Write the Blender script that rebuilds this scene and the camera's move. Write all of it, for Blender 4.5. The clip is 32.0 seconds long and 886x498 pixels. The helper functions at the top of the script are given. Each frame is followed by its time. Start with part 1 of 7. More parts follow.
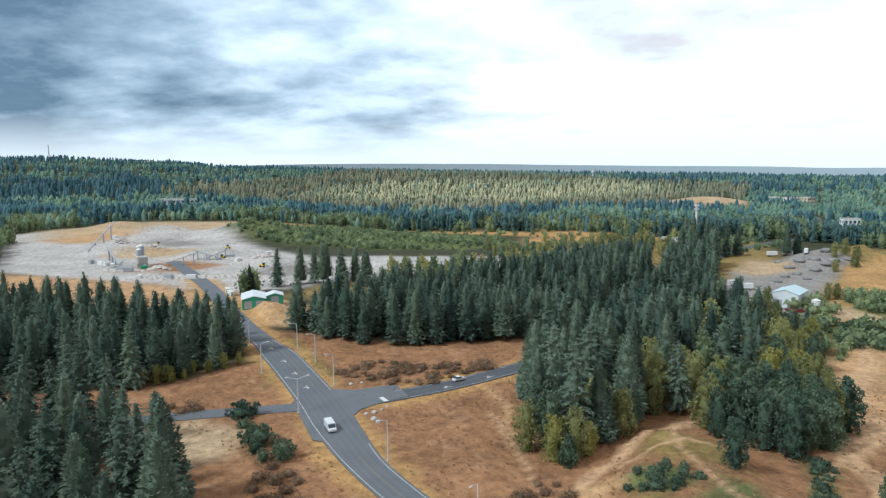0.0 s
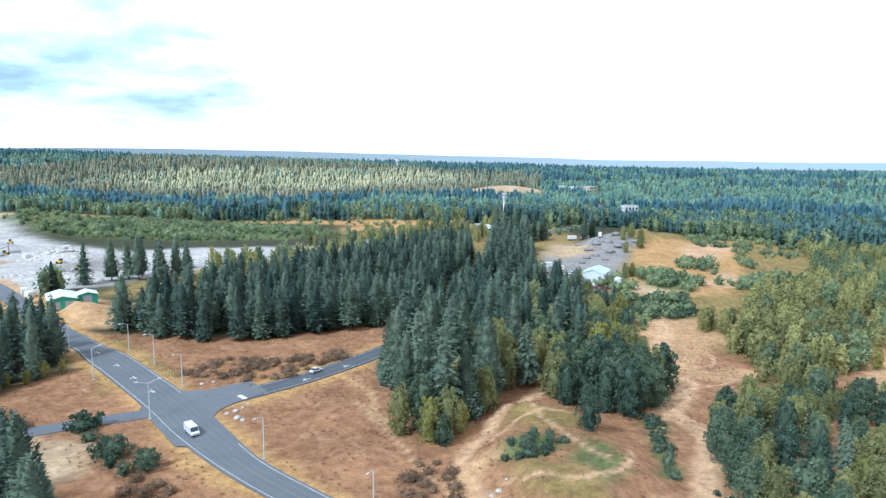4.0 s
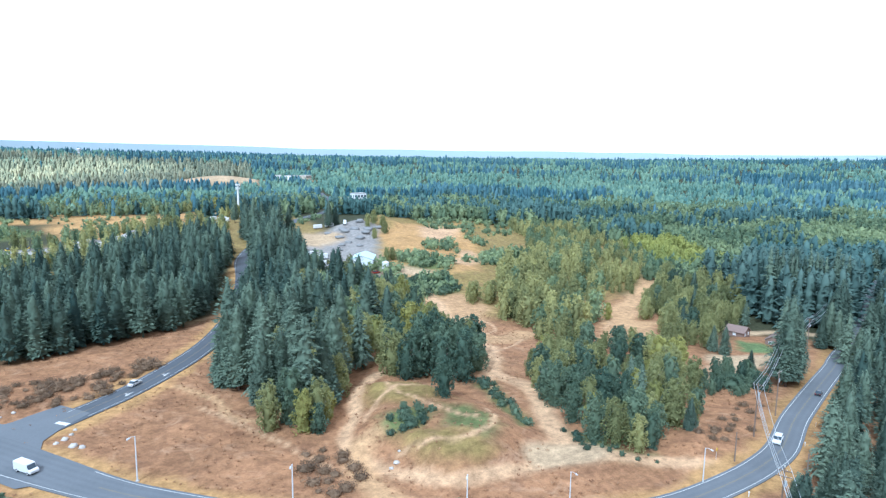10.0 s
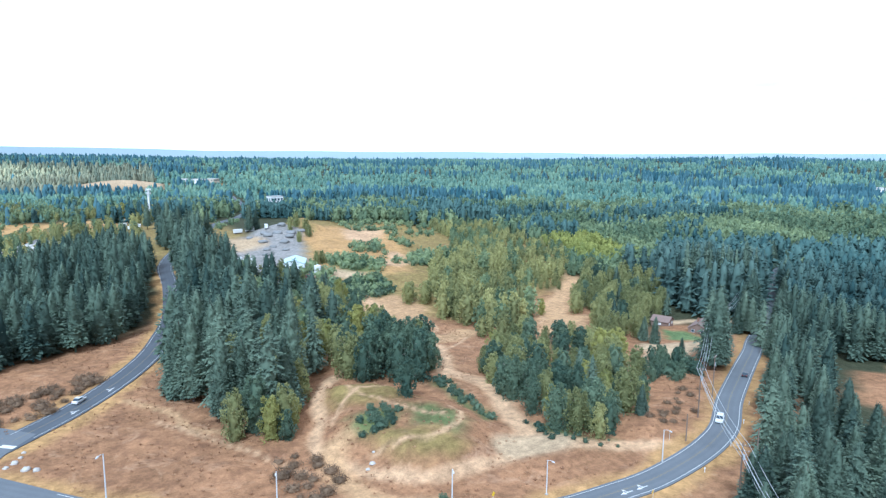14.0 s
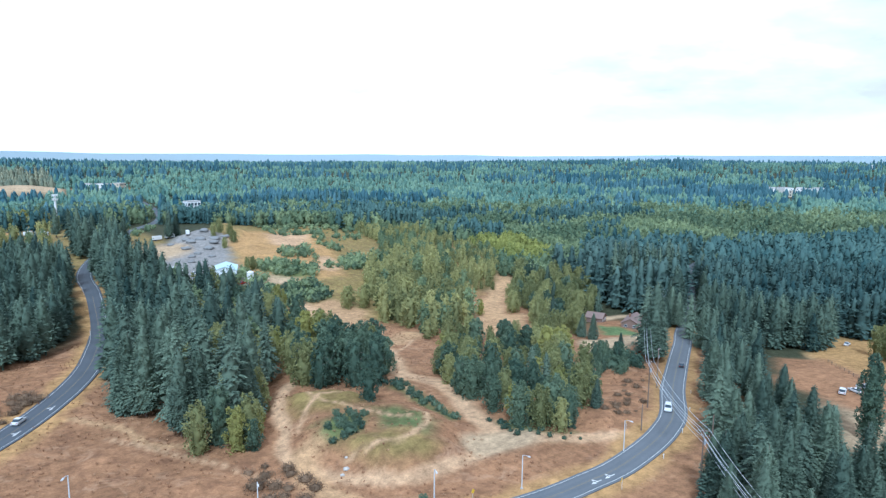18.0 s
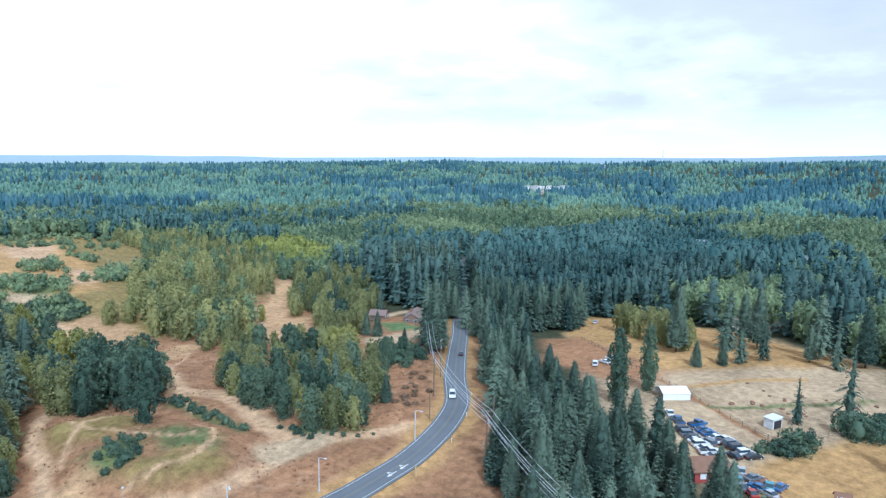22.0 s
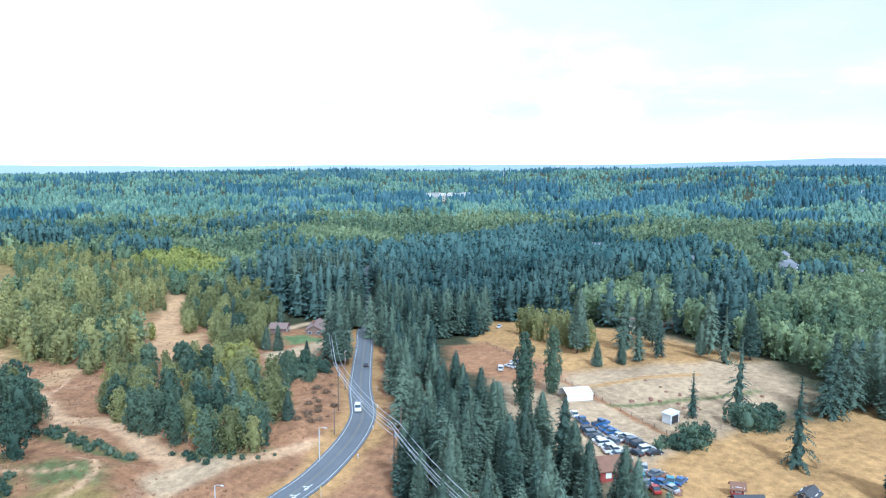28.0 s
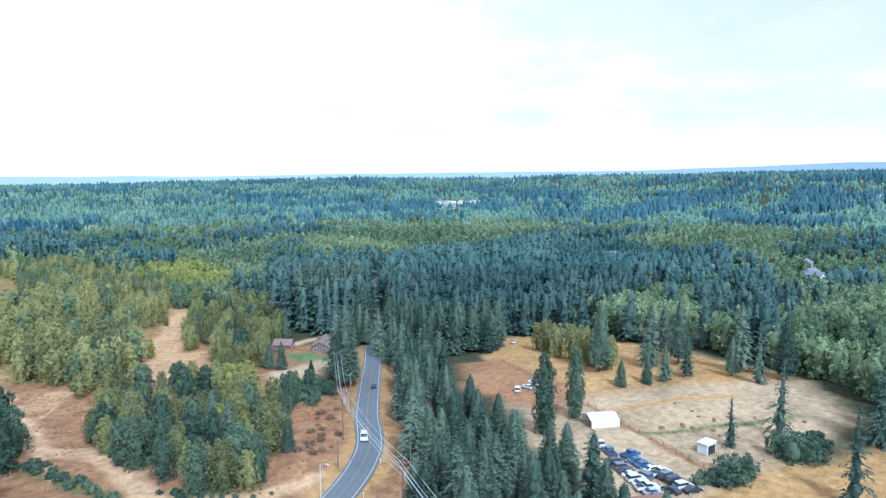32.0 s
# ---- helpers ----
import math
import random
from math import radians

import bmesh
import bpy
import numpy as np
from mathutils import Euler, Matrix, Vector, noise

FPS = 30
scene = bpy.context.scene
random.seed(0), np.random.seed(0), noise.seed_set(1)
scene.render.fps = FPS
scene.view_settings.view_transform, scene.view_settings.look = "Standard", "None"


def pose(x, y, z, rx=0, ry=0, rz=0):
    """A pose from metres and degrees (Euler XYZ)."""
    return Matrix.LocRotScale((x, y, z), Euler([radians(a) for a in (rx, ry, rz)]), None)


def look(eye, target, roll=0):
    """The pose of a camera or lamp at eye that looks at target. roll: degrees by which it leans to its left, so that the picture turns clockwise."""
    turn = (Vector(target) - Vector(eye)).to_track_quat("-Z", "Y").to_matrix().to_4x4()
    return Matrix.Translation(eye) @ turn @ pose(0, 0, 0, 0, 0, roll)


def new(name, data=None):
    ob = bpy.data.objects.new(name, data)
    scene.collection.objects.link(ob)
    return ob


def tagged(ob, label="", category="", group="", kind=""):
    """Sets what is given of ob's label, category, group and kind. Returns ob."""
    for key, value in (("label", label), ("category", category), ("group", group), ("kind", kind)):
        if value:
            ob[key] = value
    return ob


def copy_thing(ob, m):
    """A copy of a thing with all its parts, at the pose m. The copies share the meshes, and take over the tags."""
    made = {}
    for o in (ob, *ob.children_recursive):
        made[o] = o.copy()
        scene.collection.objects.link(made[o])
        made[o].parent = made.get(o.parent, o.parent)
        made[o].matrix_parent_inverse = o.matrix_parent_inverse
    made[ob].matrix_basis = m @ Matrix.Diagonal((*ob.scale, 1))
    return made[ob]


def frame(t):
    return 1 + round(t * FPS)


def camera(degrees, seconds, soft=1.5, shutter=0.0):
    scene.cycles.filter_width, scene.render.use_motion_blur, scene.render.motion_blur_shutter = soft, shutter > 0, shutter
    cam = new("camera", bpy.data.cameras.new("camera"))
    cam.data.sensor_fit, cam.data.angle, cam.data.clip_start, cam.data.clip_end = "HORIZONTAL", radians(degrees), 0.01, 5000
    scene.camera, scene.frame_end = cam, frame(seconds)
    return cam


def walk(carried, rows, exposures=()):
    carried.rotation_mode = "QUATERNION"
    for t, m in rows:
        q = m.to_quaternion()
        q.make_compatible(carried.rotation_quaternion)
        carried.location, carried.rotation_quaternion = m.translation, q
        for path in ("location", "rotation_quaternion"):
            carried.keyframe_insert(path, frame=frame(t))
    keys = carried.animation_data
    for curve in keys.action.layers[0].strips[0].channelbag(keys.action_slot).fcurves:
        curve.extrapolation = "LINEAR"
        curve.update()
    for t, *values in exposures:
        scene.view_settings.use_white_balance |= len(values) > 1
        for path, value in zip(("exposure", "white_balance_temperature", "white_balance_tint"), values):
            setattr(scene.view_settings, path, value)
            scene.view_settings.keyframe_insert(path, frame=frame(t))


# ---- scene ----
cam = camera(66.3, 32.0, 1.33)
PATH = [
    (0, (30.986, 3.237, 70.259), (30.252, 5.08, 70.007), -0.6),
    (0.5, (30.018, 2.743, 70.665), (29.321, 4.6, 70.408), -0.3),
    (1, (28.937, 2.225, 70.879), (28.316, 4.108, 70.616), -0.1),
    (1.5, (27.498, 1.603, 71.01), (26.967, 3.513, 70.742), 0.1),
    (2, (25.412, 0.819, 71.067), (24.96, 2.748, 70.793), 0.4),
    (2.5, (23.062, -0.01, 70.903), (22.682, 1.934, 70.628), 0.5),
    (3, (20.571, -0.667, 70.822), (20.257, 1.289, 70.543), 0.5),
    (3.5, (18.191, -1.767, 70.78), (17.946, 0.198, 70.497), 0.4),
    (5.5, (5.94, -5.46, 71.435), (5.999, -3.482, 71.139), 0.9),
    (6, (2.75, -5.983, 71.377), (2.885, -4.01, 71.08), 0.9),
    (6.5, (-0.357, -6.453, 71.315), (-0.146, -4.486, 71.017), 0.9),
    (7, (-3.526, -7.187, 71.374), (-3.235, -5.231, 71.074), 0.9),
    (7.5, (-6.85, -7.775, 71.407), (-6.481, -5.833, 71.105), 0.9),
    (8, (-10.15, -7.764, 71.354), (-9.703, -5.839, 71.05), 0.9),
    (8.5, (-13.531, -7.445, 71.374), (-13.006, -5.54, 71.067), 0.9),
    (9, (-16.795, -7.39, 71.455), (-16.195, -5.507, 71.146), 0.9),
    (9.5, (-20.292, -7.096, 71.621), (-19.62, -5.238, 71.311), 1.0),
    (10, (-23.604, -7.038, 71.907), (-22.921, -5.185, 71.596), 0.8),
    (10.5, (-26.389, -6.795, 72.032), (-25.706, -4.941, 71.722), 0.6),
    (11, (-28.513, -6.327, 72.182), (-27.804, -4.482, 71.871), 0.5),
    (11.5, (-30.159, -5.855, 72.19), (-29.419, -4.022, 71.88), 0.5),
    (12, (-31.684, -5.524, 72.198), (-30.903, -3.709, 71.889), 0.5),
    (12.5, (-33.076, -5.393, 72.169), (-32.257, -3.594, 71.861), 0.4),
    (13, (-34.42, -5.256, 72.331), (-33.562, -3.475, 72.024), 0.4),
    (13.5, (-35.981, -4.969, 72.513), (-35.086, -3.207, 72.207), 0.5),
    (14, (-37.244, -4.658, 72.512), (-36.316, -2.913, 72.206), 0.5),
    (14.5, (-38.519, -4.11, 72.556), (-37.556, -2.384, 72.251), 0.5),
    (15, (-40.032, -3.784, 72.708), (-39.035, -2.078, 72.404), 0.6),
    (15.5, (-41.568, -3.232, 72.719), (-40.538, -1.545, 72.417), 0.6),
    (17.5, (-47.605, -0.688, 72.916), (-46.456, 0.923, 72.618), 0.6),
    (18, (-48.889, -0.072, 72.995), (-47.746, 1.542, 72.698), 0.5),
    (18.5, (-49.836, 0.679, 72.883), (-48.697, 2.297, 72.587), 0.4),
    (19, (-50.362, 0.914, 72.837), (-49.228, 2.535, 72.542), 0.4),
    (19.5, (-50.468, 0.735, 73.142), (-49.288, 2.323, 72.847), 0.4),
    (20, (-50.587, 0.803, 73.042), (-49.302, 2.307, 72.749), 0.5),
    (20.5, (-50.534, 0.828, 73.045), (-49.156, 2.248, 72.753), 0.6),
    (21, (-50.789, 0.817, 73.038), (-49.322, 2.145, 72.747), 0.6),
    (21.5, (-50.718, 1.031, 72.964), (-49.177, 2.272, 72.675), 0.8),
    (22, (-50.721, 1.2, 72.771), (-49.115, 2.358, 72.485), 0.8),
    (22.5, (-50.59, 1.276, 72.668), (-48.927, 2.35, 72.383), 0.8),
    (23, (-50.235, 1.227, 72.507), (-48.524, 2.224, 72.224), 0.9),
    (23.5, (-50.187, 1.16, 72.425), (-48.441, 2.094, 72.145), 0.9),
    (24, (-49.995, 1.199, 72.364), (-48.226, 2.09, 72.086), 0.8),
    (24.5, (-50.115, 1.206, 72.456), (-48.342, 2.09, 72.18), 0.8),
    (25, (-50.073, 1.218, 72.295), (-48.302, 2.108, 72.022), 0.8),
    (25.5, (-50.042, 1.287, 72.238), (-48.274, 2.181, 71.968), 0.7),
    (27.5, (-48.254, 2.29, 72.203), (-46.495, 3.205, 71.94), 0.6),
    (28, (-47.331, 3.137, 72.207), (-45.573, 4.055, 71.947), 0.5),
    (28.5, (-46.122, 3.752, 72.296), (-44.366, 4.675, 72.04), 0.4),
    (29, (-44.6, 4.592, 72.162), (-42.846, 5.52, 71.91), 0.4),
    (29.5, (-43.212, 5.33, 72.15), (-41.46, 6.261, 71.901), 0.3),
    (30, (-41.535, 6.46, 72.095), (-39.784, 7.394, 71.849), 0.3),
    (30.5, (-39.797, 7.399, 72.05), (-38.047, 8.336, 71.808), 0.2),
    (31, (-37.962, 8.489, 71.946), (-36.214, 9.43, 71.706), 0.1),
    (31.5, (-36.174, 9.785, 72.032), (-34.427, 10.728, 71.793), 0.1),
    (32, (-33.976, 10.734, 72.111), (-32.23, 11.68, 71.873), -0.0),
]
EXPOSURES = [(t, e, k, 3) for t, e, k in ((0, -0.22, 5400), (1, -0.17, 5400), (2, -0.02, 5200), (3, 0.18, 5000), (6, 0.47, 4780), (10, 0.52, 4650), (15, 0.38, 4600), (19, 0.15, 4600), (22, 0.15, 4600), (25, 0.36, 4560), (28, 0.46, 4560), (32, 0.4, 4560))]
walk(cam, [(t, look(eye, target, roll)) for t, eye, target, roll in PATH], EXPOSURES)

# ---- sky and sun ----
SUN_YAW, SUN_HEIGHT = radians(140), radians(46)      # where the sun stands behind the clouds
world = bpy.data.worlds.new("overcast_sky")
world.use_nodes = True
scene.world = world


class Nodes:
    """Short way to add and join shader nodes."""
    def __init__(self, tree):
        self.tree = tree
        tree.nodes.clear()

    def add(self, kind, **values):
        node = self.tree.nodes.new(kind)
        for key, value in values.items():
            if key == "attribute":
                node.attribute_name = value
            else:
                slot = key[2:].replace("_", " ")
                node.inputs[int(slot) if slot.isdigit() else slot].default_value = value
        return node

    def join(self, a, out, b, into):
        self.tree.links.new(a.outputs[out], b.inputs[into])

    def math(self, op, a, b=None, c=None, clamp=False):
        node = self.tree.nodes.new("ShaderNodeMath")
        node.operation, node.use_clamp = op, clamp
        for k, v in enumerate((a, b, c)):
            if v is None:
                continue
            if isinstance(v, (int, float)):
                node.inputs[k].default_value = v
            else:
                self.tree.links.new(v, node.inputs[k])
        return node.outputs[0]

    def mix(self, fac, a, b, blend="MIX"):
        node = self.tree.nodes.new("ShaderNodeMix")
        node.data_type, node.blend_type = "RGBA", blend
        for slot, v in ((0, fac), (6, a), (7, b)):
            if isinstance(v, (int, float)):
                node.inputs[slot].default_value = v
            elif isinstance(v, tuple):
                node.inputs[slot].default_value = (*v[:3], 1)
            else:
                self.tree.links.new(v, node.inputs[slot])
        return node.outputs[2]

    def noise(self, vector, scale, detail=4.0, rough=0.55, lac=2.0, distort=0.0):
        node = self.add("ShaderNodeTexNoise", i_Scale=scale, i_Detail=detail, i_Roughness=rough, i_Lacunarity=lac, i_Distortion=distort)
        if vector is not None:
            self.tree.links.new(vector, node.inputs["Vector"])
        return node.outputs["Fac"]

    def ramp(self, fac, stops):
        node = self.tree.nodes.new("ShaderNodeValToRGB")
        el = node.color_ramp.elements
        while len(el) < len(stops):
            el.new(0.5)
        for e, (p, c) in zip(el, stops):
            e.position, e.color = p, (*c, 1) if isinstance(c, tuple) else (c, c, c, 1)
        self.tree.links.new(fac, node.inputs[0])
        return node.outputs[0]


def build_sky():
    n = Nodes(world.node_tree)
    coord = n.add("ShaderNodeTexCoord")
    sep = n.add("ShaderNodeSeparateXYZ")
    n.join(coord, "Generated", sep, 0)
    x, y, z = sep.outputs
    sky = n.add("ShaderNodeTexSky")
    sky.sky_type, sky.sun_disc, sky.sun_elevation, sky.sun_rotation = "NISHITA", False, SUN_HEIGHT, radians(180) - SUN_YAW
    # clouds lie on a flat layer: project the direction on it
    lift = n.math("ADD", n.math("MAXIMUM", z, 0.0), 0.22)
    flat = n.add("ShaderNodeCombineXYZ")
    n.tree.links.new(n.math("DIVIDE", x, lift), flat.inputs[0])
    n.tree.links.new(n.math("DIVIDE", y, lift), flat.inputs[1])
    big = n.noise(flat.outputs[0], 0.75, 6.0, 0.5, 2.0, 0.3)
    small = n.noise(flat.outputs[0], 2.6, 6.0, 0.55)
    depth = n.math("ADD", n.math("MULTIPLY", big, 0.62), n.math("MULTIPLY", small, 0.38))
    # a heavy bank of cloud in the west, thinner cloud in the south-east, a thin bright veil between
    west = n.math("ADD", n.math("MULTIPLY", x, -0.85), n.math("MULTIPLY", y, 0.53))
    south = n.math("ADD", n.math("MULTIPLY", x, 0.80), n.math("MULTIPLY", y, -0.60))
    bank = n.ramp(west, [(0.72, 0.0), (0.98, 0.23)])
    bank_thin = n.ramp(south, [(0.05, 0.0), (0.75, 0.24)])
    high_up = n.math("MULTIPLY", n.math("SUBTRACT", z, 0.10), 0.35)
    thick = n.math("ADD", n.math("ADD", depth, high_up), n.math("ADD", bank, bank_thin))
    dark = n.ramp(thick, [(0.52, (1.85, 1.85, 1.84)), (0.60, (1.35, 1.42, 1.47)), (0.68, (0.75, 0.87, 0.97)), (0.78, (0.25, 0.35, 0.45)), (0.92, (0.36, 0.46, 0.55))])
    pale = n.ramp(thick, [(0.52, (1.85, 1.85, 1.84)), (0.60, (1.42, 1.25, 1.14)), (0.70, (1.12, 0.96, 0.87)), (0.86, (0.98, 0.86, 0.79))])
    cloud = n.mix(n.ramp(west, [(0.55, 0.0), (0.85, 1.0)]), pale, dark)
    horizon = n.ramp(z, [(0.0, 1.0), (0.07, 0.0)])
    cloud = n.mix(horizon, cloud, (1.62, 1.6, 1.55))
    low = n.add("ShaderNodeBackground", i_Strength=0.10)
    n.join(sky, 0, low, 0)
    high = n.add("ShaderNodeBackground", i_Strength=0.8)
    n.tree.links.new(cloud, high.inputs[0])
    both = n.add("ShaderNodeMixShader", i_0=0.93)
    n.join(low, 0, both, 1)
    n.join(high, 0, both, 2)
    out = n.add("ShaderNodeOutputWorld")
    n.join(both, 0, out, 0)


build_sky()

# spot lamp added for sun reaching the distant woods through a cloud gap
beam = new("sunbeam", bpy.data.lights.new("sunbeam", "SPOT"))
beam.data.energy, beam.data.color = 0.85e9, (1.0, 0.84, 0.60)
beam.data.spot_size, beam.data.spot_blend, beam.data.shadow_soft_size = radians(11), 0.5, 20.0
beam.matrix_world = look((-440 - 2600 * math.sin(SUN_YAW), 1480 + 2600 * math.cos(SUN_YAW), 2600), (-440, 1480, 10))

sun = new("sun", bpy.data.lights.new("sun", "SUN"))
sun.data.energy, sun.data.angle, sun.data.color = 3.0, radians(10), (1.0, 0.94, 0.85)
sun.matrix_world = look((0, 0, 500), (500 * math.sin(SUN_YAW) / math.tan(SUN_HEIGHT), -500 * math.cos(SUN_YAW) / math.tan(SUN_HEIGHT), 0))

# ---- materials ----
def material(name):
    m = bpy.data.materials.new(name)
    m.use_nodes = True
    return m, Nodes(m.node_tree)


def surface(name, colour, rough=0.8, metal=0.0, vary=0.25, scale=1.5, bump=0.0, bump_scale=20.0, coat=0.0):
    """A plain stuff with grain and stains at two scales."""
    m, n = material(name)
    co = n.add("ShaderNodeTexCoord").outputs["Object"]
    a, b = n.noise(co, scale, 5.0, 0.6), n.noise(co, scale * 9, 3.0, 0.6)
    dark = tuple(c * (1 - vary) for c in colour)
    light = tuple(min(1, c * (1 + vary)) for c in colour)
    col = n.mix(n.math("ADD", n.math("MULTIPLY", a, 0.65), n.math("MULTIPLY", b, 0.35)), dark, light)
    p = n.add("ShaderNodeBsdfPrincipled", i_Roughness=rough, i_Metallic=metal)
    p.inputs["Coat Weight"].default_value = coat
    n.tree.links.new(col, p.inputs["Base Color"])
    if bump:
        h = n.add("ShaderNodeBump", i_Strength=bump, i_Distance=0.05)
        n.tree.links.new(n.noise(co, bump_scale, 4.0), h.inputs["Height"])
        n.join(h, 0, p, "Normal")
    out = n.add("ShaderNodeOutputMaterial")
    n.join(p, 0, out, 0)
    return m


def foliage(name, dark, light, joined=False, through_light=0.25, scale=0.35):
    """Leaves or needles; each tree has its own tone (from the object, or from the tree's number in joined woods)."""
    m, n = material(name)
    if joined:
        tone = n.add("ShaderNodeAttribute", attribute="tone").outputs["Fac"]
    else:
        tone = n.add("ShaderNodeObjectInfo").outputs["Random"]
    geo = n.add("ShaderNodeNewGeometry")
    pos = geo.outputs["Position"]
    grain = n.math("ADD", n.math("MULTIPLY", n.noise(pos, scale, 3.0), 0.6), n.math("MULTIPLY", n.noise(pos, scale * 7, 3.0), 0.4))
    leaf = geo.outputs["Random Per Island"]
    # tip: paler growth outside, and painted-in shade towards the crown's middle
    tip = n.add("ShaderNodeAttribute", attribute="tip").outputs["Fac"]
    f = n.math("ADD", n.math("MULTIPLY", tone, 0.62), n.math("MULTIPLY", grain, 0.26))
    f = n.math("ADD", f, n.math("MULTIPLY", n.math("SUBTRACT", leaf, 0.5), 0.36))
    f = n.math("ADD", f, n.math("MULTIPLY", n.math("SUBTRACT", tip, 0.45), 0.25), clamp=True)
    col = n.mix(f, dark, light)
    p = n.add("ShaderNodeBsdfPrincipled", i_Roughness=0.75)
    p.inputs["Specular IOR Level"].default_value = 0.04
    n.tree.links.new(col, p.inputs["Base Color"])
    t = n.add("ShaderNodeBsdfTranslucent")
    n.tree.links.new(col, t.inputs[0])
    mixed = n.add("ShaderNodeMixShader", i_0=through_light)
    n.join(p, 0, mixed, 1)
    n.join(t, 0, mixed, 2)
    out = n.add("ShaderNodeOutputMaterial")
    n.join(mixed, 0, out, 0)
    return m


def ground_stuff():
    m, n = material("ground_cover")
    tint = n.add("ShaderNodeAttribute", attribute="tint").outputs["Color"]
    rough_ness = n.add("ShaderNodeAttribute", attribute="tuft").outputs["Fac"]
    pos = n.add("ShaderNodeNewGeometry").outputs["Position"]
    a = n.noise(pos, 0.05, 4.0, 0.6)
    b = n.noise(pos, 0.45, 5.0, 0.65)
    c = n.noise(pos, 2.2, 6.0, 0.75)
    v = n.math("ADD", n.math("MULTIPLY", a, 0.5), n.math("ADD", n.math("MULTIPLY", b, 0.9), n.math("MULTIPLY", c, 0.6)))
    v = n.math("ADD", n.math("MULTIPLY", n.math("SUBTRACT", v, 1.0), 1.8), 1.0)
    grey = n.add("ShaderNodeCombineXYZ")
    for k in range(3):
        n.tree.links.new(v, grey.inputs[k])
    col = n.mix(1.0, tint, grey.outputs[0], "MULTIPLY")
    # tufts of darker dry brush where the cover is grass
    spot = n.ramp(n.noise(pos, 0.22, 5.0, 0.7), [(0.46, 0.0), (0.66, 1.0)])
    col = n.mix(n.math("MULTIPLY", spot, n.math("MULTIPLY", rough_ness, 0.55)), col, (0.16, 0.085, 0.050))
    pale = n.ramp(n.noise(pos, 0.13, 5.0, 0.7, 2.0, 1.0), [(0.55, 0.0), (0.70, 1.0)])
    col = n.mix(n.math("MULTIPLY", pale, n.math("MULTIPLY", rough_ness, 0.45)), col, (0.56, 0.37, 0.225))
    p = n.add("ShaderNodeBsdfPrincipled", i_Roughness=0.95)
    p.inputs["Specular IOR Level"].default_value = 0.1
    n.tree.links.new(col, p.inputs["Base Color"])
    h = n.add("ShaderNodeBump", i_Strength=0.7, i_Distance=0.35)
    n.tree.links.new(n.math("ADD", b, c), h.inputs["Height"])
    n.join(h, 0, p, "Normal")
    out = n.add("ShaderNodeOutputMaterial")
    n.join(p, 0, out, 0)
    return m


def asphalt(name, base, light):
    m, n = material(name)
    pos = n.add("ShaderNodeNewGeometry").outputs["Position"]
    across = n.add("ShaderNodeAttribute", attribute="across").outputs["Fac"]
    a, b = n.noise(pos, 0.12, 4.0), n.noise(pos, 1.6, 5.0, 0.65)
    f = n.math("ADD", n.math("MULTIPLY", a, 0.6), n.math("MULTIPLY", b, 0.5))
    # wheel tracks are worn paler
    track = n.math("MULTIPLY", n.math("ADD", n.math("COSINE", n.math("MULTIPLY", across, 12.57)), 1.0), 0.05)
    col = n.mix(n.math("ADD", n.math("MULTIPLY", f, 0.7), track, clamp=True), base, light)
    p = n.add("ShaderNodeBsdfPrincipled", i_Roughness=0.7)
    n.tree.links.new(col, p.inputs["Base Color"])
    h = n.add("ShaderNodeBump", i_Strength=0.25, i_Distance=0.02)
    n.tree.links.new(n.noise(pos, 14.0, 3.0), h.inputs["Height"])
    n.join(h, 0, p, "Normal")
    out = n.add("ShaderNodeOutputMaterial")
    n.join(p, 0, out, 0)
    return m


GROUND = ground_stuff()
ASPHALT = asphalt("asphalt", (0.075, 0.085, 0.097), (0.21, 0.225, 0.24))
ASPHALT_NEW = asphalt("asphalt_new", (0.045, 0.053, 0.065), (0.125, 0.14, 0.16))
LINE = surface("road_paint", (0.68, 0.68, 0.65), 0.6, vary=0.25, scale=0.6)
BARK = surface("bark", (0.13, 0.095, 0.07), 0.95, vary=0.5, scale=1.2, bump=0.6, bump_scale=8)
PALE_BARK = surface("pale_bark", (0.30, 0.27, 0.22), 0.9, vary=0.4, scale=1.0, bump=0.4, bump_scale=8)
FIR = foliage("fir_needles", (0.038, 0.066, 0.058), (0.215, 0.275, 0.191), through_light=0.15)
# haze is put into the needle colours: bluer for woods, slope and far
FIR_WOODS_HAZE = foliage("fir_needles_woods_haze", (0.035, 0.070, 0.072), (0.130, 0.190, 0.160), joined=True, through_light=0.15)
FIR_NEAR = foliage("fir_needles_stand", (0.036, 0.064, 0.058), (0.175, 0.230, 0.162), joined=True, through_light=0.15)
FIR_MID_HAZE = foliage("fir_needles_slope_haze", (0.041, 0.088, 0.092), (0.135, 0.212, 0.186), joined=True, through_light=0.15)
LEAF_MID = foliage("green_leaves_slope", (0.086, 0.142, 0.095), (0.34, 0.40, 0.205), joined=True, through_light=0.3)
FIR_FAR_HAZE = foliage("fir_needles_far_haze", (0.050, 0.120, 0.150), (0.155, 0.265, 0.290), joined=True, scale=0.03)
LEAF = foliage("green_leaves", (0.118, 0.148, 0.070), (0.46, 0.455, 0.195), through_light=0.4)
LEAF_YELLOW = foliage("yellowing_leaves", (0.19, 0.21, 0.075), (0.48, 0.46, 0.15), through_light=0.4)
LEAF_BLUE = foliage("dark_leaves", (0.050, 0.092, 0.075), (0.20, 0.26, 0.162), through_light=0.3)
LEAF_WOODS = foliage("green_leaves_woods", (0.085, 0.140, 0.093), (0.40, 0.47, 0.244), joined=True, through_light=0.4)
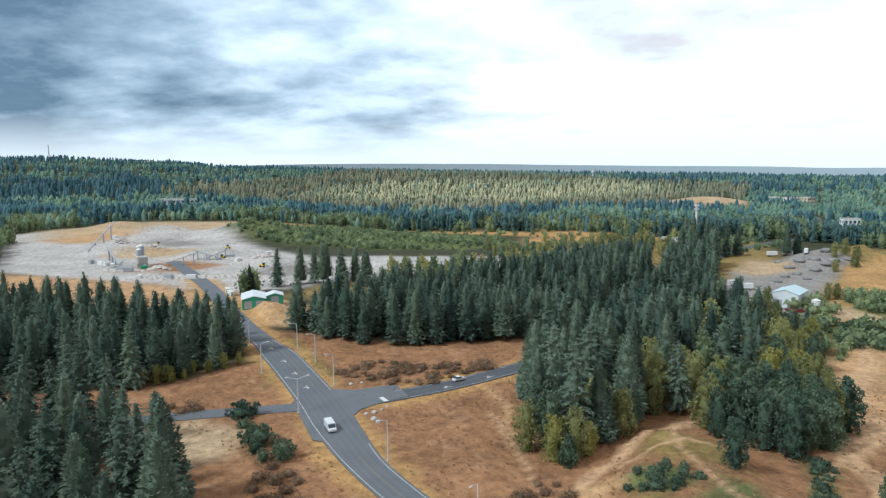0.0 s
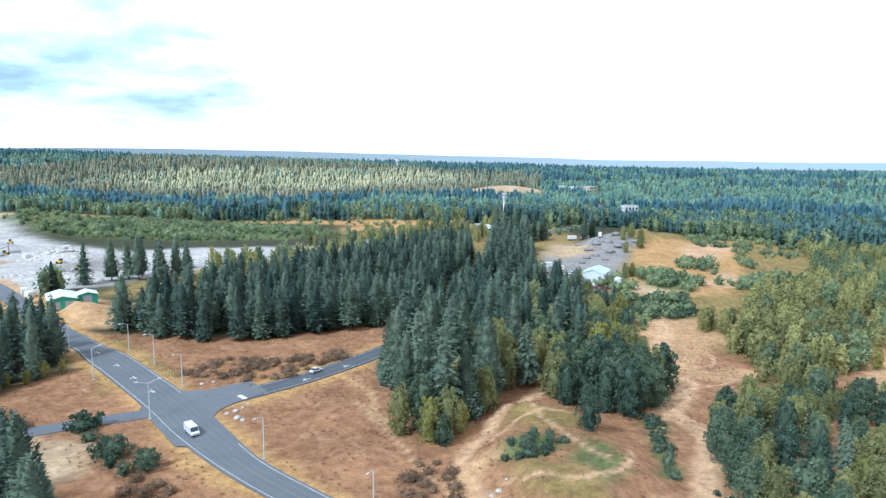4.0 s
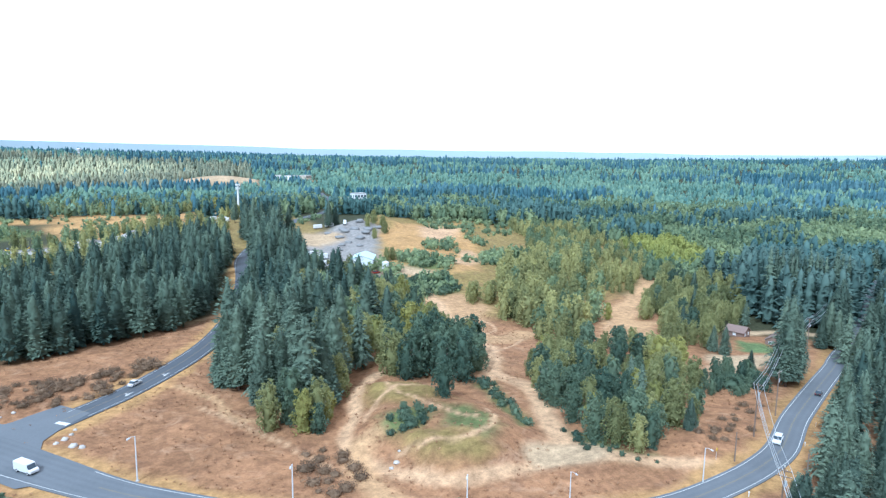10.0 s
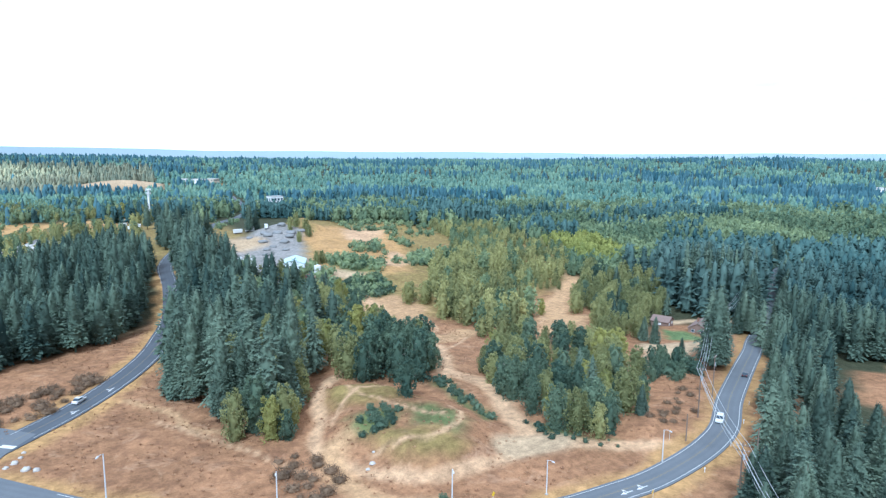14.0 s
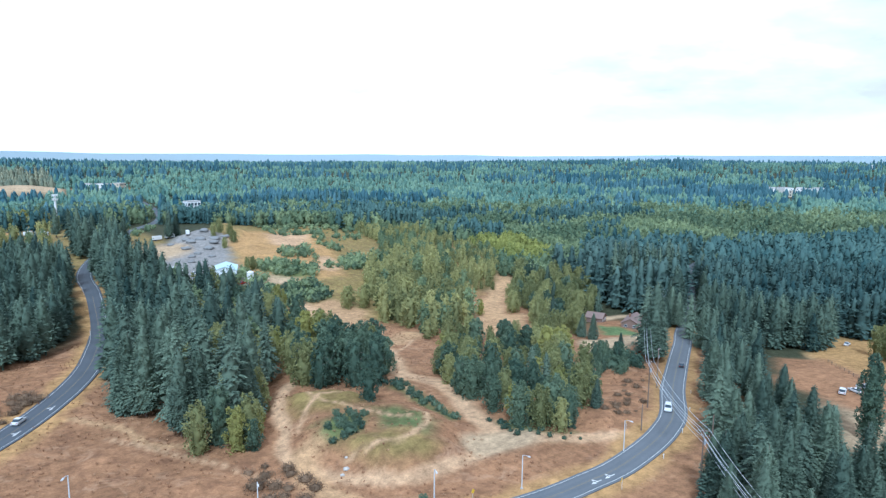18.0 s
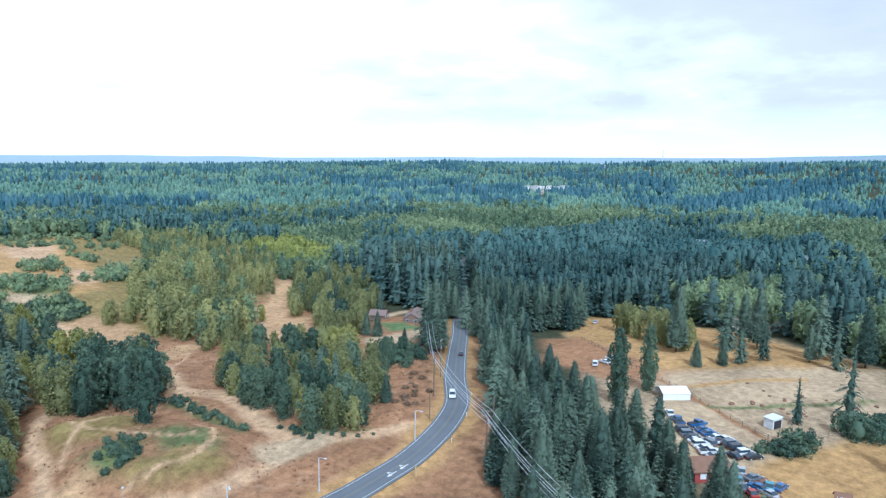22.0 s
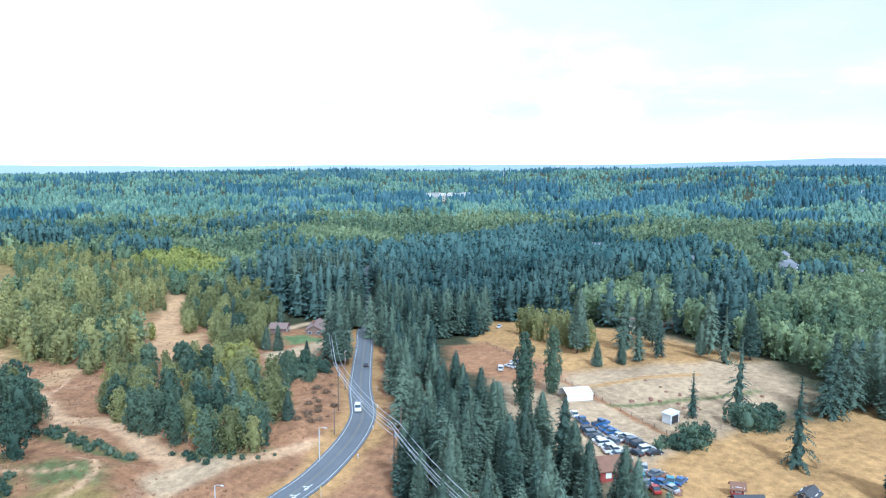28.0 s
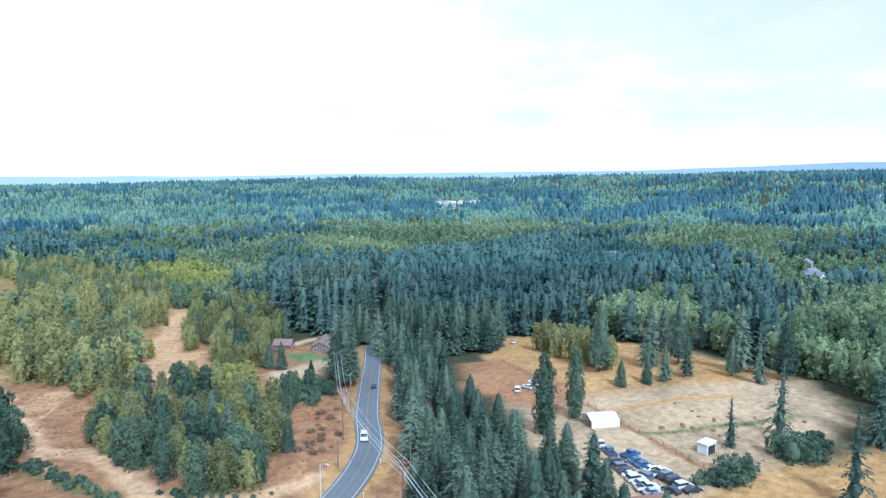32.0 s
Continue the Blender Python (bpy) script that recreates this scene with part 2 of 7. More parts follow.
ALDER_WOODS = foliage("alder_leaves_woods", (0.135, 0.160, 0.075), (0.51, 0.49, 0.205), joined=True, through_light=0.4)
LEAF_YELLOW_WOODS = foliage("yellow_leaves_woods", (0.22, 0.26, 0.085), (0.52, 0.52, 0.16), joined=True, through_light=0.4)
# sunshine painted into the far woods: paler and yellower than the other trees
SUNLIT_FAR = foliage("sunlit_woods", (0.13, 0.17, 0.13), (0.42, 0.41, 0.27), joined=True, scale=0.03)
# haze lightens and blues this leaf colour too
LEAF_FAR_HAZE = foliage("leaves_far_haze", (0.105, 0.205, 0.185), (0.31, 0.43, 0.29), joined=True, scale=0.03)
BRUSH = foliage("dry_brush", (0.16, 0.115, 0.075), (0.35, 0.245, 0.155))

# ---- the lie of the land ----
def step(a, b, v):
    s = np.clip((np.asarray(v, float) - a) / (b - a), 0, 1)
    return s * s * (3 - 2 * s)


_grid = np.random.RandomState(5).rand(64, 64)


def lumps(x, y, size):
    """Smooth value noise from 0 to 1 over the plan."""
    u, v = np.asarray(x, float) / size, np.asarray(y, float) / size
    i, j = np.floor(u).astype(int), np.floor(v).astype(int)
    fu, fv = u - i, v - j
    fu, fv = fu * fu * (3 - 2 * fu), fv * fv * (3 - 2 * fv)
    g = lambda a, b: _grid[(i + a) % 64, (j + b) % 64]
    return (g(0, 0) * (1 - fu) + g(1, 0) * fu) * (1 - fv) + (g(0, 1) * (1 - fu) + g(1, 1) * fu) * fv


def spline(points, gap=2.0):
    """Points every few metres on a smooth line through the given ones."""
    p = np.array(points, float)
    p = np.vstack([2 * p[0] - p[1], p, 2 * p[-1] - p[-2]])
    out = []
    for k in range(1, len(p) - 2):
        a, b, c, d = p[k - 1:k + 3]
        m = max(1, int(np.linalg.norm(c - b) / gap))
        for s in np.arange(m) / m:
            out.append(0.5 * (2 * b + (c - a) * s + (2 * a - 5 * b + 4 * c - d) * s * s + (3 * b - a - 3 * c + d) * s ** 3))
    out.append(p[-2])
    return np.array(out)


def away(x, y, line):
    """Distance from the points (x, y) to a line of points, done in blocks."""
    x, y = np.asarray(x, float), np.asarray(y, float)
    best = np.full(x.shape, 1e9)
    a, b = line[:-1], line[1:]
    for (ax, ay), (bx, by) in zip(a, b):
        dx, dy = bx - ax, by - ay
        s = np.clip(((x - ax) * dx + (y - ay) * dy) / (dx * dx + dy * dy + 1e-9), 0, 1)
        best = np.minimum(best, (x - ax - s * dx) ** 2 + (y - ay - s * dy) ** 2)
    return np.sqrt(best)


def inside(x, y, poly):
    x, y = np.asarray(x, float), np.asarray(y, float)
    hit = np.zeros(x.shape, bool)
    q = poly[-1]
    for p in poly:
        if p[1] != q[1]:
            hit ^= ((p[1] > y) != (q[1] > y)) & (x < (q[0] - p[0]) * (y - p[1]) / (q[1] - p[1]) + p[0])
        q = p
    return hit


def depth_in(x, y, poly, soft):
    """1 well inside a polygon, 0 well outside, soft at its edge."""
    edge = away(x, y, np.array(list(poly) + [poly[0]], float))
    return step(-soft, soft, np.where(inside(x, y, poly), edge, -edge))


ROAD_MAIN = [(-329, 381.3), (-238.9, 311.3), (-184.9, 263.3), (-153.9, 236.3), (-134.9, 221.3), (-113.9, 204.3), (-92.8, 185.2), (-72.8, 166.2), (-57.8, 150.7), (-41.9, 135.3), (-26.3, 123.5), (-9.4, 112.5), (8.5, 103.6), (26.3, 96.5), (43.1, 93.9), (58, 94), (65.9, 94.4), (74.8, 96.1), (84.8, 98.8), (94.7, 102.5), (106.6, 108.7), (125.5, 122.7), (146.6, 136.7), (169.6, 151.7), (193.6, 167.2), (214.6, 181.7), (263.6, 212.7), (344.6, 268.7), (399.7, 300.8), (470, 310.8), (560.1, 300.8), (760.2, 260.8)]
ROAD_SIDE = [(-72, 163), (-63, 170), (-54, 180), (-44, 192), (-35, 206), (-27, 222), (-19.8, 242), (-13.6, 268), (-8.4, 296), (-2, 357), (4, 430), (20, 500), (60, 620), (110, 740), (150, 900), (170, 1100)]
DRIVE = [(-76, 161), (-84, 156), (-95, 149), (-107, 141), (-120, 133), (-150, 122), (-190, 112)]
MAIN, SIDE, LANE = spline(ROAD_MAIN, 3), spline(ROAD_SIDE, 3), spline(DRIVE, 3)
MOUND = [(18, 173), (35, 172), (46, 154), (51, 131), (38, 119), (22, 122), (14, 141)]


# height of the distant ground by bearing (degrees east of north)
RISE = [(-180, 60), (-62, 82), (-51, 75), (-39, 53), (-21, 32), (-3, 10), (10, 4), (25, 2), (40, 6), (54, 18), (64, 22), (71, 27), (93, 46), (130, 50), (180, 60)]


def rise(x, y):
    yaw = np.degrees(np.arctan2(x, y))
    return np.interp(yaw, [p[0] for p in RISE], [p[1] for p in RISE])


def road_level(x, y):
    u = 0.7 * x + 0.7 * (y - 60)
    d = np.hypot(x, y)
    shelf = 10 * step(290, 385, y) * step(-110, -10, x) * (1 - step(100, 210, x - 0.12 * (y - 400))) * (1 - step(620, 900, d))
    yaw = np.degrees(np.arctan2(x, y))
    beyond = 42 * step(2500, 4700, d) * step(-42, -25, yaw) * (1 - step(72, 90, yaw))
    return 1.5 - 14 * step(70, 300, u) + shelf + (rise(x, y) + 12.5) * step(1100, 2500, d) - beyond


def land(x, y):
    """Height of the ground."""
    x, y = np.asarray(x, float), np.asarray(y, float)
    z = road_level(x, y)
    d = np.hypot(x, y)
    z = z + (lumps(x, y, 420) - 0.5) * 13 * step(900, 2600, d)
    z = z + 17 * np.exp(-((x - 22) / 85) ** 2 - ((y - 1291) / 60) ** 2)
    near = (d < 900)
    if near.any():
        xs, ys = x[near] if x.ndim else x, y[near] if y.ndim else y
        r = np.minimum(np.minimum(away(xs, ys, MAIN[::2]), away(xs, ys, SIDE[::2])), away(xs, ys, LANE[::2]))
        off = step(6, 16, r)
        bump = (lumps(xs, ys, 14) - 0.5) * 1.3 + (lumps(xs, ys, 4.5) - 0.5) * 0.5
        bump = bump + 4.2 * depth_in(xs, ys, MOUND, 7) + 1.6 * (lumps(xs + 7, ys, 6) - 0.4) * depth_in(xs, ys, MOUND, 6)
        for bx, by, br, bh in HEAPS:
            bump = bump + bh * np.clip(1 - np.hypot(xs - bx, ys - by) / br, 0, 1) * (0.75 + 0.5 * lumps(xs, ys, br * 0.35))
        if x.ndim:
            z[near] += off * bump
        else:
            z = z + off * bump
    return z


# banks, spoil heaps and dug-over hummocks
HEAPS = [(-155, 258, 16, 5), (-166, 268, 13, 4), (62, 118, 9, 1.2), (90, 116, 12, 2.0), (-52, 205, 14, 1.2), (-75, 198, 14, 1.2), (205, 560, 40, 6), (230, 620, 45, 7), (170, 480, 30, 4), (200, 500, 28, 4), (110, 560, 30, 8), (135, 590, 26, 9),
         (95, 520, 24, 5), (-420, 420, 40, 9), (-330, 420, 30, 6), (-480, 520, 50, 12), (-300, 350, 18, 5), (-400, 560, 60, 14), (-560, 560, 60, 10), (-260, 400, 22, 6), (-100, 560, 30, 9), (-70, 580, 26, 8), (-180, 420, 22, 8)]


def at(x, y):
    return float(land(np.array([x]), np.array([y]))[0])


# ---- cover of the ground: colour and tuft of every patch ----
FLOOR = (0.060, 0.064, 0.036)
RUSSET = (0.335, 0.185, 0.094)
GOLD = (0.46, 0.285, 0.115)
DIRT = (0.50, 0.32, 0.165)
SAND = (0.545, 0.360, 0.205)
DUST = (0.465, 0.345, 0.210)
STONE = (0.46, 0.44, 0.41)
GREY = (0.285, 0.27, 0.25)
GREEN = (0.13, 0.16, 0.06)
OLIVE = (0.27, 0.205, 0.075)
LAWN = (0.15, 0.205, 0.085)

PATCHES, TRACKS = [], []


def patch(colour, tuft, soft, outline):
    """One kind of cover within an outline; soft is the width of its edge."""
    PATCHES.append((colour, tuft, soft, outline))


def track(line, colour, half, soft):
    TRACKS.append((line, colour, half, soft))


patch(OLIVE, 0.7, 10, [(-180, 300), (-60, 300), (0, 420), (40, 420), (80, 560), (60, 800), (-20, 800), (-120, 640), (-170, 400)])
patch(GOLD, 0.5, 10, [(-175, 830), (-110, 825), (-40, 760), (-35, 660), (-100, 650), (-135, 720)])
patch(RUSSET, 1.0, 6, [(-340, -150), (-330, 120), (-175, 130), (-128, 165), (-118, 200), (-150, 235), (-130, 235), (-80, 232), (-45, 256), (-24, 272), (-14, 300), (40, 300), (60, 215), (110, 330), (200, 330), (215, 260), (160, 190), (215, 195), (215, 160), (140, 110), (80, 65), (40, 20), (0, -150)])
patch(OLIVE, 0.8, 15, [(80, 300), (120, 260), (230, 330), (300, 440), (330, 610), (260, 700), (180, 690), (100, 560), (70, 460), (84, 394)])
patch(GOLD, 0.5, 6, [(116, 529), (165, 613), (218, 610), (180, 462), (141, 375), (102, 352), (76, 358), (84, 395), (100, 450)])
patch(SAND, 0.2, 5, [(150, 520), (170, 500), (200, 560), (214, 600), (176, 600)])
patch(SAND, 0.2, 4, [(140, 388), (152, 400), (172, 450), (160, 452), (146, 420), (130, 396)])
patch(DIRT, 0.25, 5, [(110, 328), (117, 302), (97, 264), (79, 220), (71, 188), (60, 184), (62, 205), (68, 250), (74, 290), (84, 320)])
patch(GOLD, 0.3, 10, [(-159, 706), (-96, 776), (4, 717), (-19, 657), (-119, 605)])
patch(STONE, 0.0, 8, [(-640, 430), (-620, 640), (-470, 680), (-430, 560), (-320, 470), (-240, 430), (-150, 560), (-60, 620), (-40, 560), (-110, 500), (-150, 400), (-180, 330), (-215, 290), (-260, 300), (-330, 300), (-420, 310), (-560, 420)])
patch(DUST, 0.2, 20, [(-640, 520), (-610, 650), (-470, 690), (-420, 600), (-480, 520), (-560, 460)])
patch(GREEN, 0.3, 12, [(-410, 540), (-454, 679), (-314, 745), (-200, 735), (-150, 660), (-190, 590), (-240, 515), (-308, 500)])
patch(GOLD, 0.5, 9, [(-460, 690), (-310, 760), (-120, 800), (-20, 790), (60, 790), (60, 720), (-30, 715), (-140, 730), (-200, 745), (-314, 745), (-450, 680)])
patch(GREY, 0.1, 5, [(41, 438), (37, 362), (52, 358), (74, 358), (80, 372), (88, 420), (122, 548), (118, 575), (90, 570), (60, 520), (44, 480)])
patch(DUST, 0.2, 6, [(44, 480), (60, 470), (84, 500), (80, 540), (56, 540)])
patch(DUST, 0.1, 4, [(74, 362), (104, 354), (112, 372), (86, 384)])
patch(DIRT, 0.15, 5, [(-190, 250), (-150, 236), (-136, 246), (-150, 285), (-200, 300), (-215, 285)])
patch(DUST, 0.1, 4, [(-101, 145), (-80, 142), (-74, 128), (-79, 117), (-97, 128)])
patch(DIRT, 0.3, 4, [(169, 278), (134, 230), (132, 219), (145, 210), (183, 253), (175, 257), (199, 289), (245, 335), (248, 352), (200, 303)])
patch(RUSSET, 0.6, 6, [(122, 152), (150, 182), (163, 195), (205, 228), (225, 205), (200, 178), (165, 155), (134, 148)])
patch(DUST, 0.1, 3, [(192, 190), (171, 188), (160, 192), (146, 180), (124, 157), (134, 156), (160, 170), (186, 178), (200, 186)])
patch(LAWN, 0.0, 2, [(191, 211), (199, 200), (197, 191), (188, 187), (181, 198)])
patch(DUST, 0.25, 6, [(95, 34), (130, 75), (215, 125), (262, 130), (270, 66), (222, 10), (187, -4), (150, 8), (108, 26)])
patch(GOLD, 0.3, 5, [(215, 125), (262, 150), (275, 120), (270, 66), (222, 12), (207, 36), (200, 48), (176, 72)])
patch(RUSSET, 0.2, 5, [(150, 72), (176, 70), (218, 120), (205, 132), (165, 110)])
patch(GOLD, 0.35, 3, [(104, 31), (122, 25), (146, 8), (190, -28), (195, -120), (60, -120), (75, 10), (92, 24)])
patch(DUST, 0.0, 2, [(129, 49), (121, 50), (107.5, 37), (110, 32), (116, 27.5), (130, 42)])
patch(GREEN, 0.3, 2.5, [(14.4, 141), (18, 136), (26, 139), (31, 147), (24.6, 151), (17, 148)])
patch(GREEN, 0.4, 2.5, [(53.6, 173), (53.6, 154), (50, 135), (56, 140), (58, 160), (60, 174)])
patch(OLIVE, 0.6, 4, [(18, 170), (34, 170), (40, 158), (30, 152), (17, 158)])
patch(GREEN, 0.6, 3, [(34, 150), (42, 146), (44, 134), (38, 128), (32, 138)])
patch(OLIVE, 0.5, 4, [(20, 138), (32, 136), (40, 124), (34, 119), (22, 124)])
patch(GREEN, 0.2, 2.5, [(62, 134), (59, 122), (62, 112), (70, 108), (74, 113), (66, 117), (65, 130)])
patch(GREEN, 0.3, 5, [(79, 342), (84, 322), (110, 328), (113, 365), (98, 350)])
patch(GREEN, 0.4, 5, [(97, 406), (120, 428), (131, 395), (119, 371), (98, 375)])
patch(DUST, 0.2, 15, [(-60, 1225), (-50, 1300), (-20, 1350), (70, 1350), (92, 1300), (88, 1235), (20, 1215)])
patch(GOLD, 0.0, 20, [(107, 1354), (217, 1354), (212, 1419), (112, 1419)])
patch(DUST, 0.0, 30, [(1170, 640), (1300, 640), (1310, 715), (1180, 722)])
track([(36, 197), (32.6, 193), (22.7, 181.6), (15.5, 166.6), (13.3, 156), (9, 148), (8.5, 138), (13, 127), (23.8, 117.6), (35, 116.4), (50, 117.6), (60, 115.5), (69, 111.8)], SAND, 1.5, 1.3)
track([(54, 121), (59, 132), (62, 144), (68.5, 166), (63, 182), (72, 200), (77, 219), (76, 245), (80, 267), (89, 300), (92, 333)], SAND, 2.6, 2.2)
track([(54, 121), (62, 115.5), (72, 110), (84, 106)], SAND, 2.4, 1.6)
track([(50, 121), (58, 119)], DUST, 5.0, 3.0)
track([(12, 140), (8, 128), (12, 112), (22, 106)], DIRT, 2.4, 3.0)
track([(140, 222), (152, 240), (166, 262), (185, 284), (201, 299), (225, 322), (248, 348)], DIRT, 2.5, 2.5)
track([(75, 232), (90, 228), (104, 240)], DIRT, 5.0, 4.0)
track([(-30, 194), (-20, 180), (-18, 168), (-8, 160)], DIRT, 1.0, 0.8)
track([(212, 117), (185, 92), (146, 48), (129, 26)], RUSSET, 0.9, 0.7)
track([(160, 60), (195, 30)], GOLD, 1.2, 1.0)
track([(146, 48), (180, 10)], GREEN, 0.9, 1.0)
track([(208, 225), (225, 222), (246, 205)], DUST, 3, 2)
patch(OLIVE, 0.2, 2, [(-76, 178), (-84, 186), (-98, 198), (-112, 210), (-130, 224), (-126, 228), (-108, 214), (-92, 200), (-78, 186)])
patch(OLIVE, 0.2, 2, [(-92, 178), (-104, 190), (-118, 202), (-124, 200), (-110, 186), (-98, 174)])
patch(DIRT, 0.6, 10, [(-420, 300), (-335, 232), (-215, 244), (-196, 300), (-215, 292), (-260, 302), (-330, 305)])
patch(RUSSET, 0.3, 8, [(-330, 330), (-290, 340), (-280, 380), (-330, 390)])
patch(GREY, 0.2, 8, [(-470, 450), (-400, 440), (-380, 480), (-440, 500)])
patch(GREY, 0.2, 8, [(-250, 350), (-215, 350), (-200, 390), (-240, 400)])
patch(DUST, 0.4, 10, [(-400, 380), (-350, 400), (-340, 450), (-400, 440)])
patch(DIRT, 0.4, 10, [(-560, 450), (-500, 440), (-480, 500), (-540, 520)])
# ruts of the dirt bikes over the mound and the slope
for line in ([(14, 150), (22, 160), (30, 166), (40, 160)], [(18, 130), (30, 128), (42, 134), (46, 146)], [(24, 172), (27, 158), (34, 148), (40, 138)], [(-24, 176), (-14, 160), (-6, 146), (2, 132)], [(54, 160), (60, 176), (62, 190)], [(84, 236), (96, 250), (98, 272)], [(146, 244), (158, 256), (160, 270)], [(70, 200), (84, 214), (98, 226)]):
    track(line, SAND, 0.4, 0.9)


def build_ground():
    def lines(lo, hi, fine, far):
        out = list(np.arange(lo, hi, fine))
        s, v = fine, hi
        while v < far:
            out.append(v)
            s *= 1.045
            v += s
        out.append(far)
        s, v = fine, lo
        while v > -far:
            s *= 1.045
            v -= s
            out.append(max(v, -far))
        return np.array(sorted(set(out)))
    xs, ys = lines(-145, 215, 1.5, 4900), lines(25, 300, 1.5, 4900)
    X, Y = np.meshgrid(xs, ys, indexing="ij")
    x, y = X.ravel(), Y.ravel()
    z = land(x, y)
    wob = 5.0
    wx = x + (lumps(x, y, 9) - 0.5) * wob + (lumps(x, y, 3.1) - 0.5) * 2
    wy = y + (lumps(x + 300, y, 9) - 0.5) * wob + (lumps(x + 300, y, 3.1) - 0.5) * 2
    col = np.tile(np.array(FLOOR), (len(x), 1))
    tuft = np.zeros(len(x))
    for c, t, soft, poly in PATCHES:
        p = np.array(poly)
        m = (wx > p[:, 0].min() - 40) & (wx < p[:, 0].max() + 40) & (wy > p[:, 1].min() - 40) & (wy < p[:, 1].max() + 40)
        f = depth_in(wx[m], wy[m], poly, soft)
        col[m] = col[m] * (1 - f[:, None]) + np.array(c) * f[:, None]
        tuft[m] = tuft[m] * (1 - f) + t * f
    for line, c, half, soft in TRACKS:
        q = spline(line, 3)
        m = (x > q[:, 0].min() - 20) & (x < q[:, 0].max() + 20) & (y > q[:, 1].min() - 20) & (y < q[:, 1].max() + 20)
        f = 1 - step(half - soft * 0.5, half + soft, away(wx[m] * 0.3 + x[m] * 0.7, wy[m] * 0.3 + y[m] * 0.7, q))
        col[m] = col[m] * (1 - f[:, None]) + np.array(c) * f[:, None]
        tuft[m] *= 1 - f
    # mown, sun-bleached verges beside the roads
    m = np.hypot(x, y) < 420
    r = np.minimum(away(x[m], y[m], MAIN), away(x[m], y[m], SIDE) + 1.5)
    f = (1 - step(4.5 + 2.0 * (1 - step(-50, 30, x[m])), 9.0 + 2.5 * (1 - step(-50, 30, x[m])), r + (lumps(wx[m], wy[m], 6) - 0.5) * 4)) * 0.9
    east = step(90, 130, x[m])
    c = np.array(GOLD)[None] * (1 - 0.25 * east[:, None])
    col[m] = col[m] * (1 - f[:, None]) + c * f[:, None]
    tuft[m] *= 1 - f
    nx, ny = len(xs), len(ys)
    i, j = np.meshgrid(np.arange(nx - 1), np.arange(ny - 1), indexing="ij")
    a = (i * ny + j).ravel()
    quads = np.stack([a, a + ny, a + ny + 1, a + 1], 1)
    me = bpy.data.meshes.new("ground")
    me.vertices.add(len(x))
    me.vertices.foreach_set("co", np.stack([x, y, z], 1).ravel())
    me.loops.add(quads.size)
    me.loops.foreach_set("vertex_index", quads.ravel().astype(np.int32))
    me.polygons.add(len(quads))
    me.polygons.foreach_set("loop_start", (np.arange(len(quads)) * 4).astype(np.int32))
    me.polygons.foreach_set("use_smooth", np.ones(len(quads), bool))
    me.update(calc_edges=True)
    t = me.attributes.new("tint", "FLOAT_COLOR", "POINT")
    t.data.foreach_set("color", np.concatenate([col, np.ones((len(x), 1))], 1).ravel().astype(np.float32))
    t = me.attributes.new("tuft", "FLOAT", "POINT")
    t.data.foreach_set("value", tuft.astype(np.float32))
    me.materials.append(GROUND)
    return tagged(new("ground", me), "dry russet grass, dirt tracks, gravel and forest floor", "ground", kind="structure")


ground = build_ground()


# ---- roads ----
def ribbon(name, line, left, right, lift, mat, parent=None, label="", kind="", thick=0.0, flare=None, move=0.0):
    """A strip along a line, from left to right of it (metres), lying on the land."""
    d = np.gradient(line, axis=0)
    d /= np.linalg.norm(d, axis=1)[:, None]
    side = np.stack([d[:, 1], -d[:, 0]], 1)
    cuts = np.linspace(0, 1, 7 if right - left > 3 else 2)
    verts, faces, across = [], [], []
    for k, (p, s) in enumerate(zip(line, side)):
        grow = 0 if flare is None else flare(p)
        base = float(road_level(p[0], p[1]))
        for c in cuts:
            o = left - grow * 0.5 + (right - left + grow) * c if not move else left + (right - left) * c + move * grow
            q = p + s * o
            verts.append((q[0], q[1], base + lift))
            across.append(o / 3.6)
    m = len(cuts)
    for k in range(len(line) - 1):
        for c in range(m - 1):
            a = k * m + c
            faces.append((a, a + 1, a + m + 1, a + m))
    if thick:
        n0 = len(verts)
        for k in range(len(line)):
            for e in (0, m - 1):
                v = verts[k * m + e]
                verts.append((v[0], v[1], v[2] - thick))
                across.append(0)
        for k in range(len(line) - 1):
            for e, o in ((0, 0), (m - 1, 1)):
                a, b = k * m + e, (k + 1) * m + e
                c, dd = n0 + 2 * k + o, n0 + 2 * k + 2 + o
                faces.append((a, b, dd, c) if e == 0 else (b, a, c, dd))
    me = bpy.data.meshes.new(name)
    me.from_pydata(verts, [], faces)
    t = me.attributes.new("across", "FLOAT", "POINT")
    t.data.foreach_set("value", np.array(across, np.float32))
    me.materials.append(mat)
    ob = new(name, me)
    ob.parent = parent
    return tagged(ob, label, kind=kind)


def stretch(line, a, b):
    """The part of a line between the points nearest to a and b."""
    i = int(np.argmin(np.hypot(*(line - np.array(a)).T)))
    j = int(np.argmin(np.hypot(*(line - np.array(b)).T)))
    return line[min(i, j):max(i, j) + 1]


def widen(p):
    """How much wider the main road is than on its narrow eastern stretch."""
    return 1.5 * float(1 - step(-50, 30, p[0])) + 3.4 * float(step(-130, -112, p[0]) * (1 - step(-66, -36, p[0])))


road_main = ribbon("road_main", MAIN, -3.75, 3.75, 0.22, ASPHALT, label="grey two-lane asphalt road with white edge lines", kind="structure", thick=0.5, flare=widen)
road_side = ribbon("road_side", stretch(SIDE, (-70, 165), (170, 1100)), -4.2, 4.2, 0.20, ASPHALT_NEW, label="dark newer asphalt side road between fir woods", kind="structure", thick=0.5)
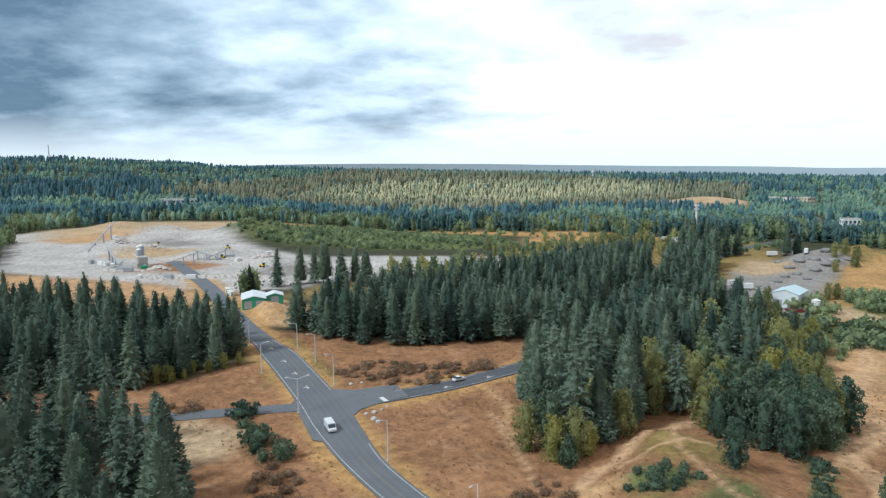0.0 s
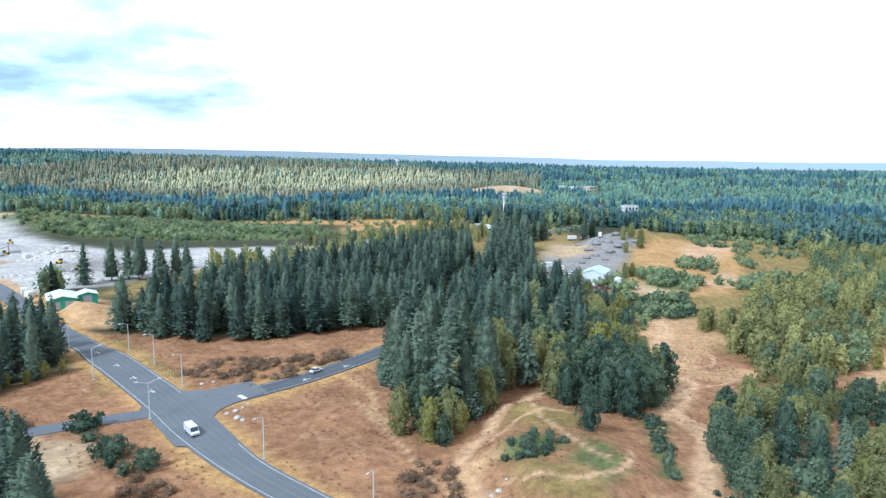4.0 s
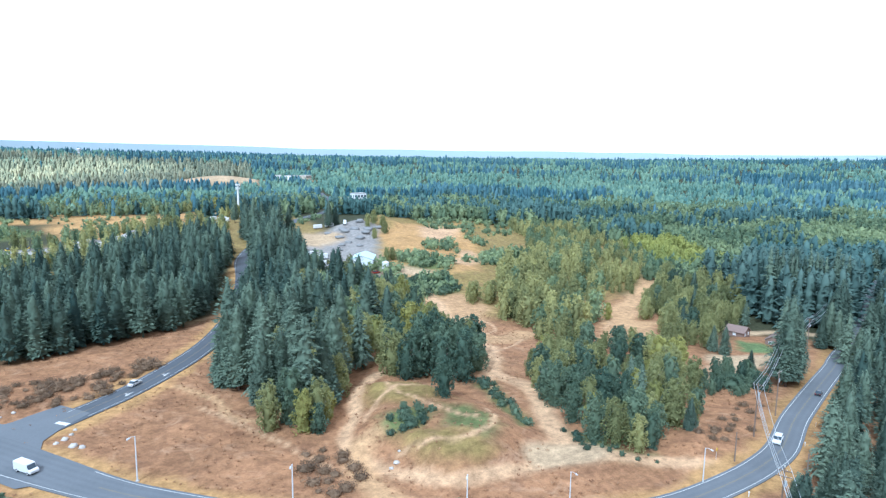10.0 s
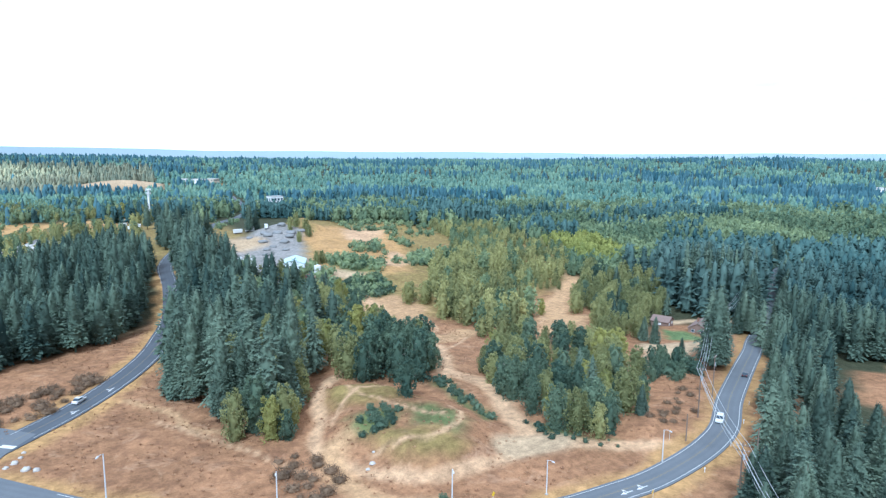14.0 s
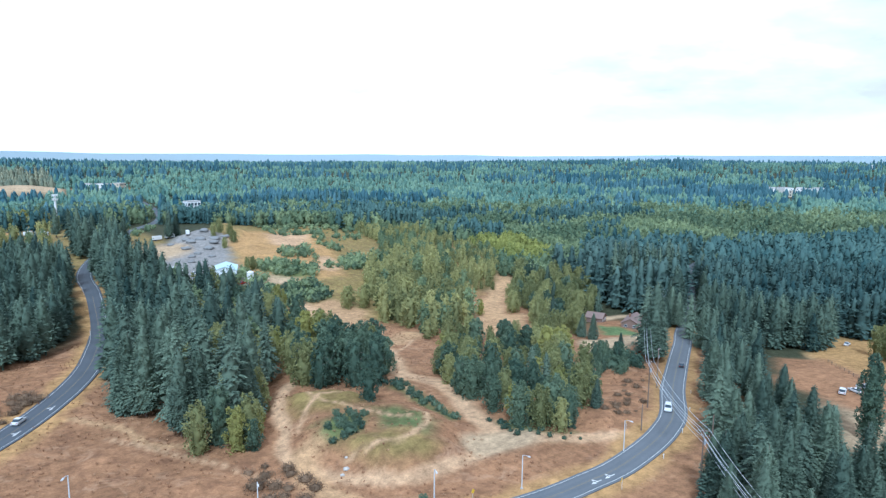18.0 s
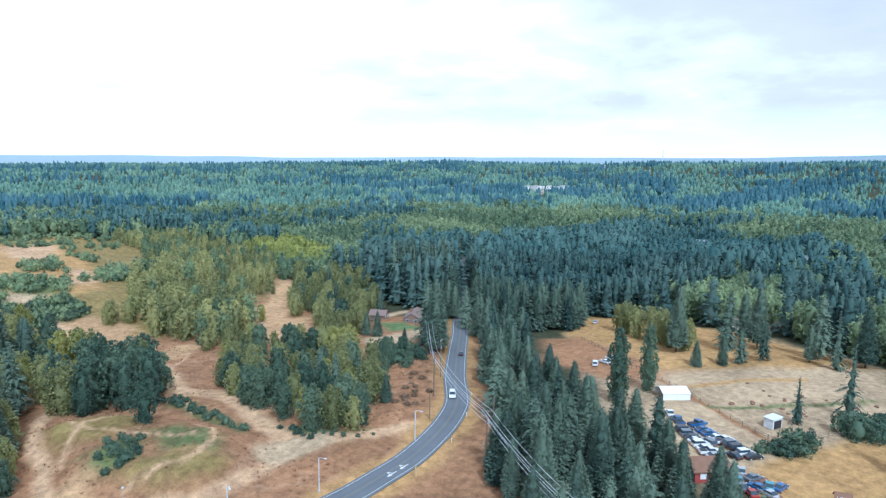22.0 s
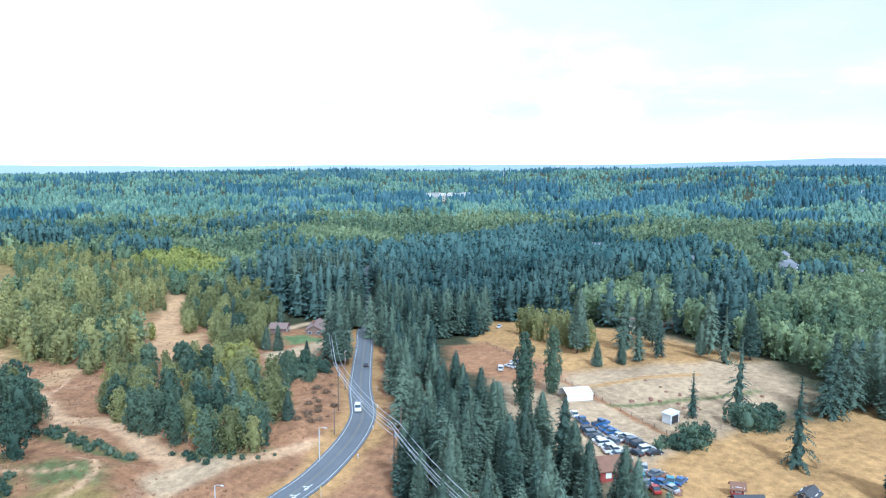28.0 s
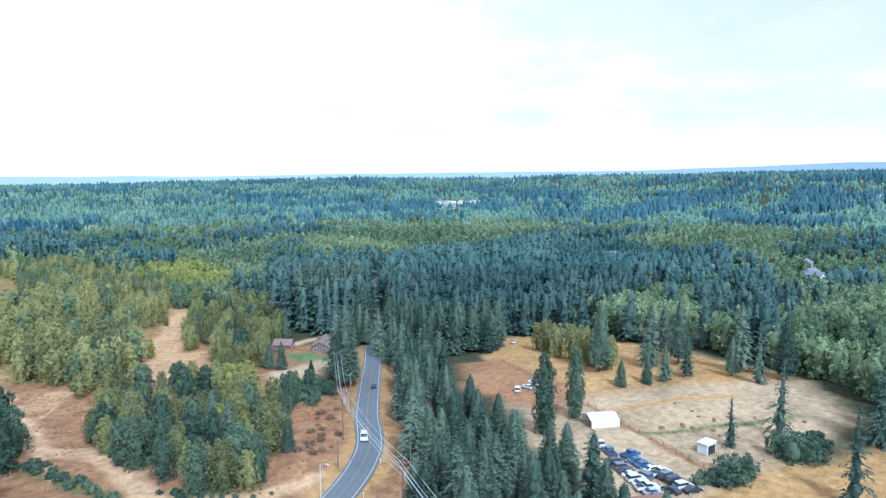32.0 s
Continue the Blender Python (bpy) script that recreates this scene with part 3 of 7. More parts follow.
driveway = ribbon("driveway", LANE, -3.2, 3.2, 0.18, ASPHALT, label="worn grey driveway to a roadside lot", kind="structure", thick=0.4)

# ---- trees ----
rnd = np.random.RandomState(11)


def mesh_of(name, verts, tris, mat, tone=None, smooth=False, tip=None):
    """A mesh from arrays of points and triangles."""
    verts, tris = np.asarray(verts, np.float32), np.asarray(tris, np.int32)
    me = bpy.data.meshes.new(name)
    me.vertices.add(len(verts))
    me.vertices.foreach_set("co", verts.ravel())
    me.loops.add(tris.size)
    me.loops.foreach_set("vertex_index", tris.ravel())
    me.polygons.add(len(tris))
    me.polygons.foreach_set("loop_start", (np.arange(len(tris)) * 3).astype(np.int32))
    if smooth:
        me.polygons.foreach_set("use_smooth", np.ones(len(tris), bool))
    me.update(calc_edges=True)
    if tone is not None:
        t = me.attributes.new("tone", "FLOAT", "POINT")
        t.data.foreach_set("value", np.asarray(tone, np.float32))
    if tip is not None:
        t = me.attributes.new("tip", "FLOAT", "POINT")
        t.data.foreach_set("value", np.asarray(tip, np.float32))
    me.materials.append(mat)
    return me


def crown_shading(verts):
    """Tone painted into a crown, 0 (dark, as if shaded) by the stem to 1 (pale) at its outer tips and top."""
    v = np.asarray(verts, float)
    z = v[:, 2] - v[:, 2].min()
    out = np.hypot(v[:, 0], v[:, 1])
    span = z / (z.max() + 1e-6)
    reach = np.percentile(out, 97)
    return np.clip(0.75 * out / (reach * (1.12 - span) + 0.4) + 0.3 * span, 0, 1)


def trunk_shape(height, radius, sides=6, lean=0.02, r=rnd):
    """A tapered, slightly crooked trunk."""
    verts, tris = [], []
    rings = 5
    bx, by = r.uniform(-lean, lean, 2)
    for k in range(rings):
        s = k / (rings - 1)
        rad = radius * (1.25 - 0.3 * min(1, s * 6)) * (1 - 0.93 * s)
        ox, oy = bx * height * s * s, by * height * s * s
        for a in range(sides):
            w = 2 * math.pi * a / sides
            verts.append((ox + rad * math.cos(w), oy + rad * math.sin(w), -0.4 + (height + 0.4) * s))
    for k in range(rings - 1):
        for a in range(sides):
            p, q = k * sides + a, k * sides + (a + 1) % sides
            tris += [(p, q, q + sides), (p, q + sides, p + sides)]
    return verts, tris


def limbs_shape(count, height, reach, radius, low, r):
    """Bare limbs that climb from the trunk into the crown."""
    verts, tris = [], []
    for k in range(count):
        z0 = height * r.uniform(low, 0.7)
        w = r.uniform(0, 2 * math.pi)
        length = reach * r.uniform(0.5, 0.9)
        p0 = np.array([0, 0, z0])
        p1 = np.array([math.cos(w) * length, math.sin(w) * length, z0 + length * r.uniform(0.4, 1.0)])
        side = np.array([-math.sin(w), math.cos(w), 0])
        up = np.cross(side, (p1 - p0) / np.linalg.norm(p1 - p0))
        n0 = len(verts)
        for p, rad in ((p0, radius), (p1, radius * 0.2)):
            for a in range(3):
                verts.append(tuple(p + rad * (side * math.cos(a * 2.094) + up * math.sin(a * 2.094))))
        for a in range(3):
            b = (a + 1) % 3
            tris += [(n0 + a, n0 + b, n0 + 3 + b), (n0 + a, n0 + 3 + b, n0 + 3 + a)]
    return verts, tris


def core_shape(height, low, wide, rings, sides, r, saw=0.55, rough=0.28):
    """The dense inner body of a crown, in uneven tiers; wide(s) is its radius at the height s."""
    verts, tris = [], []
    for k in range(rings):
        s = k / rings
        tier = 1.0 if k % 2 == 0 else saw
        for a in range(sides):
            w = 2 * math.pi * (a + 0.5 * (k % 2)) / sides + r.uniform(-0.25, 0.25)
            rad = max(0.05, wide(s) * tier * r.uniform(1 - rough, 1 + rough))
            verts.append((rad * math.cos(w), rad * math.sin(w), height * (low + (1 - low) * (s + r.uniform(-0.3, 0.3) / rings))))
    verts.append((0, 0, height))
    top = len(verts) - 1
    for k in range(rings - 1):
        for a in range(sides):
            p, q = k * sides + a, k * sides + (a + 1) % sides
            tris += [(p, q, q + sides), (p, q + sides, p + sides)]
    for a in range(sides):
        tris.append(((rings - 1) * sides + a, (rings - 1) * sides + (a + 1) % sides, top))
    return verts, tris


def fir_crown(height, reach, whorls, per, low, r, twigs=7, droop=0.28, power=0.9, ragged=0.25, rings=14, sides=8, body=0.62, fan=0.24):
    """Whorls of boughs round a stem, each with short hanging twigs on both sides."""
    verts, tris = core_shape(height, low, lambda s: body * reach * (1 - s) ** power * (0.75 + 0.25 * min(1, s / 0.12)), rings, sides, r)
    for k in range(whorls):
        s = low + (1 - low) * (k + 0.7 * r.rand()) / whorls
        grow = ((1 - s) / (1 - low)) ** power
        if s < low + 0.12:
            grow *= 0.75 + 0.25 * (s - low) / 0.12
        m = max(3, int(round(per * (0.5 + 0.5 * grow))))
        for b in range(m):
            z0 = height * s + r.uniform(-1.0, 1.0) * height / whorls
            w = 2 * math.pi * (b + r.uniform(-0.4, 0.4)) / m + k * 2.4
            length = max(0.45, reach * grow * r.uniform(1 - ragged * 1.5, 1 + ragged * 0.8))
            tilt = ((0.30 * (s - 0.55) / 0.45 if s > 0.55 else -droop * (0.55 - s) / 0.5) * r.uniform(0.4, 1.6) - 0.12) * length
            c, d = math.cos(w), math.sin(w)

            def on(f, y, dz):
                x = f * length
                verts.append((x * c - y * d, x * d + y * c, z0 + tilt * f * f + 0.10 * length * f * (1 - f) + dz))
            n0 = len(verts)
            q = 0.05 * length + 0.09
            on(0.55, q, 0.0), on(0.55, -q, -0.5 * q), on(1.06, 0, r.uniform(-0.1, 0.15))
            tris.append((n0, n0 + 1, n0 + 2))
            for e in range(twigs):
                y = 1 if e % 2 else -1
                f = 0.40 + 0.58 * (e + r.rand()) / twigs
                n0 = len(verts)
                out = (fan * length * (1.15 - f) + 0.30) * r.uniform(0.6, 1.35)
                up = r.uniform(-0.22, 0.30) * (0.4 + 0.12 * length)
                on(f - 0.05, y * 0.1 * out, up + 0.10), on(f + 0.06 + 0.16 / length, y * 0.15 * out, up - 0.16), on(f + 0.30 * out / length + 0.06, y * out, up - r.uniform(-0.25, 0.50) * (0.25 + 0.10 * length))
                tris.append((n0, n0 + 1, n0 + 2) if y < 0 else (n0, n0 + 2, n0 + 1))
    n0 = len(verts)
    verts += [(0.14, 0, height - 1.6), (-0.1, 0.12, height - 1.6), (-0.08, -0.12, height - 1.6), (0, 0, height + 0.6)]
    tris += [(n0, n0 + 1, n0 + 3), (n0 + 1, n0 + 2, n0 + 3), (n0 + 2, n0, n0 + 3)]
    return verts, tris


def soft_fir(height, reach, low, cards, size, r, power=0.62, rings=10, sides=7, body=0.78):
    """A full, uneven fir crown: a dense body under many short sprays that droop below and rise towards the tip."""
    def wide(s):
        return reach * max(0.0, 1 - s) ** power * (0.72 + 0.28 * min(1, s / 0.15))
    verts, tris = core_shape(height * 0.97, low, lambda s: body * wide(s), rings, sides, r, 0.8, 0.26)
    turn = r.uniform(0, 6.28, 3)
    for k in range(cards):
        s = 1 - r.rand() ** 0.62
        w = r.uniform(0, 2 * math.pi)
        lobe = 1 + 0.13 * math.sin(3 * w + turn[0] + 7 * s) + 0.10 * math.sin(5 * w + turn[1] - 13 * s)
        c, d = math.cos(w), math.sin(w)
        rad = wide(s) * lobe * r.uniform(0.68, 1.0)
        p = np.array([rad * c, rad * d, height * (low + (0.98 - low) * s)])
        out = np.array([c, d, -0.45 + 1.3 * s + r.uniform(-0.3, 0.3)])
        out /= np.linalg.norm(out)
        t = np.array([-d, c, r.uniform(-0.5, 0.5)])
        z = size * (0.55 + 0.45 * (1 - s)) * r.uniform(0.6, 1.35)
        n0 = len(verts)
        verts += [tuple(p - t * z * 0.55), tuple(p + t * z * 0.55), tuple(p + out * z * 1.15)]
        tris.append((n0, n0 + 1, n0 + 2))
    return verts, tris


def leaf_crown(height, reach, low, lobes, cards, size, r, tall=1.35, rings=7, sides=7):
    """Sprays of leaves on an uneven set of upright lobes round a dense middle, widest below it."""
    def wide(s):
        return reach * max(0.05, math.sin(math.pi * (0.18 + 0.76 * min(max(s, 0), 1)))) ** 0.6
    verts, tris = core_shape(height * 0.86, low, lambda s: 0.55 * wide(s), rings, sides, r, 0.8, 0.3)
    centres = []
    for k in range(lobes):
        s = (k + r.rand()) / lobes
        z = height * (low + (0.90 - low) * s)
        w = k * 2.4 + r.uniform(-0.5, 0.5)
        o = wide(s) * 0.80 * r.uniform(0.5, 1.05)
        centres.append((np.array([o * math.cos(w), o * math.sin(w), z]), reach * r.uniform(0.20, 0.40) * (1.1 - 0.5 * s)))
    for k in range(cards):
        c, rad = centres[k % lobes]
        n = r.normal(size=3)
        n[2] += 0.45
        n[:2] += 0.6 * c[:2] / (np.hypot(c[0], c[1]) + 0.5)
        n /= np.linalg.norm(n)
        p = c + n * rad * r.uniform(0.6, 1.15) * np.array([1, 1, tall])
        p[2] = max(p[2], 0.15)
        grow = n * 0.5 + r.normal(size=3) * 0.45 + np.array([0, 0, 0.45])
        grow /= np.linalg.norm(grow) + 1e-6
        t = np.cross(grow, n + r.normal(size=3) * 0.5)
        t /= np.linalg.norm(t) + 1e-6
        s = size * r.uniform(0.6, 1.4)
        n0 = len(verts)
        verts += [tuple(p - t * s * 0.55 - grow * s * 0.4), tuple(p + t * s * 0.55 - grow * s * 0.2), tuple(p + grow * s)]
        tris.append((n0, n0 + 1, n0 + 2))
    return verts, tris


def tree_kind(name, label, category, trunk, crown, bark, leaves, group=""):
    """One tree with its two parts, kept as a pattern for copies."""
    root = new(name)
    root.empty_display_size = 0.5
    t = new("trunk", mesh_of("trunk", *trunk, bark, smooth=True))
    c = new("crown", mesh_of("crown", *crown, leaves, tip=crown_shading(crown[0])))
    t.parent = c.parent = root
    return tagged(root, label, category, group)


def plus(a, b):
    n = len(a[0])
    return list(a[0]) + list(b[0]), list(a[1]) + [tuple(i + n for i in t) for t in b[1]]


PATTERNS = {}


def make_patterns():
    def r(k):
        return np.random.RandomState(100 + k)
    for k in range(6):
        g = r(k)
        h = (25, 28, 22, 26, 19, 30)[k]
        crown = soft_fir(h, h * (0.19, 0.175, 0.21, 0.185, 0.225, 0.165)[k], (0.05, 0.10, 0.04, 0.08, 0.03, 0.12)[k], 2300, 0.72, g, (0.62, 0.56, 0.70, 0.60, 0.72, 0.55)[k], 16, 9) if k % 3 else fir_crown(h, h * (0.225, 0.20, 0.245, 0.215, 0.255, 0.19)[k], 32, 11, (0.06, 0.14, 0.05, 0.10, 0.04, 0.16)[k], g, twigs=7, ragged=0.42, power=(0.58, 0.52, 0.64, 0.55, 0.66, 0.50)[k], body=0.62)
        PATTERNS["fir", k] = (h, tree_kind("fir_tree", "dark green fir with drooping boughs in the wood", "tree", trunk_shape(h * 0.97, 0.36, r=g), crown, BARK, FIR, "firs of the wood"))
    for k in range(3):
        g = r(20 + k)
        h = (33, 36, 30)[k]
        PATTERNS["bare_fir", k] = (h, tree_kind("bare_trunk_fir", "tall fir with a bare pale trunk and a high crown", "tree", trunk_shape(h * 0.97, 0.34, r=g), fir_crown(h, h * 0.115, 18, 8, 0.46, g, ragged=0.4, rings=9, sides=7, power=0.7), PALE_BARK, FIR, "firs of the wood"))
    for k in range(2):
        g = r(30 + k)
        PATTERNS["weeping_fir", k] = (24, tree_kind("lone_fir", "lone dark fir with long ragged drooping boughs in dry grass", "tree", trunk_shape(23.5, 0.4, r=g), fir_crown(24, 4.4, 19, 8, 0.05, g, droop=0.5, ragged=0.5, body=0.42, twigs=8), BARK, FIR))
    for k in range(4):
        g = r(40 + k)
        h, w = ((12, 3.5), (14, 3.8), (11, 3.7), (15, 3.7))[k]
        PATTERNS["alder", k] = (h, tree_kind("alder_tree", "green leafy alder with an uneven crown", "tree", plus(trunk_shape(h * 0.8, 0.2, r=g), limbs_shape(7, h, w, 0.07, 0.25, g)), leaf_crown(h, w, 0.04, 34, 2000, 0.36, g), PALE_BARK, LEAF, "leafy trees of the thicket"))
    for k in range(3):
        g = r(50 + k)
        h, w = ((12, 3.4), (14, 3.6), (10, 3.2))[k]
        PATTERNS["dark", k] = (h, tree_kind("cottonwood_tree", "dense dark green leafy tree with grey trunk", "tree", plus(trunk_shape(h * 0.8, 0.22, r=g), limbs_shape(6, h, w, 0.07, 0.2, g)), leaf_crown(h, w, 0.02, 30, 2000, 0.36, g), PALE_BARK, LEAF_BLUE, "leafy trees of the thicket"))
    for k in range(2):
        g = r(60 + k)
        h, w = ((9, 2.6), (11, 3.2))[k]
        PATTERNS["yellow", k] = (h, tree_kind("yellowing_tree", "small leafy tree turning yellow", "tree", plus(trunk_shape(h * 0.8, 0.16, r=g), limbs_shape(6, h, w, 0.06, 0.2, g)), leaf_crown(h, w, 0.06, 22, 1300, 0.32, g), PALE_BARK, LEAF_YELLOW, "leafy trees of the thicket"))
    for k in range(2):
        g = r(70 + k)
        PATTERNS["poplar", k] = (26, tree_kind("poplar_tree", "tall narrow columnar poplar, dark green", "tree", trunk_shape(24, 0.4, r=g), leaf_crown(26, 3.7, 0.02, 70, 3600, 0.46, g, tall=2.2, rings=12), BARK, LEAF_BLUE))
    for k in range(3):
        g = r(80 + k)
        h, w = ((2.6, 2.4), (3.6, 2.6), (1.8, 2.2))[k]
        PATTERNS["bush", k] = (h, tree_kind("green_bush", "rounded dark green bush on the bank", "bush", trunk_shape(h * 0.6, 0.09, r=g), leaf_crown(h, w, 0.0, 14, 700, 0.24, g, tall=1.0, rings=4), BARK, LEAF_BLUE, "bushes"))
        g = r(90 + k)
        h, w = ((1.8, 2.6), (2.2, 3.0), (1.4, 2.4))[k]
        PATTERNS["brush", k] = (h, tree_kind("dry_bush", "bare brown dry bush among russet grass", "bush", plus(trunk_shape(h * 0.6, 0.08, r=g), limbs_shape(14, h * 0.6, w, 0.05, 0.1, g)), leaf_crown(h * 0.8, w, 0.0, 16, 560, 0.17, g, tall=1.0, rings=4), BARK, BRUSH, "dry bushes"))


make_patterns()
_used = set()


def plant(kind, k, x, y, size=1.0, turn=None, label=""):
    """Set one tree of a pattern at a place; size is relative to the pattern."""
    h, root = PATTERNS[kind, k]
    turn = rnd.uniform(0, 360) if turn is None else turn
    z = at(x, y) - 0.1
    lean = rnd.uniform(-1.5, 1.5, 2)
    m = pose(x, y, z, lean[0], lean[1], turn) @ Matrix.Diagonal((size * rnd.uniform(0.92, 1.08), size * rnd.uniform(0.92, 1.08), size, 1))
    if (kind, k) in _used:
        root = copy_thing(root, m)
    _used.add((kind, k))
    root.matrix_basis = m
    if label:
        tagged(root, label)
    return root


def scatter(poly, gap, seed, keep=12.0):
    """Places in a polygon, at least gap apart, clear of the roads."""
    r = np.random.RandomState(seed)
    p = np.array(poly, float)
    lo, hi = p.min(0), p.max(0)
    count = int((hi - lo).prod() / gap ** 2 * 3)
    q = r.uniform(lo, hi, (count, 2))
    ok = inside(q[:, 0], q[:, 1], poly)
    q = q[ok]
    for line, free in ((MAIN, keep), (SIDE, min(keep - 3, 6.5)), (LANE, keep - 5)):
        q = q[away(q[:, 0], q[:, 1], line) > free] if len(q) else q
    cells, out = {}, []
    for a in q:
        c = (int(a[0] // gap), int(a[1] // gap))
        if all(np.hypot(*(a - b)) > gap for i in (-1, 0, 1) for j in (-1, 0, 1) for b in cells.get((c[0] + i, c[1] + j), ())):
            cells.setdefault(c, []).append(a)
            out.append(a)
    return np.array(out).reshape(-1, 2)


def joined_woods(name, label, shapes, places, heights, mat, category="woods", seed=3, tone=None, soft=False):
    """Many trees as one mesh: a stand that nobody could count."""
    r = np.random.RandomState(seed)
    if not len(places):
        return None
    z = land(places[:, 0], places[:, 1])
    V, T, K, O = [], [], [], []
    base = 0
    pick = r.randint(0, len(shapes), len(places))
    for s, (verts, tris, full) in enumerate(shapes):
        idx = np.where(pick == s)[0]
        if not len(idx):
            continue
        v, t = np.asarray(verts, float), np.asarray(tris, int)
        w = r.uniform(0, 2 * math.pi, len(idx))
        k = heights[idx] / full
        wide = k * r.uniform(0.85, 1.2, len(idx))
        c, d = np.cos(w) * wide, np.sin(w) * wide
        X = v[None, :, 0] * c[:, None] - v[None, :, 1] * d[:, None] + places[idx, 0][:, None]
        Y = v[None, :, 0] * d[:, None] + v[None, :, 1] * c[:, None] + places[idx, 1][:, None]
        Z = v[None, :, 2] * k[:, None] + z[idx][:, None]
        V.append(np.stack([X, Y, Z], 2).reshape(-1, 3))
        T.append((t[None] + (np.arange(len(idx)) * len(v))[:, None, None] + base).reshape(-1, 3))
        tn = r.rand(len(idx)) if tone is None else np.clip(tone[idx] + r.uniform(-0.2, 0.2, len(idx)), 0, 1)
        K.append(np.repeat(tn, len(v)))
        O.append(np.tile(crown_shading(v), len(idx)))
        base += len(idx) * len(v)
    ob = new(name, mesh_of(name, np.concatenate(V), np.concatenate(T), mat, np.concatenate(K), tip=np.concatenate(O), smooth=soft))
    return tagged(ob, label, category, kind="stuff")


# outlines of the stands of trees near by
STANDS = {}
STANDS["west"] = [(-330, 60), (-200, 128), (-172, 139), (-136, 153), (-128, 168), (-123, 193), (-140, 217), (-180, 222), (-236, 225), (-330, 215)]
STANDS["southwest"] = [(-200, 40), (-196, 98), (-150, 112), (-124, 124), (-108, 126), (-96, 119), (-84, 112), (-62, 99), (-45, 87), (-45, 40)]
STANDS["north"] = [(-132, 232), (-102, 228), (-78, 230), (-60, 242), (-40, 254), (-26, 268), (-20, 300), (-12, 360), (-3, 430), (-10, 500), (-40, 500), (-62, 455), (-85, 395), (-105, 340), (-120, 295), (-130, 262)]
STANDS["middle"] = [(-20, 199), (-17, 185), (-8.5, 163), (2, 150), (8, 158), (11.5, 168), (20, 190), (34, 201), (45, 221), (50, 262), (52, 318), (44, 350), (34, 362), (32, 440), (36, 470), (30, 535), (12, 535), (8, 430), (2, 370), (-4, 310), (-10, 255), (-16, 225)]
STANDS["copse"] = [(30.6, 186), (33, 180), (42, 175.6), (49, 171.5), (63, 188), (66, 204), (50, 206), (38, 198)]
STANDS["thicket"] = [(72, 173), (65, 149), (63.6, 132), (65, 117.5), (72, 115), (87, 119), (103, 134), (117, 151), (128, 172), (134, 192), (130, 209), (126, 225), (110, 212), (99, 203), (84, 188)]
STANDS["hedge"] = [(112, 146), (120, 147), (148, 161), (158, 172), (150, 173), (118, 153)]
STANDS["alders"] = [(126, 313), (106, 271), (112, 266), (108, 238), (98, 206), (112, 222), (131, 239), (157, 264), (192, 316), (248, 420), (271, 509), (300, 620), (280, 640), (256, 536), (215, 450), (170, 390), (140, 345)]
STANDS["slope"] = [(258, 536), (246, 420), (212, 352), (194, 312), (206, 306), (246, 352), (266, 372), (300, 420), (322, 480), (338, 600), (300, 640), (280, 640)]
STANDS["mixed"] = [(45, 224), (62, 216), (68, 232), (64, 255), (70, 290), (72, 325), (60, 345), (50, 345), (52, 318), (50, 262)]
STANDS["roadside"] = [(212, 170), (166, 137), (120, 106), (95, 88), (72, 75), (48, 52), (28, 28), (28, 6), (58, 16), (74, 26), (92, 38), (102, 53), (118, 78), (140, 101), (190, 136)]
STANDS["trailside"] = [(186, 252), (175, 256), (201, 288), (247, 333), (264, 308), (262, 285), (242, 262), (226, 240), (206, 236), (190, 224), (176, 208), (158, 198), (146, 200), (148, 210)]
STANDS["backyard"] = [(-240, 815), (-130, 840), (-60, 815), (20, 780), (40, 830), (-60, 880), (-250, 900)]
STANDS["fieldside"] = [(-150, 560), (-110, 600), (-100, 650), (-40, 650), (-5, 640), (15, 700), (0, 560), (-10, 510), (-50, 520), (-90, 500)]
STANDS["quarry_edge"] = [(-165, 400), (-140, 350), (-128, 300), (-122, 340), (-100, 410), (-80, 460), (-60, 505), (-100, 490), (-140, 450)]
STANDS["behind_roadside"] = [(214, 150), (226, 172), (262, 204), (272, 195), (252, 165), (262, 140), (240, 128), (222, 130)]


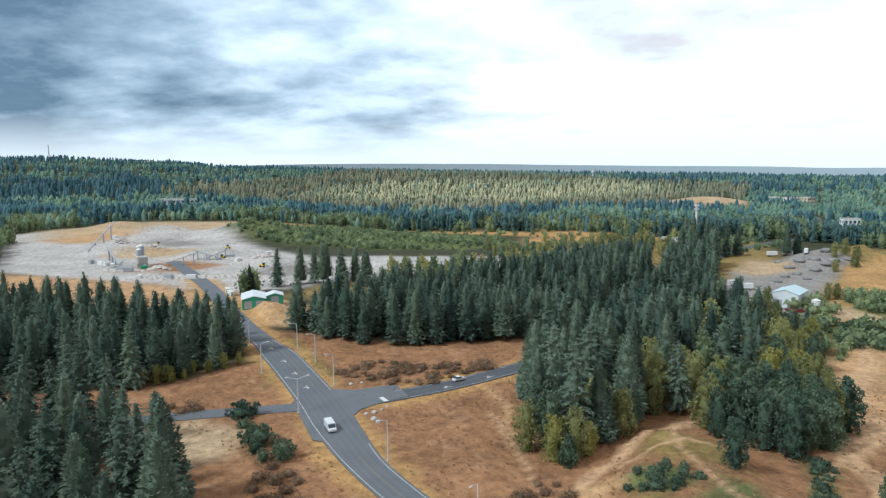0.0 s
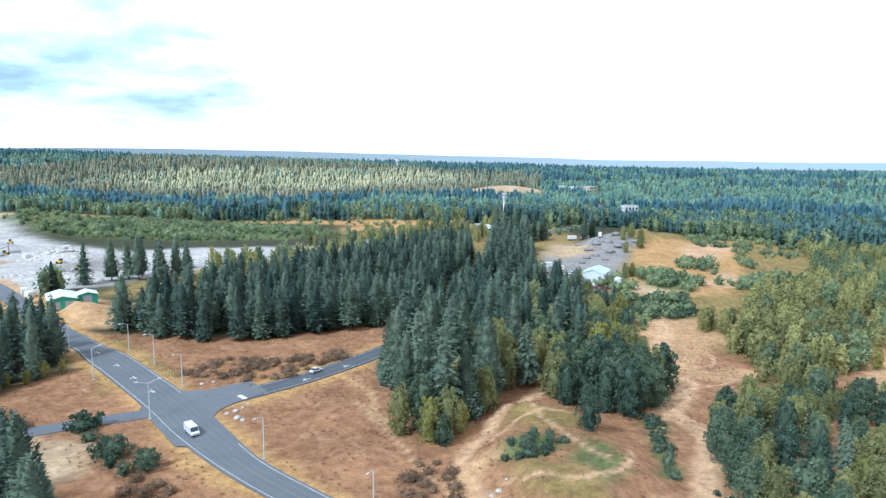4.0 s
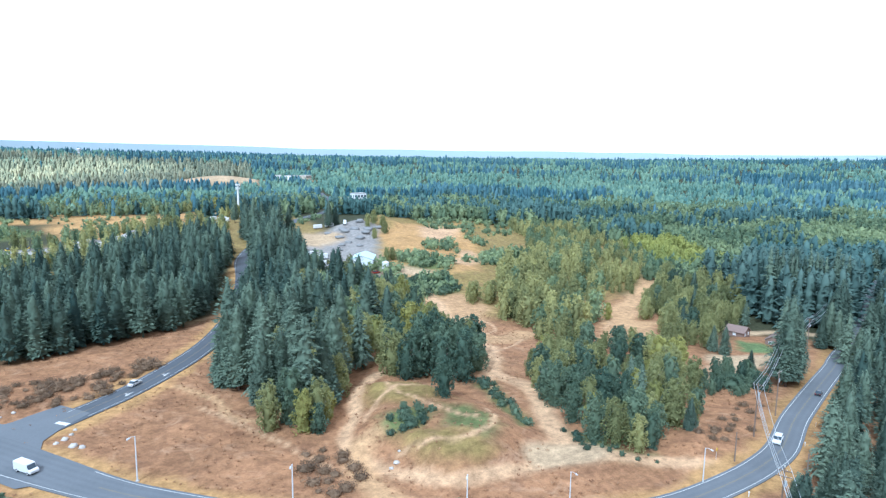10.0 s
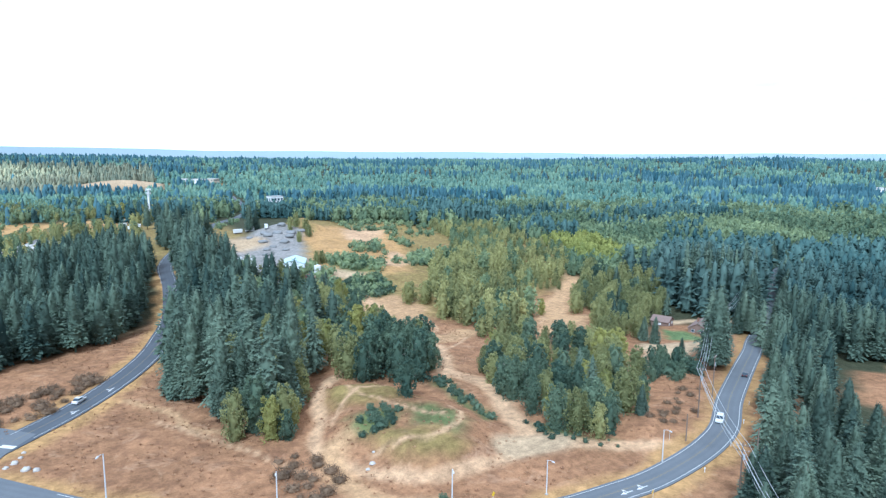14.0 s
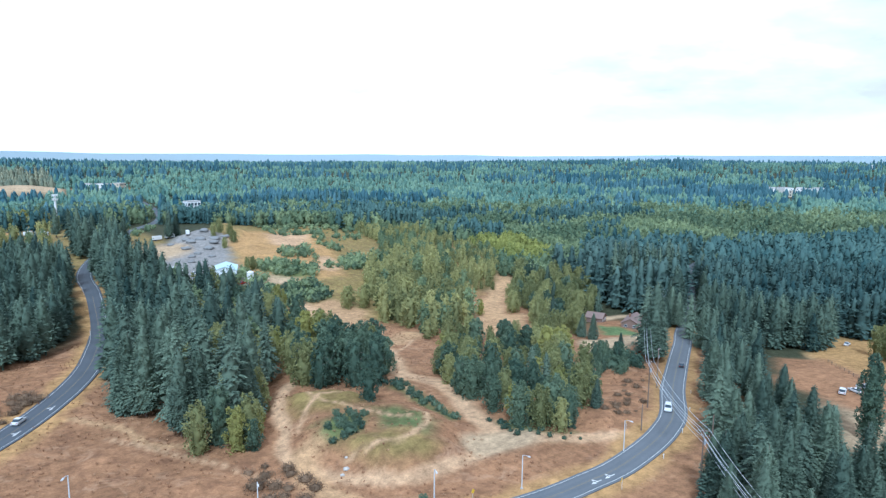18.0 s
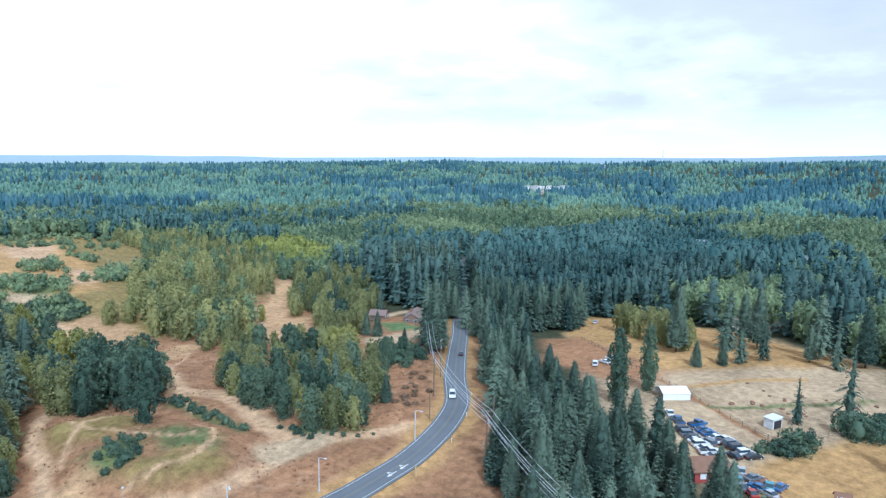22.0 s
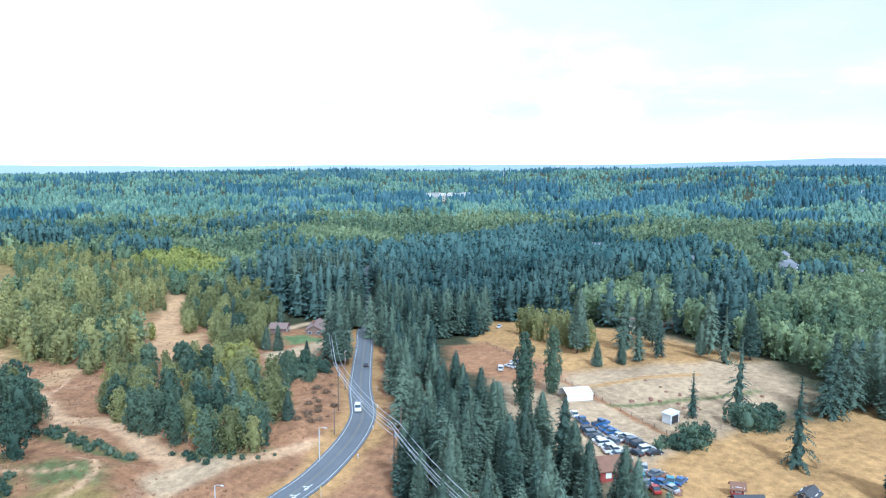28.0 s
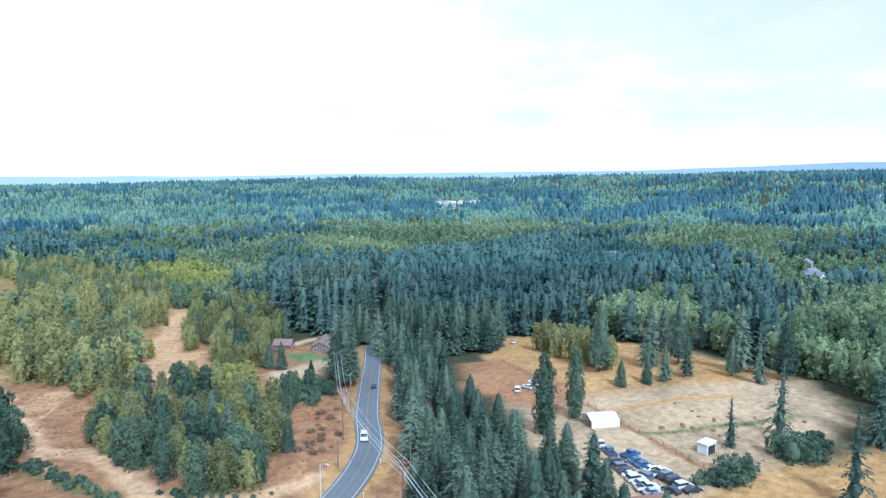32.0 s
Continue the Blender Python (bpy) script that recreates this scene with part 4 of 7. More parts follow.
def near_woods():
    fir_low = []
    for k in range(4):
        g = np.random.RandomState(200 + k)
        h = 25
        v, t = soft_fir(h, h * (0.205, 0.185, 0.225, 0.175)[k], (0.05, 0.09, 0.04, 0.13)[k], 420, 1.35, g, (0.62, 0.56, 0.68, 0.58)[k], 10, 7)
        fir_low.append((*plus((v, t), trunk_shape(h * 0.9, 0.34, 4, r=g)), h))
    things, rest = [], []
    for name, gap, seed in (("west", 6.6, 1), ("southwest", 6.8, 2), ("north", 6.4, 3), ("middle", 6.2, 4), ("roadside", 5.4, 5), ("behind_roadside", 6.0, 14)):
        q = scatter(STANDS[name], gap, seed, keep={"roadside": 6.5, "behind_roadside": 6.0, "middle": 12.5}.get(name, 11.0))
        for a in q:
            rest.append((name, a))
    # single out the trees on the edges that face the roads and the open ground
    score = []
    for name, a in rest:
        d = min(np.hypot(a[0] - px, a[1] - py) for px, py in ((-5, 100), (60, 60), (-60, 120), (10, 140)))
        score.append(d)
    order = np.argsort(score)
    chosen = set(order[:190])
    low_p, low_h, leaf_p = [], [], []
    for i, (name, a) in enumerate(rest):
        tall = {"west": 20.5, "southwest": 25, "north": 20.5, "middle": 25, "roadside": 18, "behind_roadside": 20}[name] * rnd.uniform(0.78, 1.12)
        if i in chosen:
            if name == "middle" and a[0] > -7 + 0.16 * (a[1] - 155) and rnd.rand() < 0.62:
                kind = ("alder", "alder", "alder", "dark", "yellow")[rnd.randint(5)]
                k = rnd.randint({"alder": 4, "dark": 3, "yellow": 2}[kind])
                plant(kind, k, a[0], a[1], tall * rnd.uniform(0.55, 0.75) / PATTERNS[kind, k][0])
            elif name == "north" and rnd.rand() < 0.25:
                k = rnd.randint(3)
                plant("bare_fir", k, a[0], a[1], tall * 1.1 / PATTERNS["bare_fir", k][0])
            else:
                k = rnd.randint(6)
                plant("fir", k, a[0], a[1], tall / PATTERNS["fir", k][0])
        elif name == "middle" and a[0] > 12 + 0.1 * (a[1] - 200) and rnd.rand() < 0.5:
            leaf_p.append(a)
        else:
            low_p.append(a)
            low_h.append(tall)
    joined_woods("fir_wood", "close stand of dark green firs behind the road", fir_low, np.array(low_p), np.array(low_h), FIR_NEAR)

    leaf_low = []
    for k in range(4):
        g = np.random.RandomState(240 + k)
        v, t = leaf_crown(13, 3.5, 0.03, 22, 340, 0.72, g)
        leaf_low.append((v, t, 13))
    for name, kinds, gap, lo, hi, seed in (("copse", ["dark"] * 4 + ["alder"], 4.2, 12, 18, 6), ("thicket", ["alder"] * 6 + ["dark"] * 4 + ["yellow"] + ["fir"], 5.0, 7, 14, 7), ("trailside", ["alder"] * 6 + ["dark"] * 2 + ["fir"], 6.0, 10, 17, 10), ("hedge", ["dark"], 4.0, 4, 8, 15), ("mixed", ["alder"] * 4 + ["dark"] * 2 + ["yellow", "fir", "fir"], 5.4, 10, 17, 9)):
        for a in scatter(STANDS[name], gap, seed):
            kind = kinds[rnd.randint(len(kinds))]
            k = rnd.randint({"alder": 4, "dark": 3, "yellow": 2, "fir": 6}[kind])
            plant(kind, k, a[0], a[1], rnd.uniform(lo, hi) / PATTERNS[kind, k][0])
    a = np.concatenate([np.array(leaf_p), scatter(STANDS["alders"], 5.8, 8), scatter(STANDS["slope"], 5.6, 16), scatter(STANDS["backyard"], 9.0, 11), scatter(STANDS["fieldside"], 10.0, 12), scatter(STANDS["quarry_edge"], 8.0, 13)])
    g = np.random.RandomState(4)
    high = g.uniform(8, 16, len(a)) * (0.8 + 0.4 * lumps(a[:, 0], a[:, 1], 25))
    high[inside(a[:, 0], a[:, 1], STANDS["slope"])] *= 0.7
    # patches of darker trees paint in the shade between the alder crowns
    shade = lumps(a[:, 0] + 11, a[:, 1], 16) + g.uniform(-0.3, 0.3, len(a)) > 0.62
    tone = np.clip(lumps(a[:, 0], a[:, 1] + 5, 13) * 1.5 - 0.12 + g.uniform(-0.3, 0.3, len(a)), 0, 1)
    joined_woods("alder_wood", "belt of pale green alders beyond the dirt track", leaf_low, a[~shade], high[~shade], ALDER_WOODS, tone=tone[~shade])
    joined_woods("cottonwood_wood", "leafy trees darkened to paint the shade between the alders", leaf_low, a[shade], high[shade], LEAF_WOODS, tone=0.6 * tone[shade])


near_woods()

# the ground that generic woods leave free
OPEN = []
OPEN.append([(-330, -200), (-335, 225), (-215, 240), (-190, 330), (-170, 400), (-120, 560), (-20, 690), (60, 700), (118, 690), (176, 672), (226, 620), (290, 610), (335, 610), (300, 420), (235, 335), (262, 285), (240, 262), (232, 225), (262, 205), (250, 165), (275, 120), (280, 60), (225, 5), (200, -10), (175, -30), (150, -150), (0, -200)])
OPEN.append([(-645, 400), (-640, 660), (-470, 710), (-440, 700), (-200, 780), (-120, 800), (60, 800), (60, 720), (-20, 700), (-120, 540), (-170, 380), (-200, 300), (-215, 240), (-335, 225), (-420, 300), (-560, 430)])
OPEN.append([(-45, 1215), (-50, 1300), (-20, 1350), (70, 1350), (92, 1300), (88, 1215), (20, 1195)])
OPEN.append([(102, 1329), (222, 1329), (217, 1409), (107, 1409)])
OPEN.append([(1130, 610), (1305, 622), (1318, 723), (1150, 723)])
HOMES = [(534, 75), (589, 32), (530, 4), (526, -45), (584, 169), (545, 40), (556, 50), (600, 12), (548, 8), (540, -62), (574, 155), (610, 60), (158, 782), (-780, 870), (522, 72), (533, 38), (518, 4), (514, -42), (572, 162)]


def far_woods():
    r = np.random.RandomState(77)
    good, firs, leafs, small_leaf, tiny_fir, tiny_leaf = [], [], [], [], [], []
    for k in range(5):
        g = np.random.RandomState(300 + k)
        wide = (6.6, 7.6, 7.0, 6.0, 8.2)[k]
        v, t = soft_fir(25, wide * 0.66, (0.04, 0.08, 0.12, 0.16, 0.04)[k], 120, 2.1, g, (0.55, 0.6, 0.5, 0.65, 0.58)[k], 7, 6)
        good.append((*plus((v, t), trunk_shape(23, 0.33, 3, r=g)), 25))
        v, t = soft_fir(25, wide * 0.72, 0.06, 40, 3.2, g, 0.52, 5, 6, 0.85)
        firs.append((v, t, 25))
        v, t = leaf_crown(14, 4.4, 0.03, 14, 130, 1.0, g, rings=5, sides=6)
        leafs.append((v, t, 14))
        v, t = leaf_crown(14, 5.2, 0.03, 10, 40, 1.6, g, rings=4, sides=5)
        small_leaf.append((v, t, 14))
        v, t = core_shape(25, 0.03, lambda s: wide * 0.85 * (1 - s) ** 0.5, 4, 5, g, 0.85, 0.25)
        tiny_fir.append((v, t, 25))
        v, t = leaf_crown(14, 6.5, 0.0, 5, 4, 3.2, g, rings=2, sides=5)
        tiny_leaf.append((v, t, 14))
    pts = []
    d = 190.0
    while d < 4700:
        gap = max(6.4, d / 88.0)
        lo, hi = (radians(-28), radians(160)) if d < 600 else (radians(-14), radians(150))
        n = int((hi - lo) * d / gap)
        w = r.uniform(lo, hi, n)
        rr = d + r.uniform(-1.2, 1.2, n) * gap
        pts.append(np.stack([np.cos(w) * rr, np.sin(w) * rr], 1))
        d += gap * 0.92
    p = np.concatenate(pts)
    x, y = p[:, 0], p[:, 1]
    ok = np.ones(len(p), bool)
    for poly in OPEN:
        ok &= ~inside(x, y, poly)
    dist = np.hypot(x, y)
    close = dist < 1300
    ok[close] &= away(x[close], y[close], MAIN) > np.where(x[close] > 225, 4.4, 9.0)
    ok[close] &= away(x[close], y[close], SIDE) > 9
    for hx, hy in HOMES:
        ok &= np.hypot(x - hx, y - hy) > 13
    p, x, y, dist = p[ok], x[ok], y[ok], dist[ok]
    # broad patches of leafy wood among the firs, long across the slope
    leafy = lumps(x * 0.7 + 50, y * 1.2, 110) * 0.5 + lumps(x, y + 90, 38) * 0.3 + lumps(x, y, 300) * 0.2
    band = step(240, 420, y) * (1 - step(900, 1300, dist)) * step(140, 260, x)
    field_edge = step(180, 260, x) * (1 - step(330, 420, x)) * (1 - step(60, 140, y))
    turn = np.degrees(np.arctan2(y - 20, x - 10))
    side = 0.09 * step(43, 48, turn) * (1 - step(75, 90, turn)) - 0.13 * step(12, 20, turn) * (1 - step(42, 46, turn)) * (1 - step(550, 750, dist))
    is_leaf = leafy + 0.10 * band + 0.08 * field_edge + r.uniform(-0.07, 0.07, len(x)) + side > 0.51 - 0.05 * step(300, 500, dist)
    # tall dark firs along the road to the east, leafy belts behind the farm and the yard
    bear = np.degrees(np.arctan2(x, y))
    east = (bear > 43) & (bear < 86) & (dist > 215) & (dist < 520)
    is_leaf &= ~(east & (r.rand(len(x)) < 0.7))
    for belt, share in (([(236, 72), (270, 50), (410, 70), (375, 99), (300, 100)], 0.85), ([(196, 0), (214, -32), (422, -60), (385, -4), (280, 20)], 0.7), ([(290, 592), (228, 487), (221, 385), (300, 480), (410, 594)], 0.8), ([(-218, 1058), (40, 1077), (14, 711), (-175, 804)], 0.75)):
        is_leaf |= inside(x, y, belt) & (r.rand(len(x)) < share)
    yellow = inside(x, y, [(317, 480), (264, 372), (276, 344), (320, 350), (348, 410), (354, 473)])
    # trees in the sun patch take the painted-in lit colour
    sunlit = inside(x, y, [(-1000, 1050), (-400, 1000), (80, 1300), (120, 1900), (-700, 2300), (-1100, 2000)]) & (r.rand(len(x)) < 0.96)
    tone = np.clip((lumps(x, y, 55) - 0.5) * 0.9 + (lumps(x + 40, y, 21) - 0.5) * 0.7 + 0.42 + r.uniform(-0.25, 0.25, len(x)), 0, 1)
    tall = (12 + 9 * lumps(x + 20, y, 60) + 4 * lumps(x, y + 40, 17)) * r.uniform(0.88, 1.12, len(x))
    low = (10 + 8 * lumps(x, y, 50)) * r.uniform(0.8, 1.2, len(x))
    tall[east] *= 1.12
    old = np.hypot(x - 262, y - 262) < 45
    tall[old] = r.uniform(24, 32, int(old.sum()))
    is_leaf &= ~old
    reach = dist + r.uniform(-120, 120, len(x))
    near, mid = dist < 430, reach < 900
    groups = [
        ("fir_forest", "wide forest of dark firs, their green tinted haze blue", good, near & ~is_leaf & ~yellow, tall, FIR_WOODS_HAZE),
        ("fir_forest", "wide forest of dark firs behind the fields", firs, mid & ~near & ~is_leaf & ~yellow, tall, FIR_MID_HAZE),
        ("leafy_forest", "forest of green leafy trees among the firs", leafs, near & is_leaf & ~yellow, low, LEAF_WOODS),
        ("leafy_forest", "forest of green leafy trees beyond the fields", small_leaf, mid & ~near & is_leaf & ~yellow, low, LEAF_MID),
        ("yellow_thicket", "dense thicket of yellow-green young trees", leafs, yellow, low * 0.7, LEAF_YELLOW_WOODS),
        ("far_fir_forest", "distant fir forest up to the horizon, haze painted in as blue", tiny_fir, ~mid & ~is_leaf & ~sunlit, tall, FIR_FAR_HAZE),
        ("far_leafy_forest", "distant leafy woods", tiny_leaf, ~mid & is_leaf & ~sunlit, low, LEAF_FAR_HAZE),
        ("far_pale_forest", "distant woods with sunshine painted in as pale yellow-green", tiny_fir, ~mid & sunlit, tall, SUNLIT_FAR),
    ]
    for name, label, shapes, m, high, mat in groups:
        joined_woods(name, label, shapes, p[m], high[m], mat, tone=tone[m], soft=shapes in (firs, tiny_fir))
    # tall bare-stemmed firs at the edge above the house
    for k in range(26):
        a = np.array((246, 246)) + np.array((0.62, -0.4)) * k * 1.6 + r.uniform(-3, 3, 2)
        j = k % 3
        plant("bare_fir", j, a[0], a[1], r.uniform(30, 37) / PATTERNS["bare_fir", j][0])


far_woods()

# ---- shapes for built things ----
def part(name, bm, mat, parent=None, label=""):
    """Link a bmesh as one mesh object under a thing or a part."""
    me = bpy.data.meshes.new(name)
    bmesh.ops.recalc_face_normals(bm, faces=bm.faces)
    bm.to_mesh(me)
    bm.free()
    me.materials.append(mat)
    ob = new(name, me)
    ob.parent = parent
    return tagged(ob, label)


def thing(name, label, category, group=""):
    root = new(name)
    root.empty_display_size = 0.3
    return tagged(root, label, category, group)


def place(root, x, y, turn=0.0, dz=0.0):
    root.matrix_basis = pose(x, y, at(x, y) + dz, 0, 0, turn)
    return root


def box(x0, x1, y0, y1, z0, z1, bm=None, bevel=0.0):
    bm = bm or bmesh.new()
    v = [bm.verts.new(p) for p in ((x0, y0, z0), (x1, y0, z0), (x1, y1, z0), (x0, y1, z0), (x0, y0, z1), (x1, y0, z1), (x1, y1, z1), (x0, y1, z1))]
    for f in ((0, 3, 2, 1), (4, 5, 6, 7), (0, 1, 5, 4), (1, 2, 6, 5), (2, 3, 7, 6), (3, 0, 4, 7)):
        bm.faces.new([v[i] for i in f])
    if bevel:
        bmesh.ops.bevel(bm, geom=bm.edges[:], offset=bevel, segments=1, affect="EDGES")
    return bm


def rod(p, q, r0, r1=None, sides=8, bm=None):
    """A round bar from p to q."""
    bm = bm or bmesh.new()
    p, q = Vector(p), Vector(q)
    r1 = r0 if r1 is None else r1
    turn = (q - p).to_track_quat("Z", "Y").to_matrix()
    rings = []
    for c, r in ((p, r0), (q, r1)):
        rings.append([bm.verts.new(c + turn @ Vector((r * math.cos(2 * math.pi * k / sides), r * math.sin(2 * math.pi * k / sides), 0))) for k in range(sides)])
    for k in range(sides):
        j = (k + 1) % sides
        bm.faces.new((rings[0][k], rings[0][j], rings[1][j], rings[1][k]))
    bm.faces.new(rings[0][::-1])
    bm.faces.new(rings[1])
    return bm


def prism(profile, y0, y1, bm=None):
    """A profile of (x, z) points drawn out along y."""
    bm = bm or bmesh.new()
    a = [bm.verts.new((x, y0, z)) for x, z in profile]
    b = [bm.verts.new((x, y1, z)) for x, z in profile]
    n = len(profile)
    for k in range(n):
        j = (k + 1) % n
        bm.faces.new((a[k], a[j], b[j], b[k]))
    bm.faces.new(a[::-1])
    bm.faces.new(b)
    return bm


WHITE = surface("white_paint", (0.72, 0.73, 0.72), 0.6, vary=0.12, scale=0.4)
WHITE_METAL = surface("white_sheet_metal", (0.70, 0.74, 0.76), 0.45, vary=0.12, scale=0.3)
BLUE_METAL = surface("pale_blue_metal_roof", (0.50, 0.66, 0.70), 0.45, vary=0.12, scale=0.3)
GREEN_METAL = surface("green_sheet_metal", (0.05, 0.34, 0.23), 0.5, vary=0.25, scale=0.4)
TAN_WALL = surface("tan_siding", (0.50, 0.45, 0.36), 0.8, vary=0.15, scale=0.6)
GREY_WALL = surface("grey_siding", (0.32, 0.35, 0.38), 0.8, vary=0.2, scale=0.6)
BROWN_WALL = surface("brown_siding", (0.22, 0.15, 0.12), 0.8, vary=0.2, scale=0.6)
RED_WALL = surface("red_barn_boards", (0.30, 0.06, 0.045), 0.8, vary=0.25, scale=0.8)
SHINGLE_BROWN = surface("brown_shingles", (0.23, 0.165, 0.14), 0.9, vary=0.25, scale=1.2, bump=0.4, bump_scale=6)
SHINGLE_GREY = surface("grey_shingles", (0.20, 0.21, 0.23), 0.9, vary=0.25, scale=1.2, bump=0.4, bump_scale=6)
SHINGLE_DARK = surface("dark_shingles", (0.075, 0.075, 0.08), 0.9, vary=0.3, scale=1.2, bump=0.4, bump_scale=6)
# dark paint, and the painted shade in the field shed's open front
DARK = surface("dark_paint_and_shade", (0.03, 0.033, 0.04), 0.5, vary=0.3)
PANE = surface("window_glass", (0.05, 0.07, 0.09), 0.08, vary=0.2)
STEEL = surface("galvanised_steel", (0.66, 0.67, 0.68), 0.5, metal=0.2, vary=0.12)
POLE_WOOD = surface("weathered_pole_wood", (0.20, 0.15, 0.115), 0.9, vary=0.3, scale=1.0, bump=0.3)
WIRE = surface("power_wire", (0.62, 0.63, 0.64), 0.4, metal=0.3, vary=0.1)
CONCRETE = surface("concrete", (0.42, 0.41, 0.39), 0.9, vary=0.2, scale=0.8)
GRAVEL = surface("crushed_gravel", (0.24, 0.24, 0.235), 0.95, vary=0.35, scale=0.6, bump=0.8, bump_scale=3)
RUST = surface("rusty_steel", (0.22, 0.12, 0.075), 0.85, vary=0.35, scale=0.9)
RUBBER = surface("tyre_rubber", (0.025, 0.025, 0.027), 0.85, vary=0.2)
CANVAS = surface("white_canvas", (0.78, 0.78, 0.76), 0.8, vary=0.08, scale=0.5)
ROCK = surface("pale_rock", (0.50, 0.47, 0.43), 0.9, vary=0.3, scale=1.5, bump=0.6, bump_scale=5)
LAMP_LENS = surface("lamp_lens", (0.70, 0.72, 0.72), 0.3, vary=0.1)
RED_LIGHT = surface("tail_light", (0.35, 0.02, 0.02), 0.3, vary=0.1)
YELLOW_SIGN = surface("yellow_sign", (0.75, 0.50, 0.03), 0.5, vary=0.1)
YELLOW_LINE = surface("yellow_road_paint", (0.26, 0.21, 0.11), 0.7, vary=0.3)
PIPE_PAINT = surface("grey_steel_paint", (0.36, 0.39, 0.42), 0.6, vary=0.2, scale=0.5)

# ---- road paint ----
def paint_roads():
    along = lambda a, b: stretch(MAIN, a, b)
    edge = 3.05
    for side, a, b in ((-1, (-136, 220), (-80, 171)), (-1, (-50, 140), (385, 296)), (1, (-136, 220), (385, 296))):
        ribbon("edge_line", along(a, b), side * edge - 0.06, side * edge + 0.06, 0.235, LINE, road_main, flare=widen, move=0.5 * side)
    for o in (-0.14, 0.08):
        ribbon("centre_line", along((-45, 136), (385, 296)), o, o + 0.07, 0.235, YELLOW_LINE, road_main)
        ribbon("centre_line", along((-140, 223), (-84, 175)), o - 1.7, o - 1.63, 0.235, YELLOW_LINE, road_main)
        ribbon("centre_line", stretch(SIDE, (-56, 177), (-5, 357)), o, o + 0.07, 0.215, YELLOW_LINE, road_side)
    for o in (-3.4, 3.3):
        ribbon("edge_line", stretch(SIDE, (-54, 180), (20, 500)), o, o + 0.11, 0.215, LINE, road_side)
    ribbon("stop_line", np.array([(-58.2, 175.2), (-57.7, 175.8), (-57.3, 176.3)]), -0.3, 3.5, 0.23, LINE, road_side, "white stop line")

    def arrow(line, p, side, back=False):
        i = int(np.argmin(np.hypot(*(line - np.array(p)).T)))
        d = line[min(i + 1, len(line) - 1)] - line[max(0, i - 1)]
        w = math.degrees(math.atan2(d[1], d[0])) - 90 + (180 if back else 0)
        bm = bmesh.new()
        for pts in (((-0.12, -1.6), (0.12, -1.6), (0.12, 0.4), (-0.12, 0.4)), ((-0.5, 0.4), (0.5, 0.4), (0, 1.7))):
            bm.faces.new([bm.verts.new((x, y, 0)) for x, y in pts])
        for pts in (((0.12, -0.5), (0.9, -0.1), (0.9, 0.15), (0.12, -0.2)), ((0.75, -0.35), (1.5, 0.1), (0.7, 0.45))):
            bm.faces.new([bm.verts.new((x, y, 0)) for x, y in pts])
        ob = part("turn_arrow", bm, LINE, road_main, "white turn arrow")
        u = np.array([d[1], -d[0]]) / np.linalg.norm(d)
        q = line[i] + u * side
        ob.matrix_basis = pose(q[0], q[1], float(road_level(line[i][0], line[i][1])) + 0.24, 0, 0, w)
    for p in ((-121, 209), (-108, 197), (-96, 186), (-85, 176)):
        arrow(MAIN, p, 0.2)
    for p in ((58, 92.8), (63, 93.3)):
        arrow(MAIN, p, 1.3, True)
    for p in ((-44, 192), (-36, 205)):
        arrow(SIDE, p, 1.6, True)
    # where the side road meets the main road
    bm = bmesh.new()
    z = float(road_level(-65, 168)) + 0.212
    pts = [(-88, 180), (-80, 177.5), (-73, 178), (-66, 182), (-59, 188), (-51, 180), (-56, 172), (-59, 165), (-58.5, 158.5), (-54, 152), (-46, 143), (-60, 142), (-80, 163)]
    bm.faces.new([bm.verts.new((x, y, z)) for x, y in pts])
    part("junction_mouth", bm, ASPHALT, road_main)


paint_roads()


# ---- street lamps ----
def street_lamp():
    root = thing("street_lamp", "tall pale street lamp with a short arm beside the road", "street lamp", "street lamps")
    bm = box(-0.35, 0.35, -0.35, 0.35, -0.4, 0.25, bevel=0.05)
    part("base", bm, CONCRETE, root)
    part("pole", rod((0, 0, 0.25), (0, 0, 9.9), 0.17, 0.12), STEEL, root)
    bm = rod((0, 0, 9.8), (0, 1.1, 10.3), 0.07, 0.06, 6)
    rod((0, 1.1, 10.3), (0, 2.3, 10.4), 0.06, 0.05, 6, bm)
    part("arm", bm, STEEL, root)
    head = part("lamp_head", prism([(-0.2, 10.34), (0.2, 10.34), (0.14, 10.55), (-0.14, 10.55)], 2.1, 3.0), STEEL, root)
    part("lens", box(-0.15, 0.15, 2.2, 2.9, 10.30, 10.345), LAMP_LENS, head)
    return root


LAMP = street_lamp()
LAMPS = [(-37, 138, 1.0), (-8, 117.4, 0.9), (22.5, 103, 0.9), (43, 100, 0.76), (75, 99.6, 0.8), (-77, 181, 1.0), (-95.8, 200.3, 1.0), (-111, 212, 1.0), (-106, 183.5, 1.0), (-132, 211, 1.0), (-150, 224, 1.0)]


